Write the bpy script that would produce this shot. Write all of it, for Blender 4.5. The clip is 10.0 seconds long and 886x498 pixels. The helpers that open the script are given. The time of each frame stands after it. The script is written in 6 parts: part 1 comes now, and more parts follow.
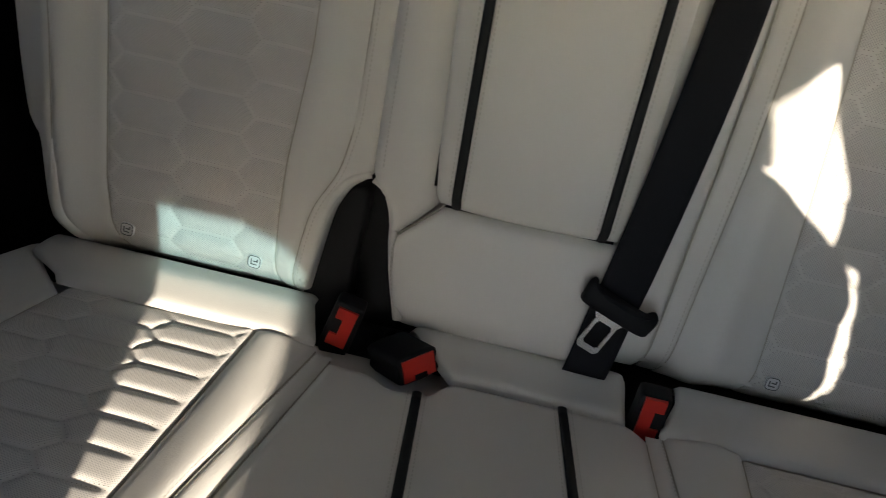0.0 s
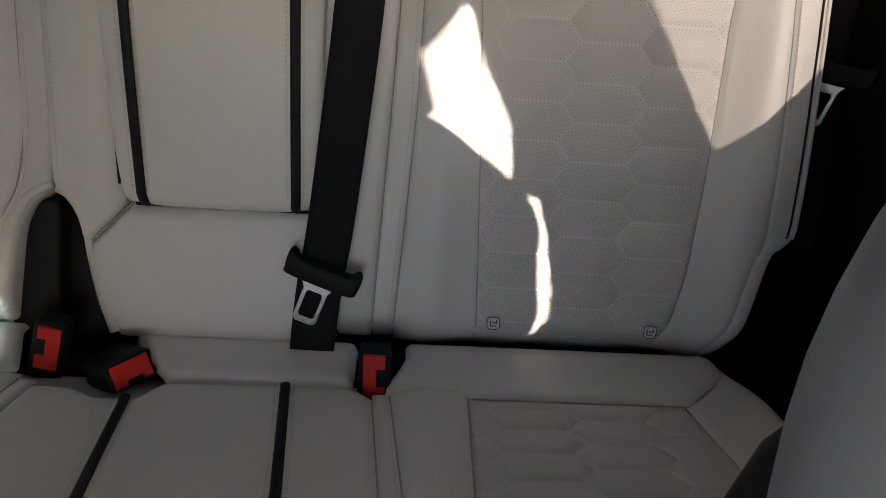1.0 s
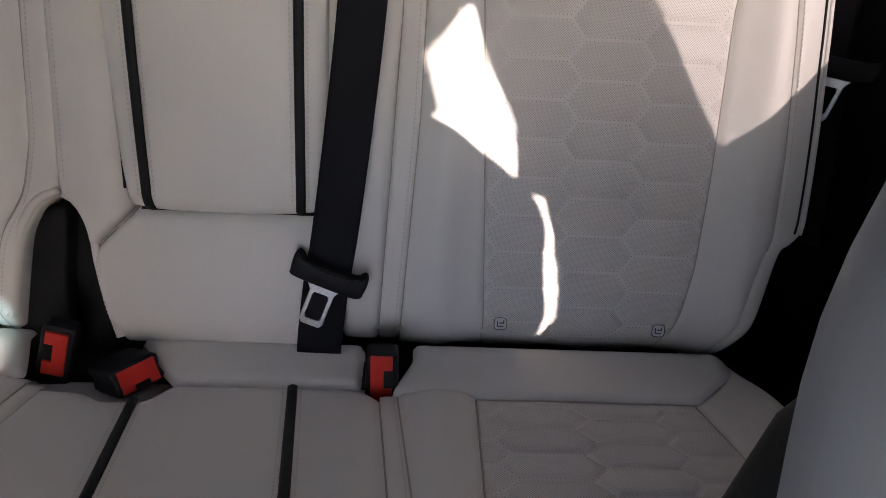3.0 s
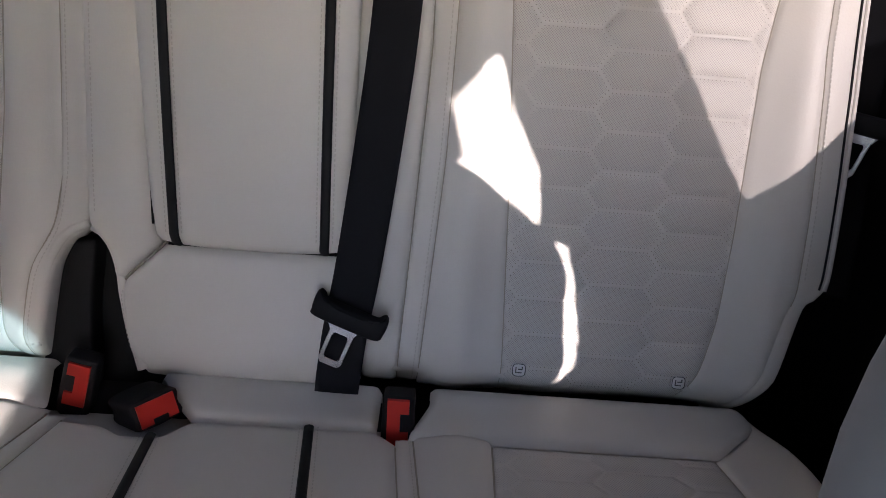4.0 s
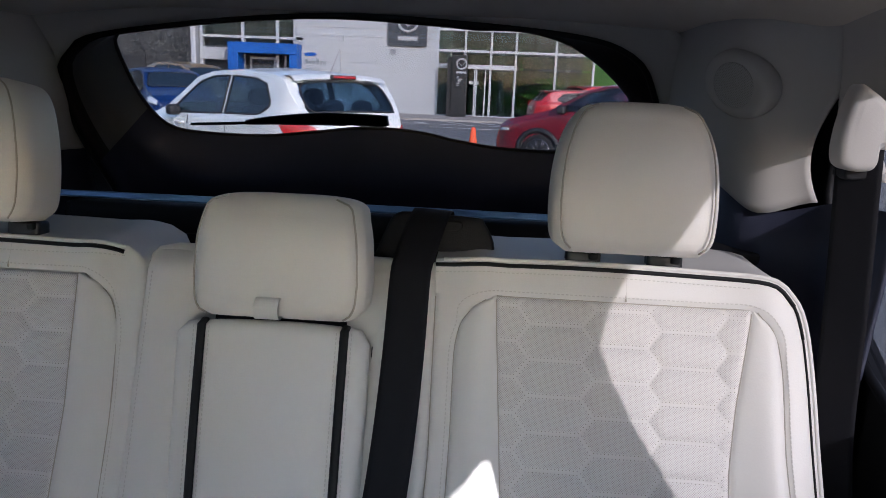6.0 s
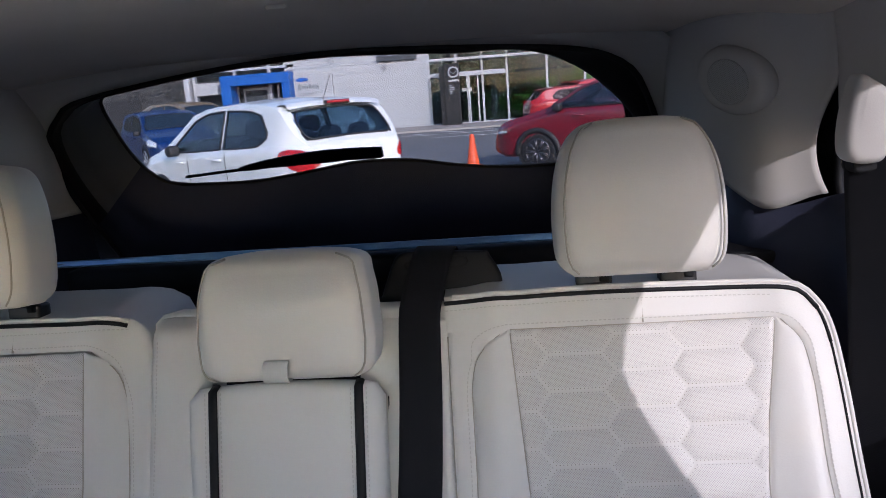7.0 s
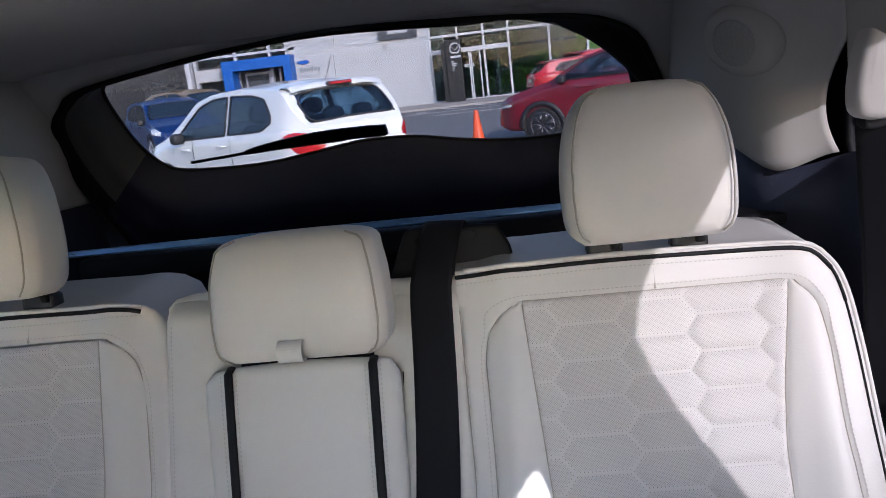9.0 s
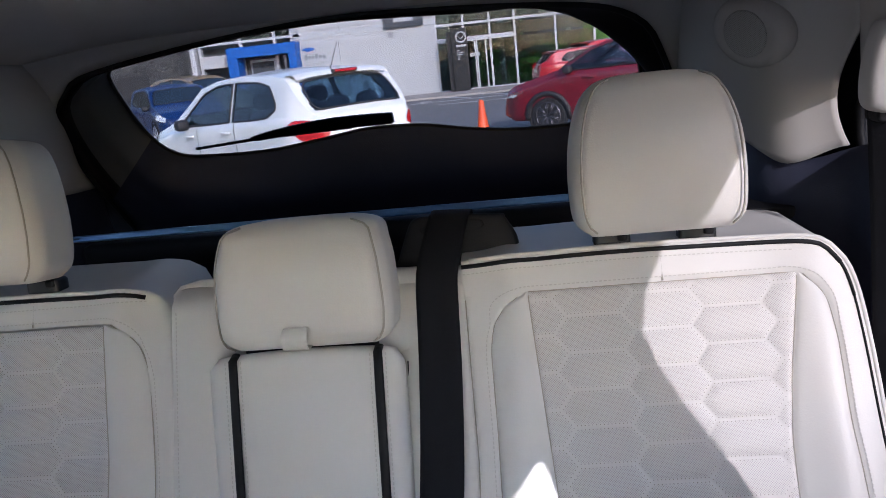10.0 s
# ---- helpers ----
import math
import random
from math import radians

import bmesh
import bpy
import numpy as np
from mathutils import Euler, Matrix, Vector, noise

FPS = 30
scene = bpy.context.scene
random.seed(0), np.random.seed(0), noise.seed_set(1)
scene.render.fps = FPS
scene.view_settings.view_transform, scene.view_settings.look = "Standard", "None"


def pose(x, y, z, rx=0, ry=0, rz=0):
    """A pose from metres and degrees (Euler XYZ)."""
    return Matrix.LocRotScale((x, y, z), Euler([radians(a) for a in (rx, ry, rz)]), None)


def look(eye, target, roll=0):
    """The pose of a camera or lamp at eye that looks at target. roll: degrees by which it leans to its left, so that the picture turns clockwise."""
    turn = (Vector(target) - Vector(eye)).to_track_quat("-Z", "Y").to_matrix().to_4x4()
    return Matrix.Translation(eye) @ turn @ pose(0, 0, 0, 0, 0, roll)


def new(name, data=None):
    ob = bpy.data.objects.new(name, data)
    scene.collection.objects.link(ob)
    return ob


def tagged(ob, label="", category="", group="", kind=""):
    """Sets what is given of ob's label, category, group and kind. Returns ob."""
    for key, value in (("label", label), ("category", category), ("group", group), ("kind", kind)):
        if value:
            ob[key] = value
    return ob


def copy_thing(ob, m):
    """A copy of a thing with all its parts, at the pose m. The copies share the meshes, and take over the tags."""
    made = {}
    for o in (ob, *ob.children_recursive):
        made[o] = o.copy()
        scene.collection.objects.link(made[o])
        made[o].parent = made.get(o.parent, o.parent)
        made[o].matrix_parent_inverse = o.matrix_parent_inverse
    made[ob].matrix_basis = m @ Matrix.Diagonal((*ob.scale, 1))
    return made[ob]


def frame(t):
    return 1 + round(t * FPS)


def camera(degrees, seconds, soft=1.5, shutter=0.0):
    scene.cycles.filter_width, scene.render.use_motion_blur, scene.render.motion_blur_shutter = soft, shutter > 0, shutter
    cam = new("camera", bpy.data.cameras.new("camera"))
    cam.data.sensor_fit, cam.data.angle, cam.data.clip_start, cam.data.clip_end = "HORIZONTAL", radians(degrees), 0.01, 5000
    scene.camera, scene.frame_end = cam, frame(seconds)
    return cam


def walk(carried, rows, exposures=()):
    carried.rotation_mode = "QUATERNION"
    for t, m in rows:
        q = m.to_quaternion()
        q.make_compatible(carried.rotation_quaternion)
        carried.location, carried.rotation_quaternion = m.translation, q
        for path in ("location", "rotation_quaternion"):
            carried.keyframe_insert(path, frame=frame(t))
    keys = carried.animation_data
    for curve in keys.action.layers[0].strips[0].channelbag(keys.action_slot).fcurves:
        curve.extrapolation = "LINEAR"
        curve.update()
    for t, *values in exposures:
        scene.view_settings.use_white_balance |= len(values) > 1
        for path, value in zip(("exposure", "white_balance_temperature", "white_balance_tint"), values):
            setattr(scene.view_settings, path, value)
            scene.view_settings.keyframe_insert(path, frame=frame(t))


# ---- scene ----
cam = camera(61.4, 10.0, soft=0.8, shutter=0.1)
PATH = [
    (0, (-0.02, -0.622, 1.334), (-0.177, 0.827, -0.036), 8.7),
    (0.5, (0.108, -0.624, 1.313), (0.145, 0.876, -0.009), 7.4),
    (1, (0.193, -0.664, 1.285), (0.3078, 0.93, 0.0463), 5.44),
    (1.5, (0.193, -0.672, 1.277), (0.3698, 0.9285, 0.0432), 5.18),
    (2, (0.192, -0.672, 1.275), (0.3520, 0.9285, 0.0317), 4.77),
    (3.5, (0.194, -0.664, 1.281), (0.2654, 0.9306, 0.0960), 4.28),
    (4, (0.192, -0.662, 1.290), (0.2277, 0.9311, 0.1783), 4.82),
    (4.5, (0.230, -0.690, 1.292), (0.1626, 1.0633, 0.3259), 7.28),
    (5, (0.242, -0.700, 1.332), (0.1420, 1.1551, 0.5935), 9.53),
    (5.2, (0.239, -0.715, 1.368), (0.105, 1.163, 0.693), 8.1),
    (5.5, (0.236, -0.714, 1.404), (0.098, 1.223, 0.925), 6.0),
    (7, (0.245, -0.67, 1.471), (0.094, 1.28, 1.055), -4.3),
    (7.5, (0.246, -0.671, 1.472), (0.094, 1.278, 1.049), -5.7),
    (8, (0.244, -0.671, 1.471), (0.08, 1.276, 1.043), -6.4),
    (8.5, (0.243, -0.669, 1.467), (0.067, 1.272, 1.017), -6.7),
    (9, (0.244, -0.668, 1.466), (0.065, 1.268, 0.995), -6.7),
    (9.5, (0.242, -0.667, 1.465), (0.065, 1.264, 0.974), -6.6),
    (10, (0.24, -0.664, 1.465), (0.05, 1.264, 0.968), -6.1),
]
walk(cam, [(t, look(eye, target, roll)) for t, eye, target, roll in PATH],
     [(0.0, 2.73, 7400, 14), (1.0, 2.78, 7350, 20), (3.5, 3.10, 6850, 26), (4.5, 3.03, 6500, 25), (5.0, 3.00, 6300, 24), (5.5, 2.87, 6000, 19), (7.0, 3.14, 5800, 22), (10.0, 3.20, 5800, 22)])
SKY, SUN = 0.15, 2.2

# ---- light ----
SUN_WAY = Vector((-0.55, 1.0, -0.5)).normalized()      # the way the sunlight travels


def make_light():
    world = bpy.data.worlds.new("sky")
    scene.world = world
    world.use_nodes = True
    nt = world.node_tree
    sky = nt.nodes.new("ShaderNodeTexSky")
    sky.sky_type = "NISHITA"
    sky.sun_disc = False
    to_sun = -SUN_WAY
    sky.sun_elevation = math.asin(to_sun.z)
    sky.sun_rotation = math.atan2(to_sun.x, to_sun.y)
    bg = nt.nodes["Background"]
    bg.inputs["Strength"].default_value = SKY
    nt.links.new(sky.outputs[0], bg.inputs["Color"])
    lamp = bpy.data.lights.new("sun", "SUN")
    lamp.energy, lamp.angle, lamp.color = SUN, radians(0.55), (1.0, 0.96, 0.90)
    ob = new("sun", lamp)
    ob.matrix_world = look((0, 0, 0), SUN_WAY) @ Matrix.Identity(4)
    ob.location = (4, -8, 6)


make_light()


# ---- materials ----
def mat(name, color, rough=0.5, metal=0.0, vary=0.06, scale=6.0, grain=300.0, bump=0.15, spread=0.08, coat=0.0, sheen=0.0):
    """A surface with slow blotches (scale) and a fine grain with relief (grain, per metre)."""
    m = bpy.data.materials.new(name)
    m.use_nodes = True
    nt = m.node_tree
    n, l = nt.nodes, nt.links
    b = n["Principled BSDF"]
    b.inputs["Metallic"].default_value = metal
    if coat:
        b.inputs["Coat Weight"].default_value = coat
        b.inputs["Coat Roughness"].default_value = 0.05
    if sheen:
        b.inputs["Sheen Weight"].default_value = sheen
    tc = n.new("ShaderNodeTexCoord")
    big, fine = n.new("ShaderNodeTexNoise"), n.new("ShaderNodeTexNoise")
    big.inputs["Scale"].default_value, big.inputs["Detail"].default_value = scale, 4
    fine.inputs["Scale"].default_value, fine.inputs["Detail"].default_value = grain, 3
    for t in (big, fine):
        l.new(tc.outputs["Object"], t.inputs["Vector"])
    mixed = n.new("ShaderNodeMix")
    mixed.data_type = "RGBA"
    mixed.inputs["A"].default_value = (*[c * (1 - vary) for c in color], 1)
    mixed.inputs["B"].default_value = (*[min(1, c * (1 + vary)) for c in color], 1)
    add = n.new("ShaderNodeMath")
    add.operation = "MULTIPLY_ADD"
    add.inputs[1].default_value, add.inputs[2].default_value = 0.35, 0.32
    l.new(fine.outputs["Fac"], add.inputs[0])
    avg = n.new("ShaderNodeMath")
    avg.operation = "MULTIPLY_ADD"
    avg.inputs[1].default_value = 0.65
    l.new(big.outputs["Fac"], avg.inputs[0])
    l.new(add.outputs[0], avg.inputs[2])
    sub = n.new("ShaderNodeMath")
    sub.operation = "SUBTRACT"
    sub.inputs[1].default_value = 0.32
    l.new(avg.outputs[0], sub.inputs[0])
    l.new(sub.outputs[0], mixed.inputs["Factor"])
    l.new(mixed.outputs["Result"], b.inputs["Base Color"])
    r = n.new("ShaderNodeMapRange")
    r.inputs["To Min"].default_value, r.inputs["To Max"].default_value = max(0.02, rough - spread), min(1, rough + spread)
    l.new(big.outputs["Fac"], r.inputs["Value"])
    l.new(r.outputs[0], b.inputs["Roughness"])
    if bump:
        bp = n.new("ShaderNodeBump")
        bp.inputs["Strength"].default_value, bp.inputs["Distance"].default_value = bump, 0.6 / grain
        l.new(fine.outputs["Fac"], bp.inputs["Height"])
        l.new(bp.outputs[0], b.inputs["Normal"])
    return m


def perforated(name, color, rough, masked=True):
    """Leather with a diamond lattice of pin holes, 3 mm apart, inside the cells of the quilting."""
    m = mat(name, color, rough, vary=0.05, scale=9, grain=420, bump=0.1)
    nt = m.node_tree
    n, l = nt.nodes, nt.links
    b = n["Principled BSDF"]
    tc = n.new("ShaderNodeTexCoord")
    sep = n.new("ShaderNodeSeparateXYZ")
    l.new(tc.outputs["Object"], sep.inputs[0])
    waves = []
    for op in ("ADD", "SUBTRACT"):
        s = n.new("ShaderNodeMath")
        s.operation = op
        l.new(sep.outputs[0], s.inputs[0])
        l.new(sep.outputs[1], s.inputs[1])
        k = n.new("ShaderNodeMath")
        k.operation = "MULTIPLY"
        k.inputs[1].default_value = 2 * math.pi / 0.0027
        l.new(s.outputs[0], k.inputs[0])
        c = n.new("ShaderNodeMath")
        c.operation = "COSINE"
        l.new(k.outputs[0], c.inputs[0])
        waves.append(c)
    sm = n.new("ShaderNodeMath")
    sm.operation = "ADD"
    l.new(waves[0].outputs[0], sm.inputs[0])
    l.new(waves[1].outputs[0], sm.inputs[1])
    hole = n.new("ShaderNodeMapRange")
    hole.inputs["From Min"].default_value, hole.inputs["From Max"].default_value = 0.40, 1.20
    l.new(sm.outputs[0], hole.inputs["Value"])
    old = b.inputs["Base Color"].links[0].from_socket
    mx = n.new("ShaderNodeMix")
    mx.data_type = "RGBA"
    mx.inputs["B"].default_value = (*[c * 0.58 for c in color], 1)
    inside = n.new("ShaderNodeAttribute")
    inside.attribute_name = "perforated"
    both = n.new("ShaderNodeMath")
    both.operation = "MULTIPLY"
    l.new(hole.outputs[0], both.inputs[0])
    l.new(inside.outputs["Fac"], both.inputs[1])
    l.new(both.outputs[0] if masked else hole.outputs[0], mx.inputs["Factor"])
    l.new(old, mx.inputs["A"])
    l.new(mx.outputs["Result"], b.inputs["Base Color"])
    return m


def glazing(name, tint, gloss=0.06):
    """Clear or tinted pane: it passes light in its tint and mirrors a little."""
    m = bpy.data.materials.new(name)
    m.use_nodes = True
    nt = m.node_tree
    nt.nodes.clear()
    out = nt.nodes.new("ShaderNodeOutputMaterial")
    tr, gl = nt.nodes.new("ShaderNodeBsdfTransparent"), nt.nodes.new("ShaderNodeBsdfGlossy")
    tr.inputs["Color"].default_value = (*tint, 1)
    gl.inputs["Roughness"].default_value = 0.02
    lw = nt.nodes.new("ShaderNodeLayerWeight")
    lw.inputs["Blend"].default_value = 0.5
    pw = nt.nodes.new("ShaderNodeMath")
    pw.operation = "POWER"
    pw.inputs[1].default_value = 4.0
    ma = nt.nodes.new("ShaderNodeMath")
    ma.operation = "MULTIPLY_ADD"
    ma.inputs[1].default_value, ma.inputs[2].default_value = 0.5, gloss * 0.4
    mx = nt.nodes.new("ShaderNodeMixShader")
    nt.links.new(lw.outputs["Facing"], pw.inputs[0])
    nt.links.new(pw.outputs[0], ma.inputs[0])
    nt.links.new(ma.outputs[0], mx.inputs[0])
    nt.links.new(tr.outputs[0], mx.inputs[1])
    nt.links.new(gl.outputs[0], mx.inputs[2])
    nt.links.new(mx.outputs[0], out.inputs["Surface"])
    return m


CREAM = (0.64, 0.61, 0.565)
LEATHER = mat("cream_leather", CREAM, 0.48, vary=0.05, scale=7, grain=520, bump=0.16)
PERF = perforated("perforated_cream_leather", (0.62, 0.585, 0.545), 0.55)
SEAM = mat("seam_thread", (0.40, 0.37, 0.31), 0.8, grain=900, bump=0.05)
STITCH = mat("pale_stitching", (0.53, 0.50, 0.45), 0.8, grain=900, bump=0.05)
PIN = mat("pin_hole", (0.27, 0.25, 0.22), 0.9, bump=0)
PIPING = mat("black_piping", (0.009, 0.009, 0.010), 0.6, grain=600)
WEB = mat("black_webbing", (0.0065, 0.0065, 0.0090), 0.75, grain=700, bump=0.35)
BLACK = mat("black_plastic", (0.008, 0.008, 0.0095), 0.62, grain=500, bump=0.2)
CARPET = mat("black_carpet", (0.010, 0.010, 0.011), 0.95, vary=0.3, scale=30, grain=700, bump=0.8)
GLOSSBLACK = mat("glossy_black_plastic", (0.008, 0.008, 0.009), 0.42, grain=400, bump=0.05)
# lighter copy of the navy trim, for the boot sides that catch light
SIDETRIM = mat("navy_side_trim_lit", (0.026, 0.029, 0.052), 0.6, grain=500, bump=0.25)
# the bluish sheen below the rear window is put into this colour
NAVY = mat("soft_black_blue_sheen", (0.014, 0.016, 0.036), 0.5, grain=500, bump=0.25)
for m in (NAVY, BLACK, WEB, PIPING):
    m.node_tree.nodes["Principled BSDF"].inputs["Specular IOR Level"].default_value = 0.22
WING = mat("dark_grey_trim", (0.055, 0.055, 0.058), 0.6, grain=500, bump=0.2)
GREYTRIM = mat("grey_pillar_trim", (0.43, 0.41, 0.385), 0.75, grain=600, bump=0.15)
LINER = mat("grey_headliner", (0.64, 0.58, 0.505), 0.95, vary=0.08, scale=12, grain=900, bump=0.5)
# cream seat leather with the cabin shade put into a blue-grey colour
SEATSHADE = mat("shaded_seat_leather", (0.225, 0.24, 0.275), 0.6, vary=0.03, scale=4, grain=1800, bump=0.05)
RED = mat("red_button", (0.55, 0.028, 0.018), 0.35, grain=300, bump=0.02)
CHROME = mat("polished_steel", (0.92, 0.92, 0.93), 0.27, 1.0, vary=0.03, grain=200, bump=0.02)
BAR = mat("blue_grey_rail", (0.13, 0.27, 0.52), 0.3, 0.3, grain=300, bump=0.02)
TAG = mat("woven_tag", (0.62, 0.61, 0.59), 0.7, grain=900)
TAGMARK = mat("tag_print", (0.09, 0.09, 0.09), 0.7, bump=0)
TINT = glazing("privacy_glass", (0.39, 0.39, 0.39))
REARGLASS = glazing("rear_privacy_glass", (0.36, 0.365, 0.375), 0.04)
CLEAR = glazing("clear_glass", (0.95, 0.965, 0.96))
# pane colour for the added band that turns a sun patch bluish
BAND = glazing("sun_tinting_blue", (0.36, 0.50, 0.54))


# ---- mesh helpers ----
def part(name, bm, material, parent=None, label="", smooth=True):
    """Links a bmesh (or a finished mesh) as one object under parent."""
    if isinstance(bm, bmesh.types.BMesh):
        me = bpy.data.meshes.new(name)
        bm.to_mesh(me)
        bm.free()
    else:
        me = bm
    if not me.materials:
        me.materials.append(material)
    if smooth:
        me.polygons.foreach_set("use_smooth", [True] * len(me.polygons))
    ob = new(name, me)
    ob.parent = parent
    return tagged(ob, label)


def thing(name, label, category, m=None, group="", kind=""):
    ob = new(name)
    ob.empty_display_size = 0.05
    if m is not None:
        ob.matrix_world = m
    return tagged(ob, label, category, group, kind)


def frame_of(o, x, y):
    """A pose with the local axes x and y given in the world."""
    x, y = Vector(x).normalized(), Vector(y).normalized()
    z = x.cross(y).normalized()
    return Matrix.Translation(o) @ Matrix((x, y, z)).transposed().to_4x4()


def lerp(knots, v):
    """Piecewise linear: knots are (v, value)."""
    if v <= knots[0][0]:
        return knots[0][1]
    for (a, p), (b, q) in zip(knots, knots[1:]):
        if v <= b:
            return p + (q - p) * (v - a) / (b - a)
    return knots[-1][1]


def soft(knots, v, w=0.012):
    """lerp, averaged over a small stretch, so that corners are round."""
    return sum(lerp(knots, v + d * w) for d in (-1, -0.5, 0, 0.5, 1)) / 5


def smooth_path(pts, n, closed=False):
    """n points evenly spaced along a Catmull-Rom curve through pts."""
    P = [Vector(p) for p in pts]
    k = len(P)
    out = []
    for i in range(k if closed else k - 1):
        if closed:
            a, b, c, d = P[i - 1], P[i], P[(i + 1) % k], P[(i + 2) % k]
        else:
            a, b, c, d = P[max(i - 1, 0)], P[i], P[i + 1], P[min(i + 2, k - 1)]
        for j in range(16):
            t = j / 16
            out.append(0.5 * (2 * b + (c - a) * t + (2 * a - 5 * b + 4 * c - d) * t * t + (3 * b - a - 3 * c + d) * t ** 3))
    out.append(P[0].copy() if closed else P[-1].copy())
    run = [0.0]
    for p, q in zip(out, out[1:]):
        run.append(run[-1] + (q - p).length)
    res, j = [], 0
    steps = n if closed else n - 1
    for i in range(n):
        s = run[-1] * i / steps
        while j < len(run) - 2 and run[j + 1] < s:
            j += 1
        f = (s - run[j]) / max(run[j + 1] - run[j], 1e-9)
        res.append(out[j].lerp(out[j + 1], min(max(f, 0), 1)))
    return res


def sheet(fn, ns, nt_, wrap=False):
    """A grid mesh; fn(i, j) gives the place of each corner."""
    verts = [tuple(fn(i, j)) for j in range(nt_ + 1) for i in range(ns + (0 if wrap else 1))]
    w = ns if wrap else ns + 1
    faces = [(j * w + i, j * w + (i + 1) % w, (j + 1) * w + (i + 1) % w, (j + 1) * w + i) for j in range(nt_) for i in range(ns)]
    me = bpy.data.meshes.new("sheet")
    me.from_pydata(verts, [], faces)
    return me


def tube(pts, r, sides=6, closed=False, flat=1.0, up=(0, 0, 1)):
    bm = bmesh.new()
    P = [Vector(p) for p in pts]
    rings = []
    for i, p in enumerate(P):
        a = P[i - 1] if (i or closed) else p
        b = P[(i + 1) % len(P)] if (closed or i < len(P) - 1) else p
        t = (b - a).normalized()
        s = t.cross(Vector(up))
        s = s.normalized() if s.length > 1e-4 else t.orthogonal().normalized()
        u = s.cross(t)
        rings.append([bm.verts.new(p + r * (math.cos(q) * s + flat * math.sin(q) * u)) for q in (2 * math.pi * k / sides for k in range(sides))])
    pairs = list(zip(rings, rings[1:])) + ([(rings[-1], rings[0])] if closed else [])
    for A, B in pairs:
        for k in range(sides):
            bm.faces.new((A[k], A[(k + 1) % sides], B[(k + 1) % sides], B[k]))
    if not closed:
        bm.faces.new(rings[0][::-1])
        bm.faces.new(rings[-1])
    return bm


def inset_loop(P, d):
    """A closed 2D loop, moved inwards by d."""
    k = len(P)
    if sum(P[i - 1].x * P[i].y - P[i].x * P[i - 1].y for i in range(k)) < 0:
        d = -d
    out = []
    for i in range(k):
        t = P[(i + 1) % k] - P[i - 1]
        t = t.normalized() if t.length > 1e-9 else Vector((1, 0))
        out.append(P[i] + Vector((-t.y, t.x)) * d)
    return out


def pillow(outline, back, front, r, dome=0.0, n=48, rb=None, steps=5, raw=False):
    """A solid from a closed 2D outline (counter-clockwise): z from back to front, edges rounded by r (front) and rb (back), domed in front."""
    P = [Vector(p) for p in outline] if raw else [Vector((p[0], p[1])) for p in smooth_path([(*q, 0) for q in outline], n, True)]
    rb = r if rb is None else rb
    c = Vector(((max(p.x for p in P) + min(p.x for p in P)) / 2, (max(p.y for p in P) + min(p.y for p in P)) / 2))
    hx, hy = max(abs(p.x - c.x) for p in P), max(abs(p.y - c.y) for p in P)

    def shrink(d):
        return [Vector((c.x + (p.x - c.x) * (hx - d) / hx, c.y + (p.y - c.y) * (hy - d) / hy)) for p in P]
    loops = []
    for i in range(steps + 1):
        a = math.pi / 2 * i / steps
        loops.append((shrink(rb * (1 - math.sin(a))), back + rb * (1 - math.cos(a))))
    for i in range(steps + 1):
        a = math.pi / 2 * i / steps
        loops.append((shrink(r * (1 - math.cos(a))), front - r + r * math.sin(a)))
    last = loops[-1][0]
    for f in (0.93, 0.84, 0.72, 0.58, 0.43, 0.28, 0.14):
        loops.append(([c + (p - c) * f for p in last], front))
    ax, ay = max(abs(p.x - c.x) for p in last), max(abs(p.y - c.y) for p in last)

    def rise(p):
        return dome * max(0, 1 - ((p.x - c.x) / ax) ** 2) * max(0, 1 - ((p.y - c.y) / ay) ** 2)
    bm = bmesh.new()
    rows = [[bm.verts.new((p.x, p.y, z + (rise(p) if k > 2 * steps + 1 else 0))) for p in L] for k, (L, z) in enumerate(loops)]
    for A, B in zip(rows, rows[1:]):
        for k in range(len(A)):
            bm.faces.new((A[k], A[(k + 1) % len(A)], B[(k + 1) % len(A)], B[k]))
    bm.faces.new(rows[0][::-1])
    bm.faces.new(rows[-1])
    return bm


def box(sx, sy, sz, bevel=0.0, at=(0, 0, 0), seg=2):
    bm = bmesh.new()
    bmesh.ops.create_cube(bm, size=1)
    for v in bm.verts:
        v.co = Vector((v.co.x * sx + at[0], v.co.y * sy + at[1], v.co.z * sz + at[2]))
    if bevel:
        bmesh.ops.bevel(bm, geom=bm.edges[:] + bm.verts[:], offset=bevel, segments=seg, profile=0.6, affect="EDGES")
    return bm


def turn_bm(bm, m):
    bmesh.ops.transform(bm, matrix=m, verts=bm.verts)
    return bm


def holed(outer, holes, thick, flip=False):
    """A plate in the local xy plane with holes through it, thick along z."""
    bm = bmesh.new()
    edges = []
    for loop in (outer, *holes):
        vs = [bm.verts.new((p[0], p[1], 0)) for p in loop]
        edges += [bm.edges.new((vs[i], vs[(i + 1) % len(vs)])) for i in range(len(vs))]
    bmesh.ops.triangle_fill(bm, edges=edges, use_beauty=True)
    got = bmesh.ops.extrude_face_region(bm, geom=bm.faces[:])
    bmesh.ops.translate(bm, vec=(0, 0, thick), verts=[g for g in got["geom"] if isinstance(g, bmesh.types.BMVert)])
    bmesh.ops.recalc_face_normals(bm, faces=bm.faces[:])
    return bm


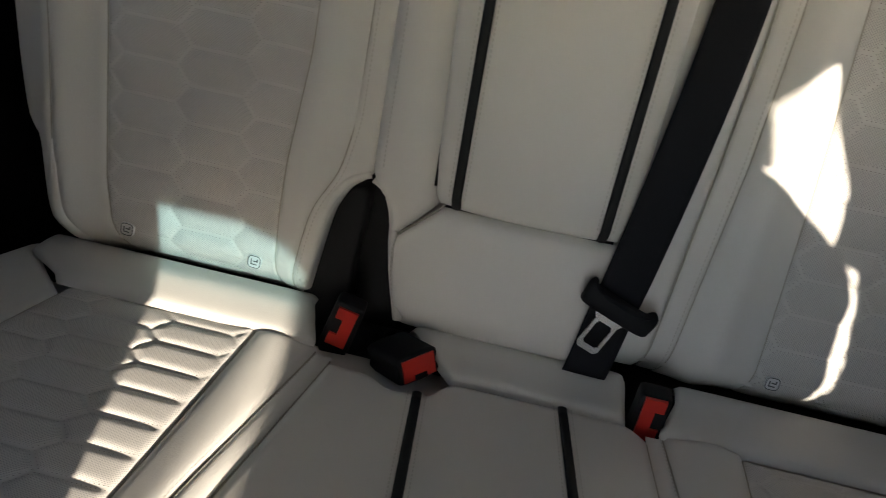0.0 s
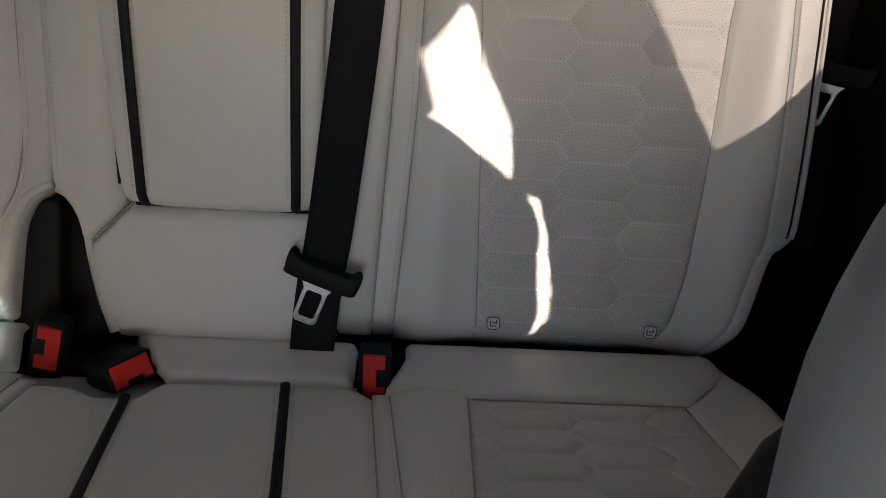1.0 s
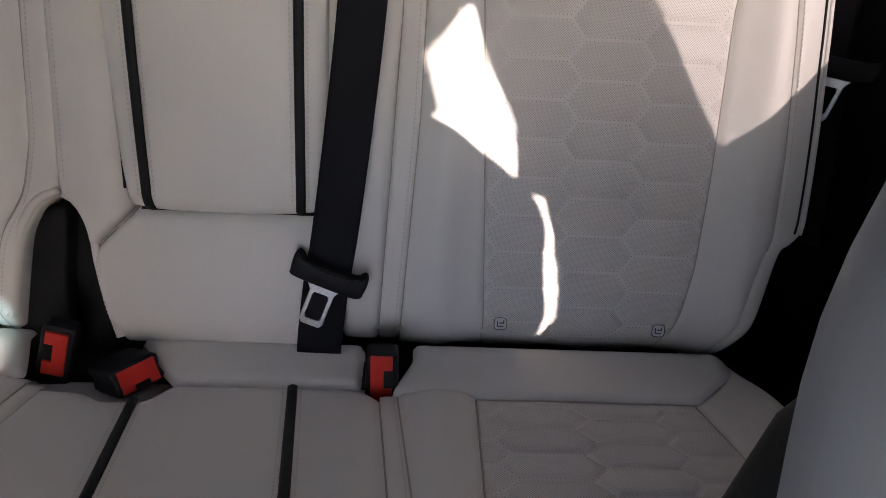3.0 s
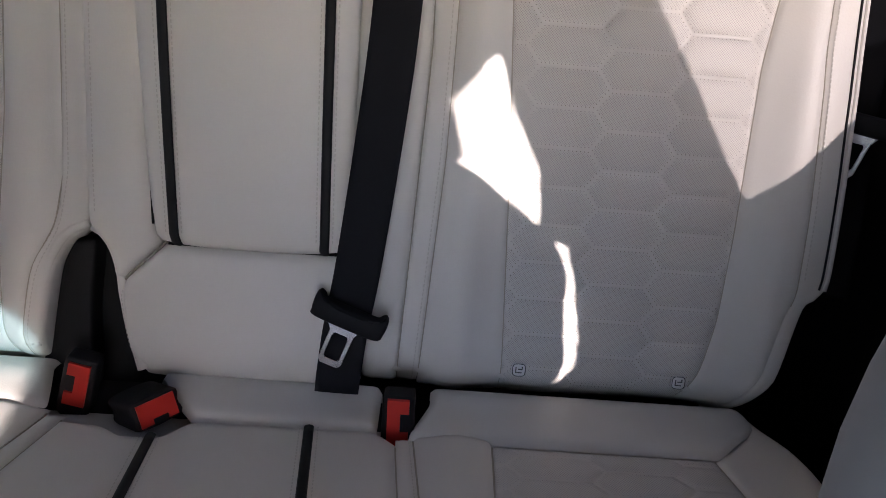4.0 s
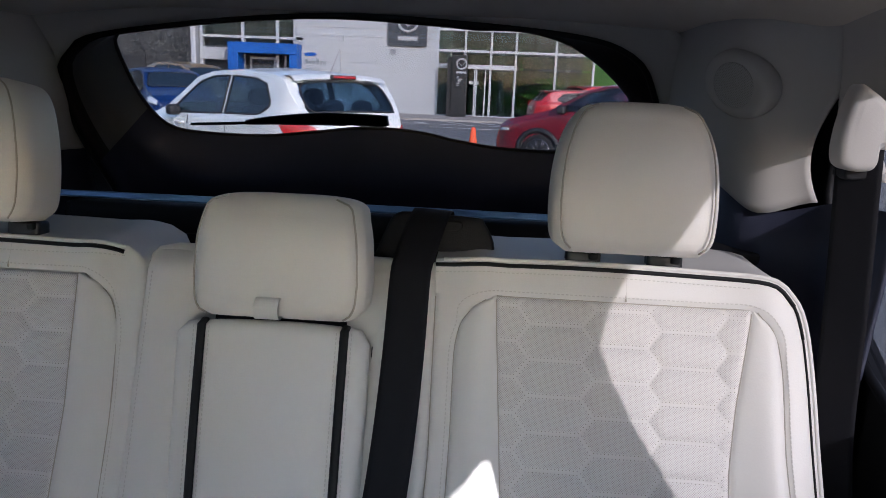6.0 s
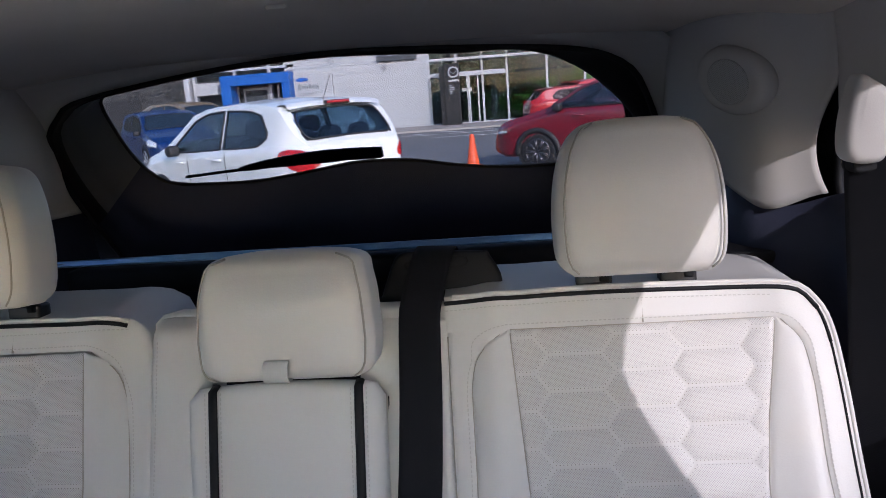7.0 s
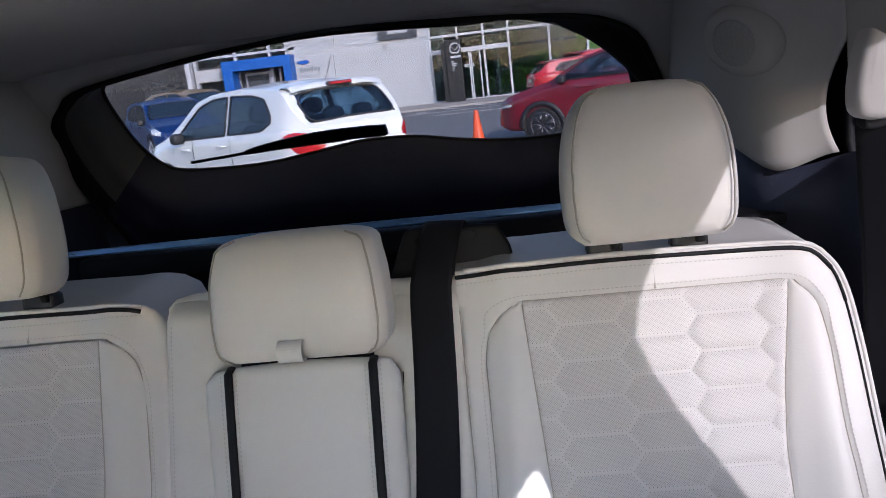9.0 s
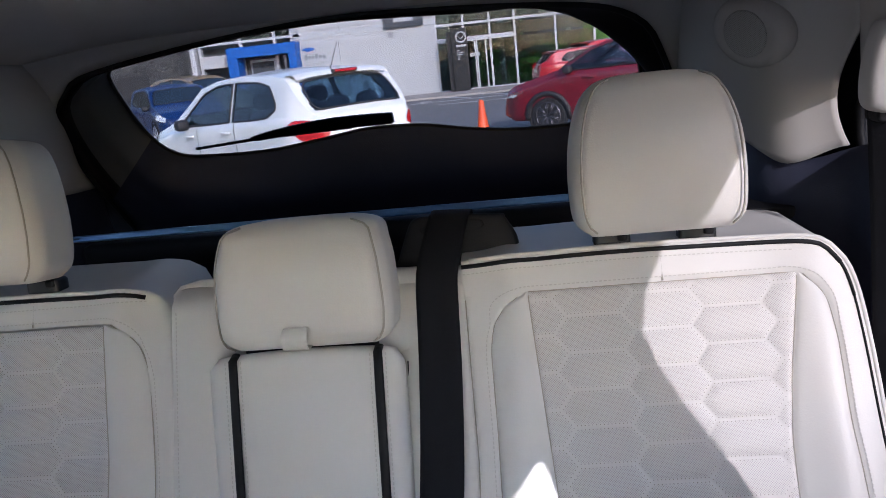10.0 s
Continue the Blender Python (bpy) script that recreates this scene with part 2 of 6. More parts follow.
def dashes(path, step, length, r, lift, normal=(0, 0, 1)):
    """A row of stitches along a path: short raised threads in one mesh."""
    n = max(2, int(sum((Vector(b) - Vector(a)).length for a, b in zip(path, path[1:])) / step))
    P = smooth_path(path, n + 1)
    verts, faces = [], []
    N = Vector(normal)
    for a, b in zip(P, P[1:]):
        d = (b - a).normalized()
        c = (a + b) / 2
        s = d.cross(N).normalized() * r
        o = len(verts)
        for e, f in ((-0.5, 0.2), (0, 1), (0.5, 0.2)):
            for g, h in ((-1, 0.0), (0, 1.0), (1, 0.0)):
                verts.append(tuple(c + d * (length * e) + s * g + N * (lift * f * (0.3 + h))))
        for i in range(2):
            for j in range(2):
                k = o + 3 * i + j
                faces.append((k, k + 1, k + 4, k + 3))
    me = bpy.data.meshes.new("stitching")
    me.from_pydata(verts, [], faces)
    return me
# ---- rear seat ----
A23, A16 = radians(23), radians(16)
BACK = frame_of((0, -0.055, 0.672), (1, 0, 0), (0, math.sin(A23), math.cos(A23)))       # x across, y up the backrest, z out of it
BENCH = frame_of((0, -0.06, 0.655), (1, 0, 0), (0, math.cos(A16), -math.sin(A16)))      # x across, y to the rear, z up


def hex_gap(u, v, u0, v0, pitch=0.077, a=0.0305, b=0.0465, h=0.0209):
    """How far inside its cell of the quilting a place lies."""
    best = -1.0
    k0 = round((u - u0) / pitch)
    for k in (k0 - 1, k0, k0 + 1):
        du = abs(u - u0 - k * pitch)
        if du > b:
            continue
        off = v0 + (h if k % 2 else 0.0)
        dv = v - off
        dv = abs(dv - 2 * h * round(dv / (2 * h)))
        d = min(h - dv, ((b - du) * h - dv * (b - a)) / math.hypot(h, b - a))
        best = max(best, d)
    return max(best, 0.0)


def panel(name, left, right, v0, v1, height, material, parent, step=0.006, groove=0.005, quilt=None, sides=(1, 1, 1, 1), label=""):
    """A fitted cover piece between two edge curves left(v) and right(v); its rims sink into the seams (left, right, bottom, top)."""
    quilt_width = 0.0062 if quilt and len(quilt) == 3 else 0.0042
    wide = max(right(v0 + (v1 - v0) * f) - left(v0 + (v1 - v0) * f) for f in (0, 0.5, 1))
    nu, nv = max(4, int(wide / step)), max(4, int((v1 - v0) / step))

    def at(i, j):
        v = v0 + (v1 - v0) * j / nv
        a, b = left(v), right(v)
        u = a + (b - a) * i / nu
        d = min([x for x, s in zip((u - a, b - u, v - v0, v1 - v), sides) if s] or [1])
        z = height(u, v) - groove * math.exp(-d / 0.003)
        if quilt:
            q = hex_gap(u, v, *quilt[:2], *quilt[3:])
            z += quilt[2] * (1 - math.exp(-((q / quilt_width) ** 1.5))) * (1 - math.exp(-d / 0.018))
        return u, v, z
    me = sheet(at, nu, nv)
    if quilt:
        inside = []
        for p in me.vertices:
            q = hex_gap(p.co.x, p.co.y, *quilt[:2], *quilt[3:])
            inside.append(min(1.0, max(0.0, (q - 0.0026) / 0.0014)))
        me.attributes.new("perforated", "FLOAT", "POINT").data.foreach_set("value", inside)
    return part(name, me, material, parent, label)


def pin_rows(left, right, v0, v1, height, u0, v_0, lift, parent, pitch=0.077, a=0.0305, b=0.0465, h=0.0209):
    """The double rows of larger pin holes along the quilting lines."""
    verts, faces = [], []
    k0, k1 = int((min(left(v0), left(v1)) - u0) / pitch) - 1, int((max(right(v0), right(v1)) - u0) / pitch) + 1
    for k in range(k0, k1 + 1):
        off = v_0 + (h if k % 2 else 0.0)
        for m in range(int((v0 - off) / (2 * h)) - 1, int((v1 - off) / (2 * h)) + 2):
            cu, cv = u0 + k * pitch, off + 2 * h * m
            e = 0.0024
            ring = [(a - e * 0.4, h - e), (b - e * 1.3, 0), (a - e * 0.4, -h + e), (-a + e * 0.4, -h + e), (-b + e * 1.3, 0), (-a + e * 0.4, h - e)]
            for (p, q), (r, s) in zip(ring, ring[1:] + ring[:1]):
                n = max(2, int(math.hypot(r - p, s - q) / 0.0040))
                for t in range(n):
                    u, v = cu + p + (r - p) * t / n, cv + q + (s - q) * t / n
                    if not (v0 + 0.004 < v < v1 - 0.004 and left(v) + 0.004 < u < right(v) - 0.004):
                        continue
                    z, o = height(u, v) + lift, len(verts)
                    w = 0.0007
                    verts += [(u - w, v, z), (u, v - w, z), (u + w, v, z), (u, v + w, z)]
                    faces.append((o, o + 1, o + 2, o + 3))
    me = bpy.data.meshes.new("perforation")
    me.from_pydata(verts, [], faces)
    return tagged(part("perforation", me, PIN, parent, smooth=False), kind="stuff")


def line_on(height, knots, v0, v1, n=24, lift=0.0):
    """Points of an edge curve u(v), lying on a cover."""
    return [(soft(knots, v0 + (v1 - v0) * i / n), v0 + (v1 - v0) * i / n, height(soft(knots, v0 + (v1 - v0) * i / n), v0 + (v1 - v0) * i / n) + lift) for i in range(n + 1)]


def seam(path, parent, r=0.0011):
    return part("seam", tube(path, r, 5), SEAM, parent)


def stitches(path, parent, step=0.0052, mat_=None):
    return tagged(part("stitching", dashes(path, step, step * 0.62, 0.0006, 0.0005), mat_ or STITCH, parent), kind="stuff")


def rim(inner, outer, height, parent, name="edge_band", n=110, r=0.010, depth=0.13, flare=0.012, seamed=lambda p: True):
    """The cover's border from an inner seam to the outline, rolled round the edge and carried to the rear."""
    A, B = smooth_path([(*p, 0) for p in inner], n), smooth_path([(*p, 0) for p in outer], n)
    rows = 8

    def at(i, j):
        a, b = A[i], B[i]
        t = (B[min(i + 1, n - 1)] - B[max(i - 1, 0)]).normalized()
        out = Vector((-t.y, t.x, 0))
        if (b - a).dot(out) < 0:
            out = -out
        if j <= rows:
            f = j / rows
            p = a.lerp(b, f)
            return p.x, p.y, height(p.x, p.y) - (0.003 * math.exp(-(p - a).length / 0.003) if seamed(a) else 0.0)
        z0 = height(b.x, b.y)
        k = j - rows
        if k <= 5:
            q = math.pi / 2 * k / 5
            p = b + out * (r * math.sin(q))
            return p.x, p.y, z0 - r * (1 - math.cos(q))
        f = (k - 5) / 4
        wide = flare + 0.050 * max(0.0, out.y) ** 2
        p = b + out * (r + (wide - r) * f)
        return p.x, p.y, z0 - r - (depth - r) * f
    return part(name, sheet(lambda i, j: at(n - 1 - i, j), n - 1, rows + 9), LEATHER, parent), B


def safety_tag(u, v, z, parent, turn=0):
    """A small square woven label with a printed pictogram."""
    m = Matrix.Translation((u, v, z)) @ Matrix.Rotation(radians(turn), 4, "Z")
    def rounded(r, n=28):
        return [(r * math.copysign(abs(math.cos(q)) ** 0.55, math.cos(q)), r * math.copysign(abs(math.sin(q)) ** 0.55, math.sin(q))) for q in (2 * math.pi * i / n for i in range(n))]
    pts = rounded(0.0085)
    t = part("child_seat_tag", turn_bm(pillow(pts, -0.002, 0.0014, 0.0006, n=28, steps=2, raw=True), m), TAG, parent, "small square pale woven tag")
    for x, y, w, h in ((-0.0035, 0, 0.0012, 0.007), (0, -0.003, 0.007, 0.0012), (0.001, 0.001, 0.0045, 0.0014), (0.0035, 0.0022, 0.0014, 0.004)):
        part("printed_mark", turn_bm(box(w, h, 0.0004, at=(x, y, 0.0016)), m), TAGMARK, t, smooth=False)
    ring = [(x, y, 0.0015) for x, y in rounded(0.0073)]
    part("printed_ring", turn_bm(tube(ring, 0.0005, 4, True), m), TAGMARK, t)


# --- large backrest: middle and one outer place ---
def bulge(u, c, w, h):
    return h * math.exp(-(((u - c) / w) ** 2))


def h_right(u, v):
    z = bulge(u, 0.572, 0.036 if u < 0.572 else 0.075, 0.019) * (1 - 0.6 * min(1, max(0, (v - 0.36) / 0.19))) + bulge(u, 0.232, 0.022, 0.010) + 0.004 * math.sin(math.pi * min(max(v / 0.6, 0), 1))
    if v < 0.046:
        z -= 0.070 * ((0.046 - v) / 0.07) ** 2
    return z


HEX_L = [(-0.05, 0.287), (0.0, 0.285), (0.26, 0.2715), (0.56, 0.251)]
HEX_R = [(-0.05, 0.48), (0.0, 0.497), (0.05, 0.510), (0.1, 0.518), (0.2, 0.5215), (0.38, 0.523), (0.45, 0.531), (0.56, 0.551)]
SEAM_2 = [(-0.05, 0.186), (0.0, 0.188), (0.26, 0.203), (0.40, 0.205), (0.50, 0.204), (0.53, 0.209), (0.55, 0.224), (0.558, 0.238), (0.563, 0.251)]
SEAM_1 = [(-0.05, 0.162), (0.0, 0.164), (0.37, 0.181), (0.563, 0.178)]
SEAM_O = [(-0.05, 0.546), (0.016, 0.558), (0.05, 0.572), (0.118, 0.585), (0.14, 0.594), (0.226, 0.593), (0.32, 0.587), (0.40, 0.5815), (0.49, 0.5825), (0.535, 0.578), (0.553, 0.566), (0.563, 0.551)]
OUT_R = [(0.555, -0.05), (0.566, 0.016), (0.581, 0.05), (0.594, 0.118), (0.602, 0.138), (0.618, 0.150), (0.620, 0.19), (0.618, 0.26), (0.614, 0.33), (0.611, 0.40), (0.609, 0.49), (0.604, 0.55), (0.591, 0.580), (0.562, 0.597), (0.447, 0.602), (0.317, 0.603), (0.176, 0.599)]
IN_R = [(0.546, -0.05), (0.558, 0.016), (0.572, 0.05), (0.585, 0.118), (0.593, 0.138), (0.597, 0.150), (0.595, 0.19), (0.591, 0.26), (0.586, 0.33), (0.581, 0.40), (0.5825, 0.49), (0.577, 0.537), (0.566, 0.553), (0.545, 0.5625), (0.447, 0.565), (0.317, 0.565), (0.178, 0.564)]


def make_large_backrest():
    t = thing("large_rear_backrest", "cream leather rear backrest with quilted perforated panel and black piping", "car seat", BACK)
    L, R = (lambda v: soft(HEX_L, v)), (lambda v: soft(HEX_R, v))
    q = (0.4775, 0.554 - 0.0209 * 2 * 6, 0.0028)
    panel("quilted_panel", L, R, -0.020, 0.5645, h_right, PERF, t, 0.0019, 0.003, q, (1, 1, 0, 1), "perforated cream leather quilted in long hexagons")
    pin_rows(L, R, 0.0, 0.5625, h_right, q[0], q[1], 0.0014, t)
    panel("inner_bolster", lambda v: soft(SEAM_2, v, 0.004), L, -0.020, 0.5645, h_right, LEATHER, t, 0.004, 0.003, sides=(1, 1, 0, 0))
    panel("inner_strip", lambda v: soft(SEAM_1, v), lambda v: soft(SEAM_2, v, 0.004) - 0.0005, -0.008, 0.564, h_right, LEATHER, t, 0.004, 0.003, sides=(1, 1, 0, 0))
    panel("outer_bolster", R, lambda v: soft(SEAM_O, v, 0.006), -0.020, 0.5645, h_right, LEATHER, t, 0.004, 0.003, sides=(1, 1, 0, 0))
    within = [(soft(SEAM_O, y, 0.006) if 0.0 < y < 0.558 else x, y) for x, y in IN_R]
    _, edge = rim(within, OUT_R, h_right, t, seamed=lambda p: p.x > 0.245)
    # black piping on the upper and outer edge, with its pale welt
    P = [(p.x, p.y, h_right(p.x, p.y) + 0.0005) for p in edge if p.y > 0.15]
    for low, high, r in ((0.15, 0.545, 0.0013), (0.53, 0.582, 0.0019), (0.570, 1.0, 0.0026)):
        part("piping", tube([p for p in P if low < p[1] < high], r, 8), PIPING, t, "black leather piping")
    W = []
    for a, b in zip(P, P[1:]):
        d = (Vector(b) - Vector(a)).normalized()
        W.append(Vector(a) + Vector((d.y, -d.x, 0)) * 0.007 + Vector((0, 0, -0.0035)))
    part("welt", tube(W, 0.0032, 8), LEATHER, t)
    for knots, v0, v1 in ((HEX_L, 0.0, 0.56), (HEX_R, 0.0, 0.56), (SEAM_2, 0.0, 0.562), (SEAM_1, 0.0, 0.56), (SEAM_O, 0.13, 0.562)):
        seam(line_on(h_right, knots, v0, v1, 60, -0.0026), t, 0.0008)
    top = [(x, 0.5645, h_right(x, 0.56) - 0.0026) for x in np.linspace(0.252, 0.55, 30)]
    seam(top, t, 0.0008)
    # one row of stitches round the panel: up the inner seam, along the top and down the outer one
    row = [(x - 0.006, y) for x, y, _ in line_on(h_right, SEAM_2, 0.0, 0.53, 40)] + [(0.207, 0.551), (0.222, 0.563), (0.245, 0.5695)]
    row += [(x, 0.5705) for x in np.linspace(0.262, 0.540, 16)] + [(0.554, 0.568), (0.569, 0.561), (0.580, 0.547), (0.586, 0.530)]
    row += [(x + 0.005, y) for x, y, _ in line_on(h_right, SEAM_O, 0.50, 0.16, 24)]
    stitches([(*p[:2], h_right(*p[:2]) + 0.0005) for p in smooth_path([(x, y, 0) for x, y in row], 160)], t)
    inner = [(x, y - 0.009 if y > 0.57 else y, 0) for x, y, _ in P]
    stitches([(x, y, h_right(x, y) + 0.0006) for x, y, _ in inner if y > 0.57 and x < 0.55], t)
    seam([(0.405, y, h_right(0.405, y) - 0.0012) for y in np.linspace(0.566, 0.600, 6)], t, 0.0013)
    safety_tag(0.303, 0.030, h_right(0.303, 0.03) + 0.0042, t)
    safety_tag(0.486, 0.027, h_right(0.486, 0.027) + 0.0042, t)

    # middle place
    def h_pad(u, v):
        a, b = (u + 0.145) / 0.31, (v + 0.05) / 0.205
        z = 0.017 * (max(0.0, 1 - (2 * a - 1) ** 4) ** 0.5) * (max(0.0, 1 - (2 * b - 1) ** 6) ** 0.5)
        if u > 0.10:
            z += (h_right(u, v) - z) * min(1, (u - 0.10) / 0.06)
        return z - (0.06 * ((0.035 - v) / 0.07) ** 2 if v < 0.035 else 0)
    PAD_L = [(-0.05, -0.120), (0.0, -0.127), (0.052, -0.141), (0.096, -0.147), (0.116, -0.128), (0.155, -0.086)]
    panel("middle_pad", lambda v: soft(PAD_L, v, 0.006), lambda v: 0.122, -0.010, 0.1465, h_pad, LEATHER, t, 0.0045, 0.008, sides=(1, 1, 0, 1))
    COL_L = [(0.108, -0.1455), (0.125, -0.148), (0.140, -0.153), (0.150, -0.159), (0.158, -0.168), (0.164, -0.176), (0.22, -0.177), (0.60, -0.179)]
    COL_R = [(0.108, -0.138), (0.118, -0.128), (0.157, -0.088), (0.165, -0.085), (0.60, -0.085)]

    def h_col(u, v):
        return -0.007 + 0.028 * math.sqrt(max(0, 1 - ((u + 0.147) / 0.047) ** 2)) - (0.03 * ((v - 0.57) / 0.035) ** 2 if v > 0.57 else 0)
    panel("middle_side", lambda v: soft(COL_L, v, 0.008), lambda v: soft(COL_R, v, 0.004), 0.109, 0.607, h_col, LEATHER, t, 0.005, 0.012)
    panel("middle_side", lambda v: lerp([(0.138, 0.1225), (0.153, 0.084)], v), lambda v: soft(SEAM_1, v) - 0.0006, -0.010, 0.563, lambda u, v: h_right(u, v) + 0.001 - 0.012 * math.exp(-max(0.0, u - 0.084) / 0.010) * min(1, max(0, (v - 0.14) / 0.02)), LEATHER, t, 0.005, 0.006, sides=(1, 1, 0, 1))
    panel("middle_top", lambda v: -0.088, lambda v: 0.1775, 0.50, 0.600, lambda u, v: 0.002 - (0.02 * ((v - 0.57) / 0.03) ** 2 if v > 0.57 else 0), LEATHER, t, 0.008, 0.004)
    stitches([(soft(PAD_L, v) + 0.004, v, h_pad(soft(PAD_L, v) + 0.008, v) + 0.001) for v in np.linspace(0.0, 0.095, 18)], t)
    stitches([(soft(COL_L, v) + 0.013, v, h_col(soft(COL_L, v) + 0.013, v) + 0.0008) for v in np.linspace(0.18, 0.57, 40)], t)
    # dark line in place of the shade in the pad's fold
    part("crease_shade", tube(line_on(h_pad, PAD_L, 0.105, 0.152, 14, -0.0015), 0.0014, 6), SEAM, t)
    # black boxes stand in for the shade below and above the armrest
    part("armrest_shade", box(0.19, 0.040, 0.02, 0.002, (0.0, 0.152, -0.014)), CARPET, t, "black box standing in for the shade under the armrest")
    part("armrest_shade", box(0.160, 0.010, 0.024, 0.002, (-0.006, 0.519, -0.004)), CARPET, t, "black box standing in for the shade over the armrest")
    # folds of the cover round the buckle slot
    for i in range(7):
        v = 0.118 + 0.006 * i
        c = soft(COL_L, v, 0.008)
        part("fold", tube([(c - 0.004, v - 0.003, -0.004), (c + 0.003, v, 0.009), (c + 0.012, v + 0.005, 0.010)], 0.0016, 5), LEATHER, t)
    part("slot_edge", tube([(c + 0.002, v, 0.0) for v, c in ((0.0, -0.124), (0.03, -0.132), (0.06, -0.139), (0.09, -0.144), (0.112, -0.146), (0.130, -0.150), (0.145, -0.156), (0.155, -0.165), (0.161, -0.176))], 0.006, 8), LEATHER, t)
    # solid core behind the covers, and the top of the middle place
    core = [(-0.178, 0.17), (-0.12, 0.10), (-0.118, 0.01), (0.55, 0.01), (0.575, 0.05), (0.595, 0.15), (0.62, 0.18), (0.615, 0.5), (0.59, 0.57), (0.55, 0.588), (0.1, 0.592), (-0.178, 0.59)]
    part("core", pillow(core, -0.13, -0.012, 0.01, raw=True), LEATHER, t)
    part("middle_crest", pillow([(-0.184, 0.56), (0.19, 0.56), (0.19, 0.596), (0.17, 0.606), (-0.15, 0.612), (-0.175, 0.606), (-0.185, 0.595)], -0.13, -0.004, 0.014, raw=True), LEATHER, t)
    # folding armrest
    arm = part("armrest", pillow([(-0.088, 0.150), (0, 0.146), (0.088, 0.150), (0.105, 0.172), (0.106, 0.33), (0.1055, 0.485), (0.101, 0.503), (0.088, 0.513), (0, 0.517), (-0.090, 0.513), (-0.106, 0.503), (-0.111, 0.485), (-0.110, 0.33), (-0.105, 0.172)], -0.03, 0.016, 0.015, 0.006, n=110), LEATHER, t, "cream leather folding armrest with two black stripes")
    tilt = lambda v: 0.0 + 0.030 * (v - 0.15) / 0.365
    for v in arm.data.vertices:
        v.co.z += tilt(v.co.y)
        if v.co.x < 0:
            v.co.x *= 1 + 0.085 * (v.co.y - 0.15) / 0.365
    # dark strips along both armrest sides, in place of the shade there
    for s, w0, w1, z0, r in ((-1, 0.1060, 0.1195, 0.0085, 0.0016), (1, 0.1065, 0.1065, 0.0010, 0.0012)):
        part("gap", tube([(s * (w0 + (w1 - w0) * f), 0.170 + 0.325 * f, z0) for f in np.linspace(0, 1, 20)], r, 6), CARPET, t, "dark strip standing in for the shade beside the armrest")
    for s in (-1, 1):
        def on(v, w):
            return (s * w * (1 + (0.085 * (v - 0.15) / 0.365 if s < 0 else 0)), v, 0.0175 + tilt(v) + 0.0045 * math.sin(math.pi * (v - 0.15) / 0.365))
        vs = list(np.linspace(0.163, 0.507, 26))
        line = [(s * 0.079, 0.1488, -0.006), (s * 0.079, 0.1488, 0.004), (s * 0.0792, 0.1524, 0.0132), (s * 0.0795, 0.1572, 0.0168)] + [on(v, 0.0800) for v in vs] + [(s * 0.080 * (1.085 if s < 0 else 1), 0.514, 0.035)]
        part("stripe", tube(line, 0.0052, 8, flat=0.5), PIPING, arm, "black leather stripe")
        stitches([(x, y, z + 0.0012) for x, y, z in (on(v, 0.0712) for v in vs)], arm)
        stitches([(x, y, z - 0.0005) for x, y, z in (on(v, 0.0885) for v in vs)], arm)
    return t


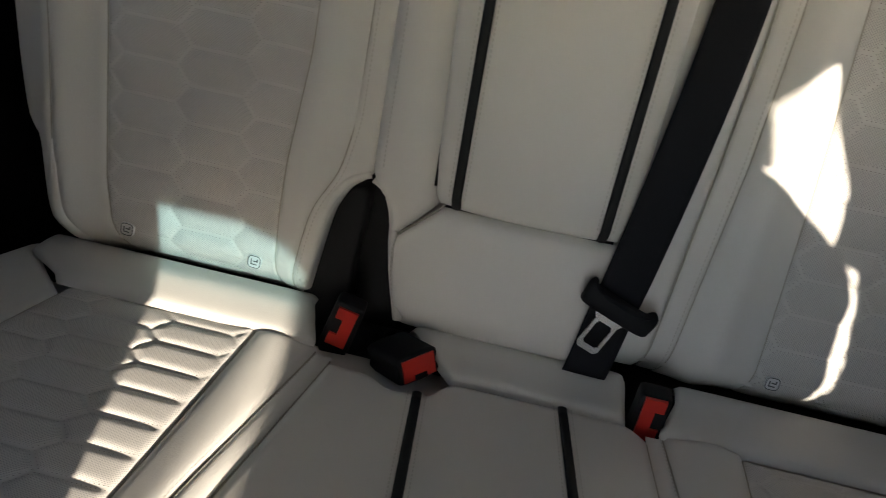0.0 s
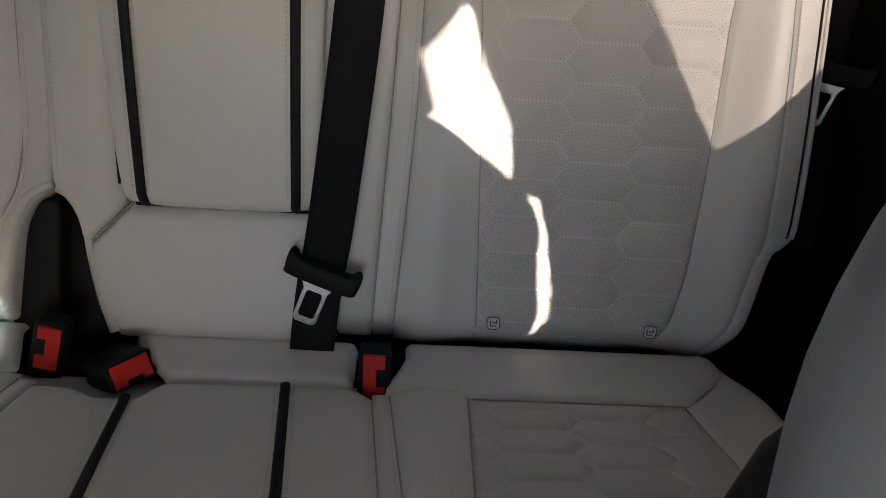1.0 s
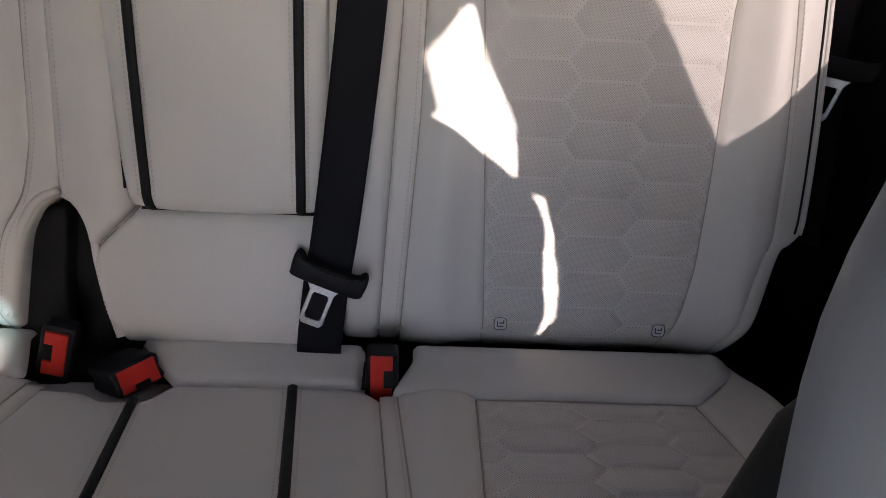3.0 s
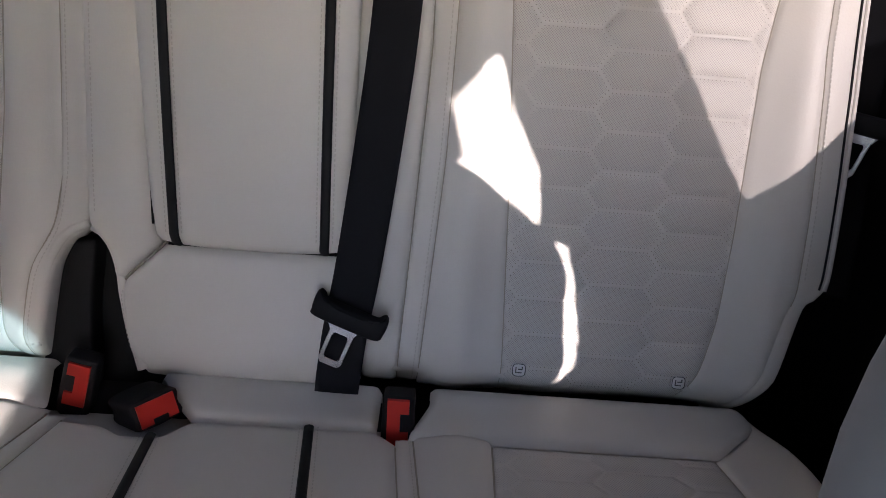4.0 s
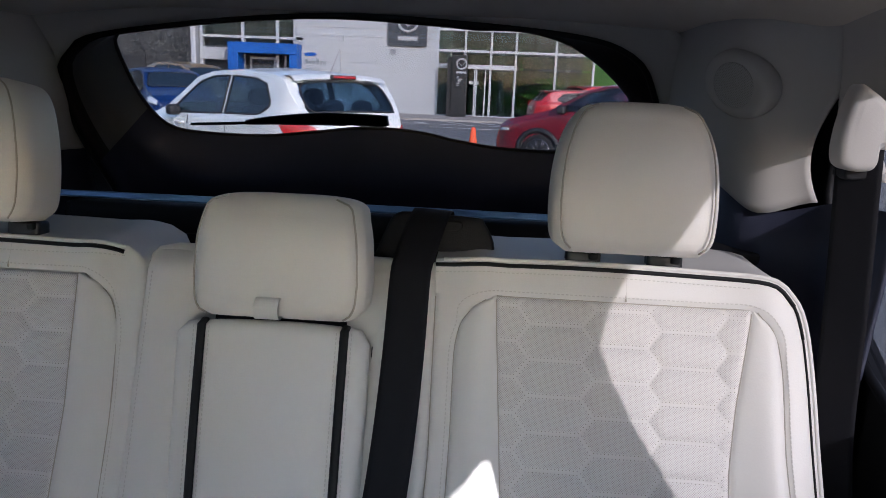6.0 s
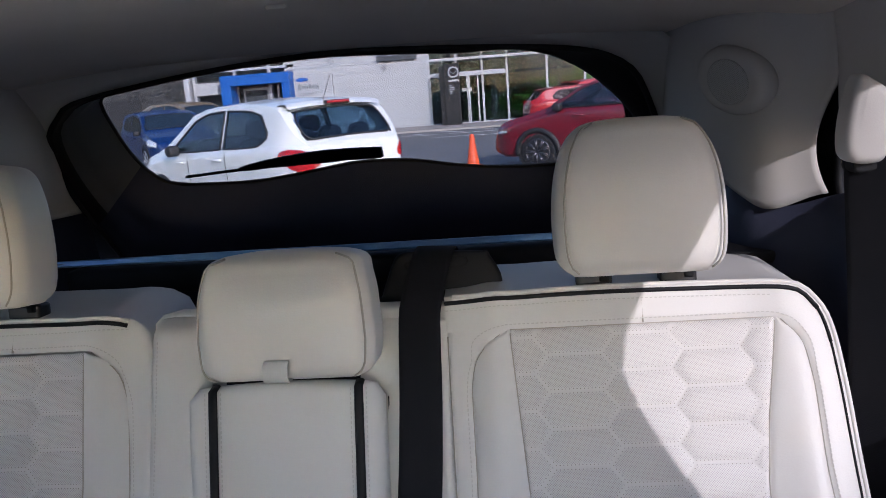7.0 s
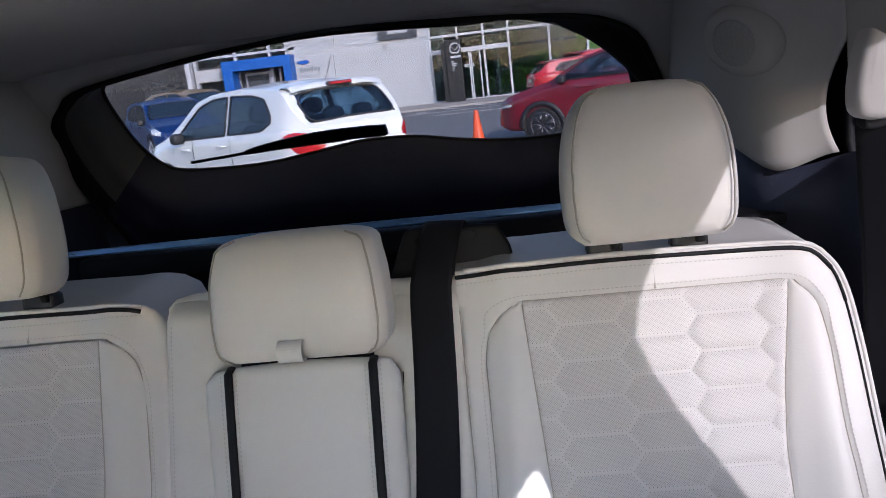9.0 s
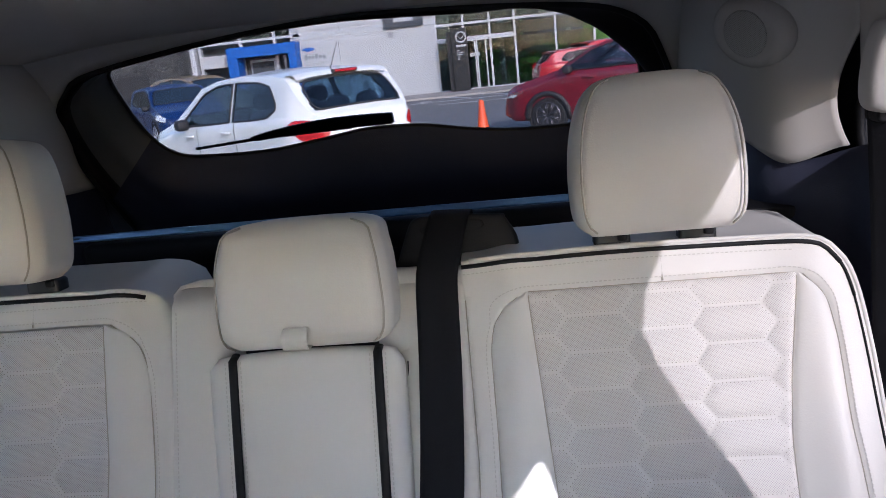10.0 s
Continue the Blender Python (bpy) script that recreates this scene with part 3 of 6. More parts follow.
def make_small_backrest():
    t = thing("small_rear_backrest", "cream leather rear backrest, narrow part, quilted perforated panel", "car seat", BACK)

    def h(u, v):
        z = bulge(u, -0.538, 0.034, 0.022) + bulge(u, -0.245, 0.024, 0.012) + 0.004 * math.sin(math.pi * min(max(v / 0.6, 0), 1))
        return z - (0.070 * ((0.046 - v) / 0.07) ** 2 if v < 0.046 else 0)
    HR = [(-0.05, -0.272), (0.0, -0.275), (0.10, -0.277), (0.16, -0.274), (0.28, -0.258), (0.40, -0.254), (0.56, -0.266)]
    HL = [(-0.05, -0.460), (0.0, -0.474), (0.09, -0.486), (0.28, -0.488), (0.40, -0.498), (0.56, -0.53)]
    SI = [(-0.05, -0.257), (0.0, -0.255), (0.08, -0.244), (0.115, -0.237), (0.16, -0.214), (0.22, -0.203), (0.39, -0.202), (0.50, -0.208), (0.535, -0.219), (0.555, -0.238), (0.563, -0.266)]
    SO = [(-0.05, -0.503), (0.016, -0.518), (0.05, -0.531), (0.13, -0.541), (0.25, -0.5441), (0.4, -0.556), (0.5, -0.558), (0.535, -0.552), (0.555, -0.54), (0.563, -0.53)]
    f = lambda k, w=0.012: (lambda v: soft(k, v, w))
    q = (-0.438, 0.010, 0.0032)
    panel("quilted_panel", f(HL), f(HR), -0.032, 0.5625, h, PERF, t, 0.0023, 0.003, q, (1, 1, 0, 1), "perforated cream leather quilted in long hexagons")
    pin_rows(f(HL), f(HR), 0.0, 0.5625, h, q[0], q[1], 0.0014, t)
    panel("inner_bolster", f(HR), f(SI, 0.004), -0.032, 0.563, h, LEATHER, t, 0.004, 0.003, sides=(1, 1, 0, 0))
    panel("outer_bolster", f(SO, 0.006), f(HL), -0.032, 0.563, h, LEATHER, t, 0.004, 0.003, sides=(1, 1, 0, 0))
    outer = [(-0.247, -0.05), (-0.244, 0.0), (-0.234, 0.07), (-0.226, 0.113), (-0.216, 0.135), (-0.207, 0.150), (-0.195, 0.160), (-0.186, 0.170), (-0.184, 0.20), (-0.185, 0.4), (-0.188, 0.54), (-0.191, 0.566), (-0.201, 0.585), (-0.222, 0.595), (-0.28, 0.598), (-0.42, 0.6), (-0.54, 0.596), (-0.575, 0.582), (-0.592, 0.55), (-0.598, 0.49), (-0.602, 0.4), (-0.5893, 0.26), (-0.58, 0.19), (-0.57, 0.15), (-0.556, 0.138), (-0.548, 0.118), (-0.538, 0.05), (-0.526, 0.016), (-0.513, -0.05)]
    inner = [(-0.257, -0.05), (-0.255, 0.0), (-0.246, 0.07), (-0.238, 0.113), (-0.226, 0.135), (-0.219, 0.150), (-0.214, 0.160), (-0.210, 0.170), (-0.205, 0.20), (-0.202, 0.4), (-0.212, 0.52), (-0.222, 0.54), (-0.238, 0.556), (-0.268, 0.5645), (-0.42, 0.565), (-0.525, 0.565), (-0.545, 0.552), (-0.553, 0.535), (-0.558, 0.49), (-0.556, 0.4), (-0.5453, 0.26), (-0.54, 0.19), (-0.541, 0.15), (-0.54, 0.138), (-0.5385, 0.118), (-0.53, 0.05), (-0.518, 0.016), (-0.505, -0.05)]
    inner = [(f(SI, 0.004)(y) if x > -0.26 else f(SO, 0.006)(y) if x < -0.53 else x, y) if y < 0.558 else (x, y) for x, y in inner]
    # drawn the other way round so that the cover faces outwards
    _, edge = rim(inner[::-1], outer[::-1], h, t, n=150)
    P = [(p.x, p.y, h(p.x, p.y) + 0.0005) for p in edge if p.y > 0.585 and p.x < -0.206]
    part("piping", tube(P, 0.0027, 8), PIPING, t, "black leather piping")
    part("welt", tube([(x, y + 0.006, z - 0.0035) for x, y, z in P if y > 0.58], 0.003, 8), LEATHER, t)
    part("gap", tube([(-0.1780, v, 0.0008) for v in np.linspace(0.24, 0.584, 24)], 0.0007, 6), SEAM, t, "dark joint between the two backrests")
    part("slot_edge", tube(smooth_path([(-0.240, 0.02, 0.0), (-0.231, 0.07, 0.003), (-0.223, 0.113, 0.003), (-0.213, 0.137, 0.002), (-0.203, 0.151, 0.0), (-0.190, 0.160, -0.001), (-0.180, 0.164, -0.003)], 30), 0.0055, 8), LEATHER, t)
    for k, v0, v1 in ((HR, 0.0, 0.56), (HL, 0.0, 0.56), (SI, 0.0, 0.562), (SO, 0.13, 0.562)):
        seam(line_on(h, k, v0, v1, 60, -0.0026), t, 0.0009)
    row = [(x + 0.006, y) for x, y, _ in line_on(h, SI, 0.0, 0.53, 40)] + [(-0.221, 0.549), (-0.236, 0.562), (-0.256, 0.5695)]
    row += [(x, 0.571) for x in np.linspace(-0.275, -0.525, 16)] + [(-0.541, 0.564), (-0.553, 0.552), (-0.559, 0.535)]
    stitches([(*p[:2], h(*p[:2]) + 0.0005) for p in smooth_path([(x, y, 0) for x, y in row], 150)], t)
    stitches([(x, 0.588, h(x, 0.58) + 0.0005) for x in np.linspace(-0.54, -0.21, 30)], t)
    seam([(-0.36, y, h(-0.36, y) - 0.0012) for y in np.linspace(0.566, 0.598, 6)], t, 0.0013)
    safety_tag(-0.300, 0.030, h(-0.300, 0.03) + 0.0042, t, -4)
    safety_tag(-0.458, 0.034, h(-0.458, 0.034) + 0.0042, t, -4)
    core = [(-0.24, 0.01), (-0.222, 0.12), (-0.196, 0.2), (-0.196, 0.585), (-0.54, 0.588), (-0.585, 0.56), (-0.595, 0.4), (-0.573, 0.18), (-0.538, 0.05), (-0.508, 0.01)][::-1]
    part("core", pillow(core, -0.13, -0.012, 0.01, raw=True), LEATHER, t)
    return t


# --- bench cushion ---
def make_bench():
    t = thing("rear_seat_cushion", "cream leather rear bench cushion with quilted outer places", "car seat", BENCH)

    def mound(w):      # the roll along the rear edge
        return 0.014 * math.sqrt(max(0.0, 1 - ((w - 0.025) / 0.06) ** 2)) if w < 0.085 else 0.0

    def h(u, y):
        w = -y
        z = bulge(u, 0.60, 0.045, 0.007) + bulge(u, 0.235, 0.03, 0.008) + bulge(u, -0.245, 0.03, 0.008) + bulge(u, -0.59, 0.045, 0.007)
        return z + (-0.06 * ((w - 0.40) / 0.09) ** 2 if w > 0.40 else 0)
    RL = [(-0.5, 0.262), (-0.236, 0.269), (-0.08, 0.2725)]
    RR = [(-0.5, 0.565), (-0.30, 0.548), (-0.185, 0.530), (-0.073, 0.509)]
    LR = [(-0.5, -0.300), (-0.308, -0.285), (-0.066, -0.268)]
    LL = [(-0.5, -0.575), (-0.30, -0.545), (-0.18, -0.52), (-0.05, -0.490)]
    S1 = [(-0.5, 0.195), (-0.239, 0.185), (-0.09, 0.171)]
    S2 = [(-0.5, 0.218), (-0.239, 0.206), (-0.065, 0.188)]
    T1 = [(-0.5, -0.240), (-0.284, -0.209), (-0.08, -0.176)]
    T2 = [(-0.5, -0.266), (-0.292, -0.236), (-0.07, -0.196)]
    OR = [(-0.5, 0.655), (-0.094, 0.614), (-0.018, 0.580), (0.02, 0.572)]
    OL = [(-0.5, -0.655), (-0.094, -0.614), (-0.03, -0.590), (0.02, -0.572)]
    f = lambda k, w=0.01, d=0.0: (lambda v: soft(k, v, w) + d)
    lim = -0.49
    for L, R, top, q in ((f(RL), f(RR), -0.078, (0.420, -0.095, 0.0043)), (f(LL), f(LR), -0.060, (-0.320, -0.105, 0.0043))):
        panel("quilted_panel", L, R, lim, top, h, PERF, t, 0.0024, 0.006, (*q, 0.085, 0.034, 0.051, 0.0195), (1, 1, 0, 1), "perforated cream leather quilted in long hexagons")
        pin_rows(L, R, lim, top, h, q[0], q[1], 0.0015, t, 0.085, 0.034, 0.051, 0.0195)
    panel("inner_bolster", f(S2), f(RL), lim, -0.070, h, LEATHER, t, 0.005, 0.005, sides=(1, 1, 0, 1))
    panel("inner_strip", f(S1), f(S2, d=-0.0005), lim, -0.075, h, LEATHER, t, 0.005, 0.005, sides=(1, 1, 0, 1))
    panel("inner_bolster", f(LR), f(T2), lim, -0.062, h, LEATHER, t, 0.005, 0.005, sides=(1, 1, 0, 1))
    panel("inner_strip", f(T2, d=0.0005), f(T1), lim, -0.072, h, LEATHER, t, 0.005, 0.005, sides=(1, 1, 0, 1))
    for L, R in ((f(RR), f(OR)), (f(OL), f(LL))):
        def wing(i, j, L=L, R=R):
            s, r = i / 30, j / 80
            rise = s if R(-0.1) > 0 else 1 - s
            ytop = -0.078 + 0.082 * rise
            y = lim + (ytop - lim) * r
            a, b = L(y), R(y)
            u = a + (b - a) * s
            d = min(u - a, b - u, ytop - y)
            return u, y, h(u, y) - 0.05 * max(0, (abs(u) - 0.59) / 0.05) ** 2 - 0.005 * math.exp(-d / 0.003)
        part("outer_bolster", sheet(wing, 30, 80), LEATHER, t)

    def h_roll(u, y):
        w = -y
        return mound(w) - 0.004 + 0.007 * math.exp(-(w / 0.022) ** 2) - 0.03 * max(0, (abs(u) - 0.55) / 0.04) ** 2 - 0.9 * max(0, -0.006 - w)
    # rolls along the rear edge: two outer places and the middle, with notches for the buckles
    panel("rear_roll", lambda y: 0.205 - 0.02 * max(0, min(1, (-y - 0.02) / 0.05)), lambda y: lerp([(-0.08, 0.512), (-0.05, 0.545), (-0.02, 0.578), (0.03, 0.56)], y), -0.077, 0.020, h_roll, LEATHER, t, 0.005, 0.006)
    panel("rear_roll", lambda y: lerp([(-0.08, -0.495), (-0.05, -0.52), (-0.02, -0.575), (0.03, -0.565)], y), lambda y: -0.222 + 0.022 * max(0, min(1, (-y) / 0.06)), -0.066, 0.034, lambda u, y: h_roll(u, y - 0.010 * max(0.0, min(1.0, y / 0.012))), LEATHER, t, 0.005, 0.006)

    def h_mid_roll(u, y):
        return h_roll(u, y) - 0.002
    panel("middle_roll", lambda y: lerp([(-0.068, -0.045), (-0.05, -0.062), (0.03, -0.118)], y), lambda y: 0.150, -0.068, 0.022, h_mid_roll, LEATHER, t, 0.005, 0.010)
    # middle seat with two black stripes
    TOP = [(-0.178, -0.085), (-0.13, -0.088), (-0.105, -0.104), (-0.06, -0.102), (-0.045, -0.070), (0.15, -0.068), (0.172, -0.088)]

    def mid(i, j, n=60, m=60):
        s, r = i / n, j / m
        x0 = -0.178 + 0.350 * s
        ytop = soft(TOP, x0, 0.006)
        y = lim + (ytop - lim) * r
        a, b = soft(T1, y) + 0.0005, soft(S1, y) - 0.0005
        u = a + (b - a) * s
        d = min(u - a, b - u, ytop - y)
        return u, y, 0.003 + h(u, y) * 0.4 - 0.007 * math.exp(-d / 0.003)
    part("middle_cover", sheet(mid, 60, 60), LEATHER, t)
    for knots, off in (([(-0.45, -0.045), (-0.25, -0.062), (-0.104, -0.074)], -1), ([(-0.45, 0.115), (-0.242, 0.098), (-0.071, 0.079)], 1)):
        y1 = knots[-1][0]
        line = [(lerp(knots, y), y, 0.004) for y in np.linspace(-0.45, y1 - 0.002, 30)]
        part("stripe", tube(line, 0.0052, 8, flat=0.5), PIPING, t, "black leather stripe")
        stitches([(x - 0.0095, y, z + 0.0008) for x, y, z in line], t)
        stitches([(x + 0.0095, y, z + 0.0008) for x, y, z in line], t)
    for k in (S1, S2, T1, T2, RL, RR, LR, LL):
        top = {id(RR): -0.078, id(LL): -0.06}.get(id(k), k[-1][0])
        seam([(soft(k, y, 0.01), y, h(soft(k, y, 0.01), y) - 0.0045) for y in np.linspace(-0.45, top, 40)], t)
    for k, d in ((S2, -0.005), (T2, 0.005)):
        line = [(soft(k, y, 0.01) + d, y, h(soft(k, y, 0.01), y) + 0.0006) for y in np.linspace(-0.45, -0.08, 40)]
        stitches(line, t)
    core = [(-0.60, lim), (0.60, lim), (0.57, -0.05), (0.55, -0.02), (-0.55, -0.02), (-0.57, -0.05)]
    # black strip that darkens the gap under the backrest, in place of shade
    part("gap_shade", box(1.08, 0.16, 0.02, 0.004, (0, 0.035, -0.034)), CARPET, t, "black strip standing in for the shade under the backrest")
    part("core", pillow(core, -0.22, -0.022, 0.02, raw=True), LEATHER, t)
    return t


# --- headrests ---
def make_headrest(name, label, half_top, half_bot, low, high, group, seam_at):
    """x across, y up, z to the front; the foot of the pad is at y = 0."""
    t = thing(name, label, "headrest", group=group)
    hgt = high - low
    k = half_top / half_bot
    prof = [(0.0, 0.72), (0.02, 0.83), (0.06, 0.925), (0.14, 0.98), (0.32, 1.0), (0.5, 0.987), (0.66, 0.82 + 0.18 * k), (0.81, 0.55 + 0.45 * k), (0.92, k + 0.05), (0.975, k * 0.87), (1.0, k * 0.5)]
    out = [(0, 0)] + [(half_bot * w, hgt * f) for f, w in prof] + [(0, hgt * 1.004)] + [(-half_bot * w, hgt * f) for f, w in prof[::-1]]
    pad = part("pad", pillow(out, -0.095, 0.0, 0.022, 0.008, n=120, rb=0.03, steps=8), LEATHER, t)
    for v in pad.data.vertices:      # a gentle forward lean and curl at the top
        f = v.co.y / hgt
        v.co.z += -0.020 * max(0, f - 0.55) ** 2 * 4
    for s in (-1, 1):
        line = []
        for f in np.linspace(0.03, 0.97, 26):
            x = s * half_bot * soft(prof, f, 0.03) * seam_at
            line.append((x, f * hgt, 0.0020 - 0.020 * max(0, f - 0.55) ** 2 * 4 - 0.016 * max(0, (f - 0.93) / 0.07) ** 2 - 0.012 * max(0, (0.08 - f) / 0.08) ** 2))
        part("piping", tube(line, 0.0012, 6), SEAM, t, "raised seam piping")
    return t


def make_headrests():
    g = "rear headrests"
    lean = radians(9)

    def put(x, y, z):
        return frame_of((x, y, z), (1, 0, 0), (0, math.sin(lean), math.cos(lean)))
    a = make_headrest("outer_headrest", "cream leather rear headrest with side seams, raised on posts", 0.066, 0.0945, 0, 0.175, g, 0.90)
    a.matrix_world = put(0.402, 0.128, 1.258)
    b = copy_thing(a, put(-0.402, 0.128, 1.258))
    m = make_headrest("middle_headrest", "low cream leather middle headrest resting on the backrest", 0.082, 0.0985, 0, 0.140, g, 0.92)
    m.matrix_world = put(0.008, 0.067, 1.177)
    # posts and their black guides, one pair for each outer headrest
    for x0 in (0.403, -0.404):
        for dx in (-0.048, 0.050):
            x = x0 + dx
            gd = thing("headrest_guide", "black plastic headrest post guide with button", "guide", Matrix.Translation((x, 0.206, 1.236)), "headrest guides")
            part("sleeve", turn_bm(pillow([(-0.019, -0.012), (0.016, -0.013), (0.0205, -0.004), (0.019, 0.012), (-0.018, 0.012), (-0.0205, 0)], -0.02, 0.009, 0.004, n=32), Matrix.Rotation(radians(-6), 4, "X")), GLOSSBLACK, gd)
            part("button", pillow([(0.006, -0.015), (0.016, -0.015), (0.016, -0.008), (0.006, -0.008)], 0.0, 0.009, 0.002, n=20, steps=2), BLACK, gd)
            part("post", tube([(0, -0.002, -0.02), (0, -0.006, 0.055)], 0.0055, 12), CHROME, gd, "chrome post")
    # pull strap between the middle headrest and the armrest
    s = thing("pull_strap", "small cream leather pull loop above the armrest", "strap", Matrix.Translation((0.002, 0.062, 1.192)))
    loop = [(0, 0.016, 0.010), (0, 0.002, 0.0105), (0, -0.006, 0.004), (0, -0.006, -0.006), (0, 0.0, -0.012), (0, 0.014, -0.013)]
    bm = bmesh.new()
    P = smooth_path(loop, 20)
    rows = []
    for p in P:
        rows.append([bm.verts.new(p + Vector((x, o, 0))) for x, o in ((-0.0135, 0), (0.0135, 0), (0.0135, 0.0022), (-0.0135, 0.0022))])
    for A, B in zip(rows, rows[1:]):
        for k in range(4):
            bm.faces.new((A[k], A[(k + 1) % 4], B[(k + 1) % 4], B[k]))
    bmesh.ops.recalc_face_normals(bm, faces=bm.faces[:])
    part("loop", bm, LEATHER, s, smooth=False)


# --- belts and buckles ---
def strap(pts, width, thick, across=None, n=60):
    """Webbing along a path of (place, across) pairs: two faces and two rims, slightly cupped."""
    P = smooth_path(pts, n)
    bm = bmesh.new()
    rows = []
    for i, p in enumerate(P):
        t = (P[min(i + 1, n - 1)] - P[max(i - 1, 0)]).normalized()
        a = Vector(across) - t * Vector(across).dot(t)
        a.normalize()
        nn = a.cross(t)
        ring = []
        for k, side in [(k, 1) for k in range(9)] + [(k, -1) for k in range(8, -1, -1)]:
            f = k / 4 - 1
            ring.append(bm.verts.new(p + a * (f * width / 2) + nn * (side * thick / 2 * (1 - 0.6 * f ** 8))))
        rows.append(ring)
    for A, B in zip(rows, rows[1:]):
        for k in range(18):
            bm.faces.new((A[k], A[(k + 1) % 18], B[(k + 1) % 18], B[k]))
    bm.faces.new(rows[0][::-1])
    bm.faces.new(rows[-1])
    bmesh.ops.recalc_face_normals(bm, faces=bm.faces[:])
    return bm


def tongue(parent, m):
    """Belt tongue: black moulded grip with a steel loop; x along the grip, y up, z out."""
    grip = [(-0.040, -0.006), (-0.036, -0.012), (0.0, -0.0135), (0.036, -0.012), (0.041, -0.002), (0.041, 0.012), (0.036, 0.017), (0.028, 0.010), (-0.028, 0.010), (-0.036, 0.017), (-0.041, 0.012)]
    g = part("tongue_grip", turn_bm(pillow(grip, -0.008, 0.010, 0.005, 0.002, n=56), m), BLACK, parent, "black moulded grip")
    outer = [(-0.022, -0.009), (0.020, -0.009), (0.0135, -0.021), (0.0135, -0.057), (0.0095, -0.062), (-0.0095, -0.062), (-0.0135, -0.057), (-0.0135, -0.021)]
    inner = [(-0.0075, -0.023), (0.0075, -0.023), (0.0088, -0.027), (0.0088, -0.051), (0.0065, -0.054), (-0.0065, -0.054), (-0.0088, -0.051), (-0.0088, -0.027)]
    bm = holed(outer, [inner], 0.003)
    bmesh.ops.bevel(bm, geom=[e for e in bm.edges if len(e.link_faces) == 2 and e.calc_face_angle(0) > 0.5], offset=0.0008, segments=1, affect="EDGES")
    part("steel_loop", turn_bm(bm, m), CHROME, g, "polished steel loop", smooth=False)


def make_belts():
    b = thing("middle_seat_belt", "black webbing belt hanging from its outlet on the backrest", "seat belt", BACK)
    part("webbing", strap([(0.168, 0.668, -0.090), (0.167, 0.679, -0.064), (0.165, 0.676, -0.042), (0.160, 0.655, -0.020), (0.154, 0.627, -0.006), (0.150, 0.606, 0.006), (0.147, 0.58, 0.013), (0.146, 0.48, 0.022), (0.141, 0.37, 0.027), (0.130, 0.25, 0.028), (0.117, 0.135, 0.026), (0.108, 0.075, 0.026), (0.102, 0.02, 0.022), (0.099, -0.012, 0.012)], 0.049, 0.0018, (1, -0.06, 0)), WEB, b)
    tongue(b, Matrix.Translation((0.112, 0.090, 0.036)) @ Matrix.Rotation(radians(-20), 4, "Z") @ Matrix.Rotation(radians(6), 4, "X"))
    o = thing("belt_outlet", "black plastic belt outlet on top of the backrest", "belt guide", frame_of((0.165, 0.242, 1.242), (1, 0, 0), (0, 0.25, 1)))
    part("bezel", pillow([(-0.071, -0.034), (0.076, -0.034), (0.081, -0.012), (0.078, 0.004), (0.066, 0.024), (0.056, 0.029), (-0.030, 0.033), (-0.048, 0.029), (-0.056, 0.018), (-0.070, -0.020)], -0.035, 0.012, 0.006, 0.002, n=64), BLACK, o)
    part("lip", pillow([(-0.033, 0.008), (0.033, 0.010), (0.033, 0.024), (-0.033, 0.021)], 0.0, 0.014, 0.003, n=28), BLACK, o)
    # outer belt beside the seat
    r = thing("outer_seat_belt", "black webbing belt hanging down the pillar", "seat belt")
    part("webbing", strap([(0.643, 0.160, 1.385), (0.644, 0.156, 1.340), (0.655, 0.160, 1.20), (0.663, 0.160, 1.05), (0.666, 0.135, 0.95), (0.668, 0.09, 0.86), (0.670, 0.05, 0.76)], 0.048, 0.0018, (0.75, -0.66, 0.03)), WEB, r)
    tongue(r, frame_of((0.656, 0.090, 0.970), (0.80, -0.60, 0.05), (0.30, 0.25, 1)))
    s = thing("belt_shroud", "beige plastic belt guide shroud on the pillar", "belt guide", frame_of((0.641, 0.152, 1.36), (1, 0, 0), (0, 0, 1)))
    part("cover", pillow([(-0.019, 0.004), (0.004, 0.003), (0.012, 0.010), (0.014, 0.028), (0.030, 0.034), (0.028, 0.056), (0.012, 0.078), (-0.004, 0.090), (-0.016, 0.095), (-0.023, 0.078), (-0.029, 0.046), (-0.029, 0.016)], -0.020, 0.018, 0.010, 0.003, n=80, steps=6), GREYTRIM, s)
    part("lower_flap", pillow([(0.004, 0.026), (0.008, 0.004), (0.018, -0.004), (0.030, -0.012), (0.034, 0.004), (0.022, 0.028), (0.012, 0.034)], -0.040, -0.006, 0.006, 0.002, n=60), GREYTRIM, s)
    part("guide_pin", tube([(0.026, -0.004, -0.010), (0.026, -0.004, 0.006)], 0.005, 10), GREYTRIM, s)
    part("slot", pillow([(-0.012, -0.008), (0.016, -0.004), (0.016, 0.010), (-0.012, 0.008)], -0.030, 0.002, 0.003, n=28), BLACK, s)
    part("bracket", box(0.085, 0.05, 0.03, 0.006, (0.050, 0.050, -0.020)), GREYTRIM, s)



def make_buckle(name, label, m):
    """Buckle: x across, y along the buckle to its mouth, z out of its face."""
    t = thing(name, label, "belt buckle", m, "rear belt buckles")
    part("housing", pillow([(-0.0150, -0.080), (0.0150, -0.080), (0.0172, -0.03), (0.0165, -0.011), (0.013, -0.007), (-0.013, -0.007), (-0.0165, -0.011), (-0.0172, -0.03)], -0.016, 0.008, 0.003, 0.001, n=48), BLACK, t)
    return t


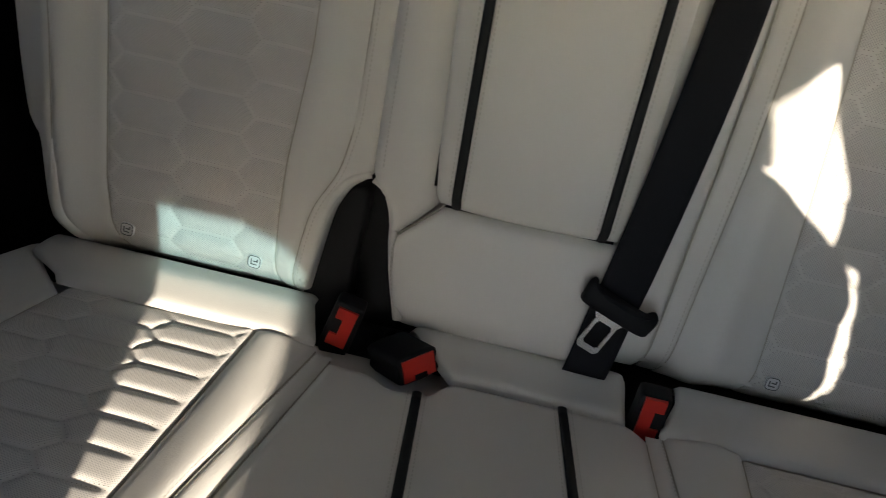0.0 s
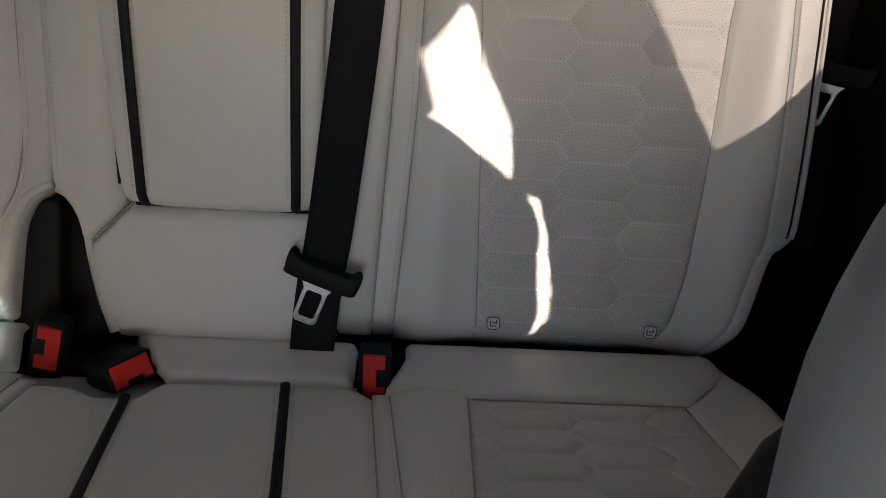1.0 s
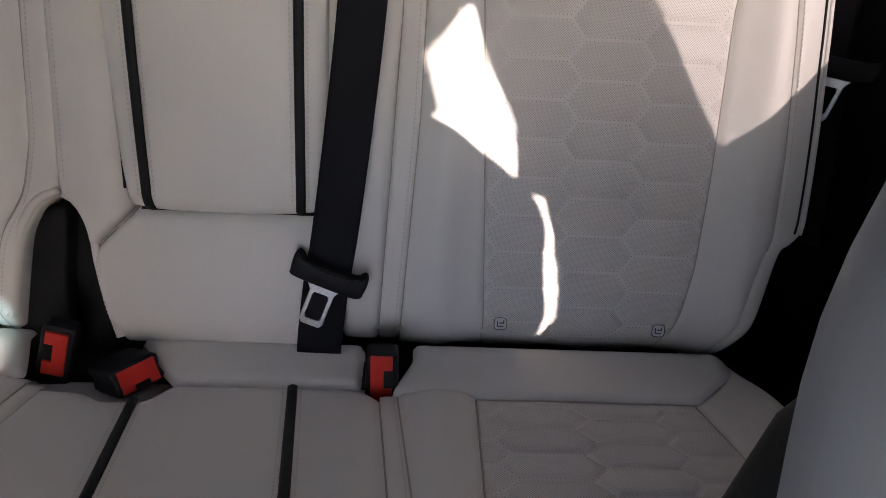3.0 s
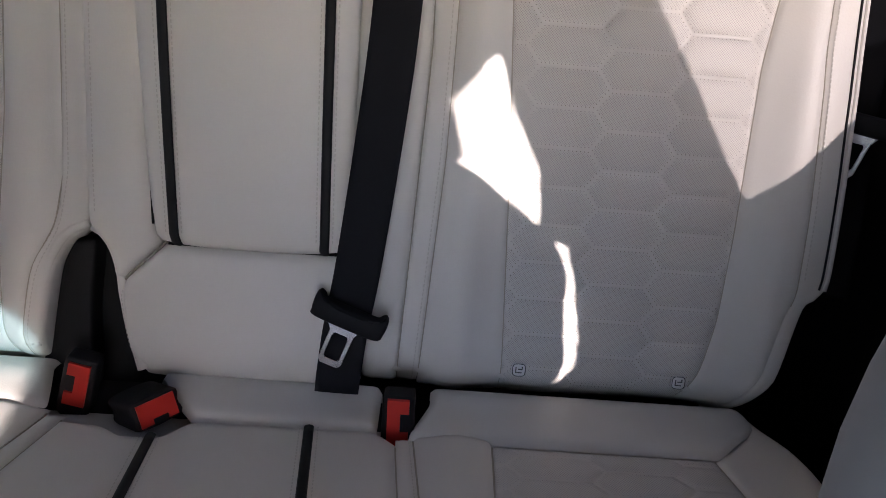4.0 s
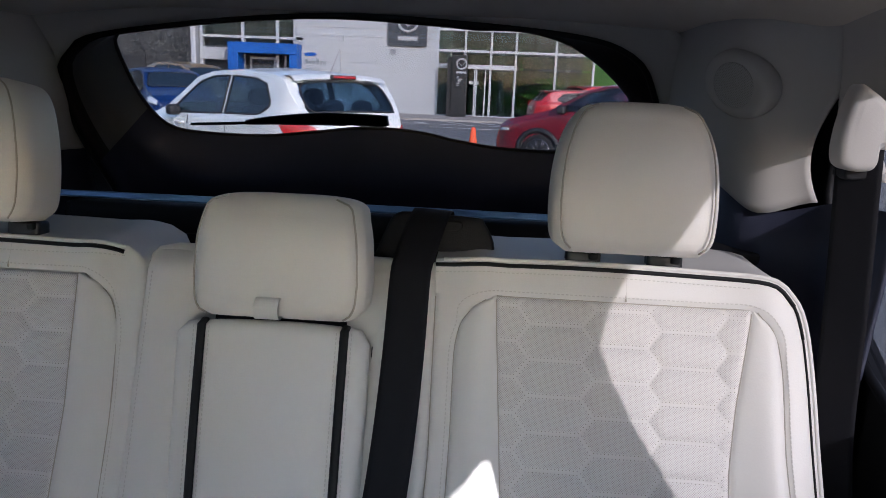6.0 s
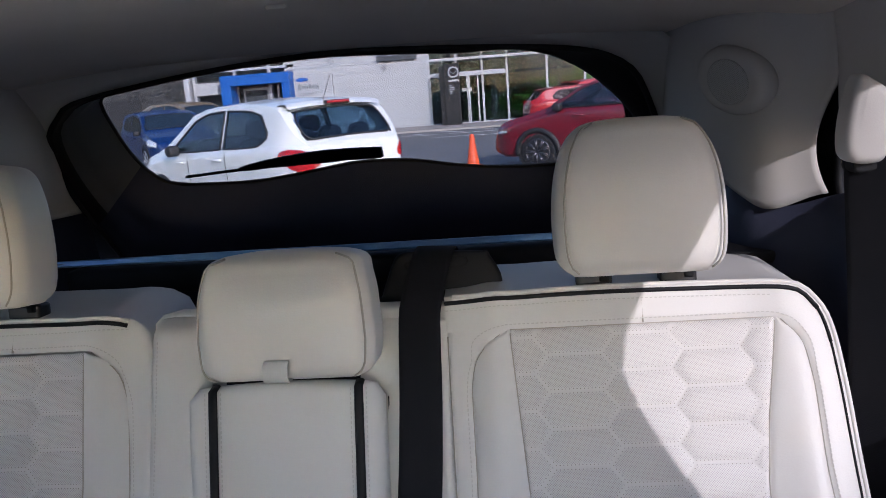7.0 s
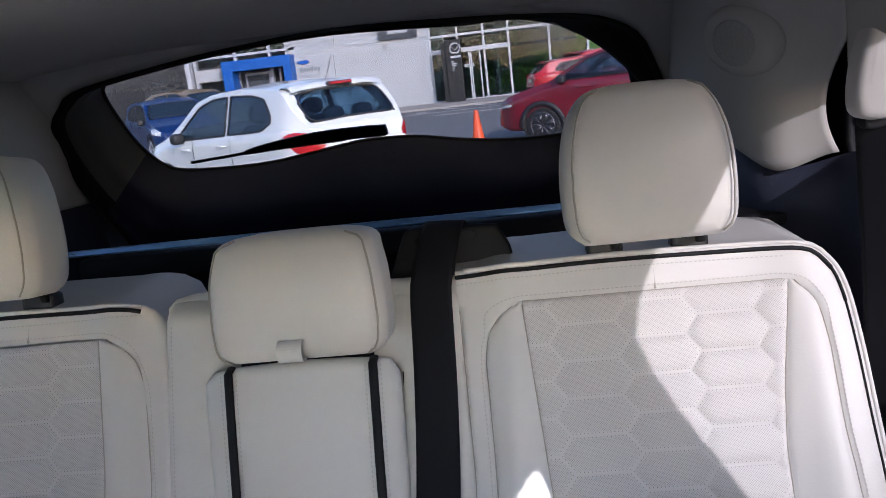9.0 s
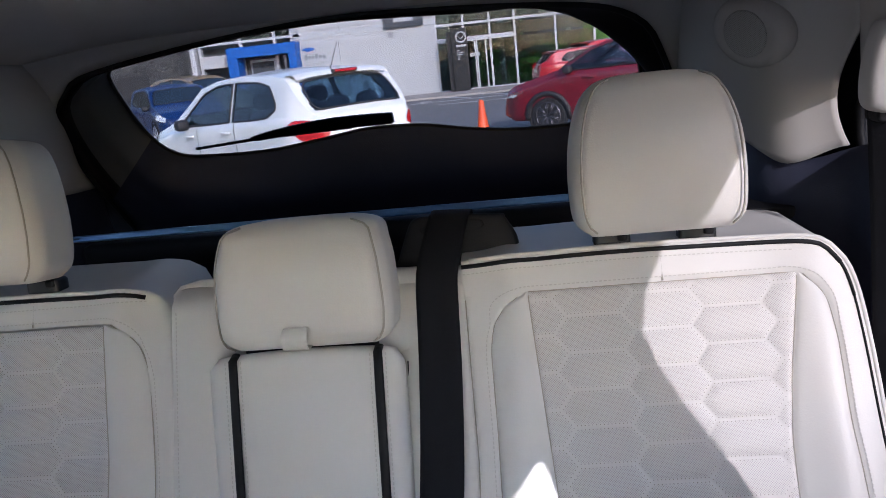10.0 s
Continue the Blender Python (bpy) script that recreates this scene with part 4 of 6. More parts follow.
def make_buckles():
    def red(t, y0, y1, z, notch):
        """The press button: a plate with the mouth cut into one side."""
        w = 0.0115
        s = 1 if notch > 0 else -1
        cut = [(s * w, y0 + (y1 - y0) * 0.30), (s * w, y0 + (y1 - y0) * 0.72), (s * w * 0.2, y0 + (y1 - y0) * 0.72), (s * w * 0.2, y0 + (y1 - y0) * 0.30)]
        if s > 0:
            loop = [(-w, y0), (w, y0), cut[0], cut[3], cut[2], cut[1], (w, y1), (-w, y1)]
        else:
            loop = [(-w, y0), (w, y0), (w, y1), (-w, y1), cut[1], cut[2], cut[3], cut[0]]
        bm = holed(loop, [], 0.004)
        turn_bm(bm, Matrix.Translation((0, 0, z)))
        part("button", bm, RED, t, "red press button", smooth=False)

    # standing in the slot between the backrests
    a = make_buckle("standing_buckle", "black buckle with red button standing in the slot", frame_of((-0.168, -0.078, 0.716), (1, 0.0, -0.27), (0.27, 0.26, 1)))
    red(a, -0.064, -0.012, 0.0075, -1)
    # lying on the cushion: its mouth faces the cabin
    b = thing("lying_buckle", "black buckle with red button lying on the cushion", "belt buckle", frame_of((-0.081, -0.124, 0.683), (0.689, 0.721, -0.076), (-0.302, 0.380, 0.874)), "rear belt buckles")
    part("housing", pillow([(-0.023, -0.015), (0.023, -0.015), (0.0245, 0.0), (0.023, 0.015), (-0.023, 0.015), (-0.0245, 0)], -0.066, 0.0, 0.004, 0.0, n=40), BLACK, b)
    bm = holed([(-0.0205, -0.0125), (-0.007, -0.0125), (-0.007, -0.007), (0.010, -0.007), (0.010, -0.0125), (0.0205, -0.0125), (0.0205, 0.0125), (-0.0205, 0.0125)], [], 0.003)
    part("button", turn_bm(bm, Matrix.Translation((0, 0, -0.001))), RED, b, "red press button", smooth=False)
    part("strap", strap([(0, 0, -0.06), (0.01, -0.004, -0.085), (0.03, -0.012, -0.10)], 0.030, 0.005, (0, 1, 0), 12), WEB, b)
    # in the notch beside the outer place
    c = make_buckle("notch_buckle", "black buckle with red button standing in its notch", frame_of((0.1715, -0.104, 0.718), (1, 0.0, 0.02), (0.0, 0.20, 1)))
    red(c, -0.066, -0.008, 0.0075, 1)
    # dark well of the slot with its hinge cover
    w = thing("buckle_slot", "dark plastic well with hinge cover between the backrests", "slot", BACK)
    part("lining", pillow([(-0.250, -0.08), (-0.11, -0.08), (-0.12, 0.17), (-0.20, 0.17), (-0.240, 0.10)], -0.11, -0.045, 0.006, raw=True), BLACK, w)
    part("hinge_cover", pillow([(-0.244, -0.04), (-0.190, -0.04), (-0.186, 0.06), (-0.180, 0.125), (-0.186, 0.142), (-0.206, 0.138), (-0.222, 0.115), (-0.234, 0.05)], -0.05, -0.018, 0.006, n=60), BLACK, w)


make_large_backrest()
make_small_backrest()
make_bench()
make_headrests()
make_belts()
make_buckles()
# ---- car shell ----
SIDE_R = frame_of((0.72, 0, 0), (0, 1, 0), (0, 0, 1))       # local x to the rear, y up, z outwards
SIDE_L = frame_of((-0.74, 0, 0), (0, 1, 0), (0, 0, 1))
# openings are cut to give the sun patches their edges; the front one is unseen
REAR_WIN = [(-0.341, 1.066), (-0.20, 1.062), (0.0, 1.070), (0.16, 1.090), (0.29, 1.16), (0.375, 1.27), (0.394, 1.33), (0.375, 1.37), (0.30, 1.405), (0.18, 1.445), (0.0, 1.52), (-0.15, 1.565), (-0.28, 1.570), (-0.34, 1.562), (-0.393, 1.543), (-0.43, 1.524), (-0.494, 1.502), (-0.520, 1.472), (-0.509, 1.420), (-0.478, 1.346), (-0.438, 1.270), (-0.398, 1.178), (-0.360, 1.104)]
FRONT_WIN = [(-1.38, 1.05), (-0.90, 1.006), (-0.74, 0.998), (-0.690, 1.008), (-0.662, 1.040), (-0.656, 1.100), (-0.658, 1.145), (-0.668, 1.183), (-0.697, 1.200), (-0.714, 1.215), (-0.711, 1.24), (-0.702, 1.273), (-0.716, 1.321), (-0.736, 1.369), (-0.748, 1.425), (-0.772, 1.460), (-0.83, 1.466), (-0.95, 1.45), (-1.10, 1.38), (-1.25, 1.27)]


def make_shell():
    outer = [(-1.62, 0.30), (0.95, 0.30), (0.95, 1.585), (-1.62, 1.585)]
    for m, name, tag in ((SIDE_R, "wall_right", "black"), (SIDE_L, "wall_left", "black")):
        w = tagged(part(name, holed(outer, [REAR_WIN, FRONT_WIN], 0.02), BLACK, None, "dark plastic car side with two window openings", smooth=False), kind="structure", category="car side")
        w.matrix_world = m
        for k, (loop, material, lab) in enumerate(((REAR_WIN, TINT, "tinted rear door glass"), (FRONT_WIN, CLEAR, "clear front door glass"))):
            g = part("window_pane", holed(loop, [], 0.004), material, w, lab, smooth=False)
            g.location = (0, 0, 0.008)
            n = 64
            P = smooth_path([(*p, 0) for p in loop], n, True)
            part("window_seal", tube([(p.x, p.y, -0.002) for p in P], 0.007, 6, True), BLACK, w, "black rubber seal")
    # windscreen, with an unseen blue band added to tint the sun patch
    front = frame_of((0, -1.5, 0), (1, 0, 0), (0, 0, 1))
    # unseen wall added to block the sun; its hole shapes the cushion patch
    hole = [(-0.58, 1.02), (0.20, 1.02), (0.36, 1.275), (0.435, 1.315), (0.51, 1.356), (0.566, 1.40), (0.575, 1.44), (0.56, 1.472), (0.50, 1.492), (0.40, 1.490), (0.33, 1.482), (-0.52, 1.49), (-0.60, 1.40)]
    f = tagged(part("wall_front", holed([(-0.74, 0.30), (0.74, 0.30), (0.74, 1.585), (-0.74, 1.585)], [hole], 0.03), BLACK, None, "unseen dark front wall whose opening shapes the sun patch", smooth=False), kind="structure", category="bulkhead")
    f.matrix_world = front
    part("window_pane", turn_bm(holed([(-0.62, 1.0), (0.60, 1.0), (0.60, 1.404), (-0.62, 1.404)], [], 0.004), Matrix.Translation((0, 0, 0.036))), CLEAR, f, "clear windscreen", smooth=False)
    part("sun_tint_band", turn_bm(holed([(-0.62, 1.404), (0.60, 1.404), (0.60, 1.51), (-0.62, 1.51)], [], 0.004), Matrix.Translation((0, 0, 0.036))), BAND, f, "added blue band that tints the sun patch on the seat", smooth=False)
    # headliner: gently arched, closing on the rear frame
    def roof(i, j):
        x, y = -0.735 + 1.47 * i / 24, -1.6 + 2.42 * j / 30
        edge = (abs(x) / 0.735) ** 4
        rear = max(0.0, (y - 0.25) / 0.57)
        return x, y, 1.572 - (0.004 + 0.058 * min(1, max(0, (y + 0.15) / 0.55))) * edge - 0.012 * rear + 0.006 * math.sin(y * 7) * (1 - edge)
    me = sheet(lambda i, j: roof(24 - i, j), 24, 30)
    c = tagged(part("ceiling", me, LINER, None, "light grey woven headliner"), kind="structure", category="ceiling")
    sol = c.modifiers.new("thickness", "SOLIDIFY")
    sol.thickness, sol.offset = 0.02, -1
    tagged(part("roof_panel", box(1.50, 2.62, 0.02, 0.004, (0, -0.33, 1.605)), BLACK, None, "dark outer roof skin", smooth=False), kind="structure", category="roof")
    tagged(part("floor", box(1.46, 2.55, 0.03, 0, (0, -0.33, 0.33)), CARPET, None, "black carpeted car floor", smooth=False), kind="structure", category="floor")
    # ceiling fittings
    for x, y in ((0.036, 0.10), (0.525, 0.70), (-0.60, 0.50)):
        h = thing("ceiling_clip", "small grey plastic clip under the headliner", "clip", Matrix.Translation((x, y, 1.556 - (0.012 if abs(x) > 0.5 else 0))), "ceiling clips")
        part("hook", pillow([(-0.008, -0.0025), (0.008, -0.0025), (0.009, 0.0025), (-0.009, 0.0025)], 0.006, 0.011, 0.002, n=28), LINER, h)


GATE = frame_of((0, 0.80, 1.43), (1, 0, 0), (0, -math.sin(radians(25)), math.cos(radians(25))))
GLASS = [(-0.524, 0.065), (-0.491, 0.089), (-0.404, 0.118), (-0.260, 0.131), (-0.121, 0.138), (0.007, 0.134), (0.142, 0.124), (0.297, 0.113), (0.409, 0.100), (0.454, 0.081), (0.480, 0.046), (0.493, 0.004), (0.509, -0.045), (0.495, -0.105), (0.447, -0.132), (0.369, -0.146), (0.256, -0.144), (0.166, -0.132), (0.076, -0.114), (-0.017, -0.109), (-0.077, -0.115), (-0.141, -0.125), (-0.252, -0.139), (-0.375, -0.138), (-0.446, -0.128), (-0.481, -0.097), (-0.502, -0.056), (-0.517, 0.0)]
GATE_OUT = [(-0.626, 0.022), (-0.596, 0.056), (-0.543, 0.089), (-0.346, 0.122), (-0.155, 0.142), (-0.012, 0.148), (0.144, 0.142), (0.298, 0.132), (0.399, 0.120), (0.459, 0.103), (0.507, 0.070), (0.536, 0.015), (0.561, -0.050), (0.591, -0.14), (0.615, -0.25), (0.605, -0.50), (0.368, -0.56), (0.121, -0.57), (-0.076, -0.57), (-0.175, -0.57), (-0.323, -0.57), (-0.422, -0.56), (-0.521, -0.53), (-0.560, -0.40), (-0.592, -0.26), (-0.622, -0.16), (-0.637, -0.08), (-0.637, -0.02)]


def make_tailgate():
    t = thing("tailgate", "black plastic tailgate lining round a wide rear window", "tailgate", GATE)
    n = 140
    A = smooth_path([(*p, 0) for p in GATE_OUT], n, True)
    B = smooth_path([(*p, 0) for p in GLASS], n, True)

    def at(i, j):
        f = j / 14
        p = A[i % n].lerp(B[i % n], f)
        low = min(1.0, max(0.0, (-p.y - 0.10) / 0.1))
        z = 0.03 - 0.05 * max(0, (f - 0.62) / 0.38) ** 1.5 + 0.014 * math.sin(math.pi * min(1, f / 0.62)) ** 2
        z += low * 0.016 * math.exp(-((p.x + 0.02) / 0.13) ** 2) * (1 - f)
        # towards the passenger side the reveal slopes straight from the seal to the glass
        side = min(1.0, max(0.0, (p.x - 0.20) / 0.15)) * (1 - low)
        z += side * (0.03 - 0.05 * min(1.0, 1.6 * f) - z)
        return p.x, p.y, z
    me = sheet(at, n, 14, True)
    for material in (NAVY, BLACK, WING):
        me.materials.append(material)
    # the wings beside the glass are dark grey, inside the black seal
    for p in me.polygons:
        i, j = p.index % n, p.index // n
        p.material_index = 0 if B[i].y < -0.108 or A[i].y < -0.20 else 2 if j >= 5 and abs(B[i].x + 0.015) > 0.44 else 1
    part("lining", me, NAVY, t)
    part("flange", sheet(lambda i, j: (A[i % n].x, A[i % n].y, 0.032 - 0.085 * j / 2), n, 2, True), BLACK, t)
    part("rubber_seal", tube([(p.x, p.y, 0.030) for p in A], 0.006, 8, True), BLACK, t, "black rubber seal")
    # the cabin lining flares inwards round the opening
    inside = lambda p: p.y > (-0.20 if p.x > 0 else -0.10)
    start = next(i for i in range(n) if inside(A[i]) and not inside(A[i - 1]))
    arc = [start + k for k in range(n) if inside(A[(start + k) % n])]

    def flare(i, j):
        k = arc[i] % n
        d = (A[(k + 1) % n] - A[k - 1]).normalized()
        out = Vector((-d.y, d.x, 0))
        if out.dot(A[k] - Vector((-0.05, -0.05, 0))) < 0:
            out = -out
        f = j / 5
        p = A[k] + out * (0.004 + 0.085 * f)
        return p.x, p.y, 0.031 + 0.05 * f ** 1.5
    o = tagged(part("trim_rear", sheet(flare, len(arc) - 1, 5), GREYTRIM, None, "grey lining round the tailgate opening"), kind="structure", category="trim")
    o.matrix_world = GATE
    o.modifiers.new("thickness", "SOLIDIFY").thickness = 0.003
    part("window_pane", turn_bm(holed([(p.x, p.y) for p in B], [], 0.004), Matrix.Translation((0, 0, -0.024))), REARGLASS, t, "tinted rear window glass", smooth=False)
    part("glass_edge", tube([(p.x, p.y, -0.019) for p in B], 0.004, 6, True), BLACK, t, "black printed glass edge")
    # outer skin closes the gate from behind
    part("outer_skin", holed([(-0.76, -0.66), (0.76, -0.66), (0.76, 0.20), (-0.76, 0.20)], [[(p.x * 1.04, p.y * 1.05 - 0.022 if p.y < 0 else p.y * 1.05) for p in B]], 0.01), BLACK, t, smooth=False).location = (0, 0, -0.045)
    # a fine seam where two pieces of the lining meet
    for s in ((-0.512, -0.110), (0.500, -0.120)):
        part("joint", tube([(s[0], s[1], 0.0), (s[0] * 1.03, s[1] - 0.03, 0.022), (s[0] * 1.12, s[1] - 0.045, 0.036)], 0.0016, 5), BLACK, t)
    # wiper on the outside of the glass
    w = thing("rear_wiper", "black rear wiper lying across the outside of the glass", "wiper", Matrix.Translation((0.024, 0.885, -0.001)))
    part("blade", tube([(-0.440, 0.006, 1.330), (-0.37, 0.004, 1.3345), (-0.30, 0.002, 1.339), (-0.10, 0, 1.344)], 0.0035, 6), BLACK, w)
    arm = [(-0.310, 1.335), (-0.20, 1.341), (-0.10, 1.343), (-0.015, 1.343), (-0.010, 1.348), (-0.012, 1.362), (-0.018, 1.366), (-0.09, 1.3675), (-0.165, 1.3655), (-0.26, 1.355), (-0.315, 1.343)]
    bm = pillow(arm, -0.012, 0.012, 0.005, n=60)
    part("arm", turn_bm(bm, Matrix.Rotation(radians(90), 4, "X")), BLACK, w)


def make_trim():
    # light grey lining between rear frame and rear side windows: stations (x, y, low z, high z)
    def lining(name, cols, lab, seg=24, scoop=0.0):
        n = len(cols) - 1
        P = smooth_path([(c[0], c[1], 0) for c in cols], 60)
        knots = [0.0]
        for c, d in zip(cols, cols[1:]):
            knots.append(knots[-1] + math.hypot(d[0] - c[0], d[1] - c[1]))
        lo = [(k / knots[-1], c[2]) for k, c in zip(knots, cols)]
        hi = [(k / knots[-1], c[3]) for k, c in zip(knots, cols)]

        def at(i, j):
            f, g = i / 59, j / seg
            a, b = soft(lo, f, 0.02), soft(hi, f, 0.02)
            z = a + (b - a) * g
            h = min(1.2, max(0.0, (z - 1.28) / 0.265))
            k = 59 * f * (1 - scoop * max(0.0, 1 - ((z - 1.35) / 0.10) ** 2))
            p = P[int(k)].lerp(P[min(int(k) + 1, 59)], k - int(k))
            s = 1 if p.x > 0 else -1
            return p.x - s * (0.008 * math.sin(math.pi * min(1, h)) + 0.03 * h ** 3), p.y - 0.012 * h * h, z
        o = tagged(part(name, sheet(at, 59, seg), GREYTRIM, None, lab), kind="structure", category="trim")
        sol = o.modifiers.new("thickness", "SOLIDIFY")
        sol.thickness, sol.offset = 0.005, 0
        return o
    T = 1.55
    lining("trim_right", [(0.568, 0.86, 1.32, T), (0.576, 0.80, 1.318, T), (0.580, 0.74, 1.317, T), (0.584, 0.64, 1.315, T), (0.588, 0.55, 1.315, T), (0.601, 0.48, 1.303, T), (0.615, 0.44, 1.287, T), (0.636, 0.413, 1.268, T), (0.662, 0.398, 1.273, T), (0.686, 0.383, 1.283, T), (0.700, 0.368, 1.290, T), (0.708, 0.345, 1.296, T)], "light grey rear pillar lining with a round speaker", scoop=0.075)
    lining("trim_right_upper", [(0.708, 0.348, 1.385, T), (0.708, 0.29, 1.402, T), (0.708, 0.22, 1.425, T), (0.708, 0.15, 1.452, T), (0.708, 0.05, 1.49, T)], "light grey lining over the rear side window")
    lining("trim_left", [(-0.640, 0.86, 1.270, T), (-0.644, 0.78, 1.273, T), (-0.648, 0.70, 1.277, T), (-0.652, 0.60, 1.282, T), (-0.660, 0.50, 1.289, T), (-0.688, 0.44, 1.30, T), (-0.722, 0.41, 1.30, T)], "grey rear pillar lining")
    # speaker grille
    s = thing("speaker", "round grey perforated speaker cover in the pillar lining", "speaker")
    ring = [(0.069 * math.cos(q), 0.050 * math.sin(q)) for q in (2 * math.pi * i / 40 for i in range(40))]
    s.matrix_world = frame_of((0.585, 0.443, 1.453), Vector((0.48, -0.85, -0.22)), Vector((-0.02, -0.27, 1)))
    part("bezel", pillow(ring, -0.030, 0.005, 0.016, n=40), GREYTRIM, s)
    part("grille", pillow([(x * 0.58 + 0.001, y * 0.66) for x, y in ring], 0.001, 0.0062, 0.003, 0.001, n=40), perforated("speaker_mesh", (0.40, 0.39, 0.37), 0.8, False), s)
    # dark lower linings and the ledge behind the backrest
    for sgn, name in ((1, "lower_trim_right"), (-1, "lower_trim_left")):
        def at(i, j, s=sgn):
            f, g = (i / 60 if s > 0 else 1 - i / 60), j / 10
            y = 0.20 + 0.68 * f
            if s > 0:
                top = lerp([(0.20, 1.31), (0.345, 1.299), (0.368, 1.293), (0.383, 1.286), (0.398, 1.276), (0.413, 1.271), (0.44, 1.290), (0.48, 1.306), (0.55, 1.318), (0.88, 1.322)], y)
            else:
                top = lerp([(0.20, 1.325), (0.41, 1.302), (0.50, 1.291), (0.60, 1.284), (0.70, 1.279), (0.78, 1.275), (0.88, 1.272)], y)
            z = top - (top - 0.6) * g
            if s > 0:
                x = lerp([(0.2, 0.714), (0.345, 0.711), (0.368, 0.703), (0.383, 0.689), (0.398, 0.665), (0.413, 0.639), (0.44, 0.618), (0.48, 0.604), (0.55, 0.591), (0.64, 0.587), (0.74, 0.583), (0.80, 0.579), (0.88, 0.570)], y)
            else:
                x = lerp([(0.2, 0.725), (0.41, 0.724), (0.44, 0.691), (0.50, 0.663), (0.60, 0.655), (0.70, 0.651), (0.78, 0.647), (0.88, 0.643)], y)
            return s * (x - 0.035 * math.sin(math.pi * min(1, g * 1.3)) ** 2 * (0.4 + 0.6 * f)), y, z
        o = tagged(part(name, sheet(at, 60, 10), SIDETRIM, None, "soft navy-black lower side lining of the boot"), kind="structure", category="trim")
        o.modifiers.new("thickness", "SOLIDIFY").thickness = 0.006
    ledge = thing("side_ledge", "black plastic ledge for the load cover", "ledge", Matrix.Translation((0.60, 0.56, 1.200)))
    part("shelf", box(0.15, 0.30, 0.020, 0.006), BLACK, ledge)
    part("pocket", pillow([(-0.06, -0.13), (0.05, -0.13), (0.05, 0.10), (-0.06, 0.10)], -0.06, -0.014, 0.01, n=30), BLACK, ledge)
    # load cover with its blue-grey front rail
    cov = thing("load_cover", "black load cover with a blue-grey front rail behind the backrest", "load cover", Matrix.Translation((0.022, 0.50, 1.226)))
    part("rail", pillow([(-0.475, -0.0055), (0.42, -0.0055), (0.43, 0), (0.42, 0.0055), (-0.475, 0.0055), (-0.485, 0)], -0.01, 0.004, 0.003, n=60), BAR, cov, "blue-grey metal rail").matrix_local = frame_of((0, 0, 0.006), (1, 0, -0.003), (0, 0.3, 1))
    part("cassette", box(1.02, 0.06, 0.05, 0.015, (0, 0.035, -0.032)), BLACK, cov)

    def fabric(i, j):
        x, f = -0.56 + 1.10 * i / 20, j / 8
        return x, 0.05 + 0.30 * f, -0.035 - 0.03 * f - 0.012 * math.sin(math.pi * f)
    part("fabric", sheet(fabric, 20, 8), CARPET, cov)
    back = thing("backrest_shell", "black carpeted rear of the backrest", "seat back", BACK)
    part("carpet_panel", box(1.15, 0.62, 0.03, 0.01, (0.01, 0.28, -0.146)), CARPET, back)
    # boot floor and sill behind
    tagged(part("boot_floor", box(1.36, 0.75, 0.03, 0, (0, 0.58, 0.72)), CARPET, None, "black carpeted boot floor", smooth=False), kind="structure", category="floor")
    tagged(part("wall_rear", box(1.46, 0.03, 0.66, 0, (0, 0.985, 0.63)), BLACK, None, "dark tailgate bottom closing the boot", smooth=False), kind="structure", category="bulkhead")


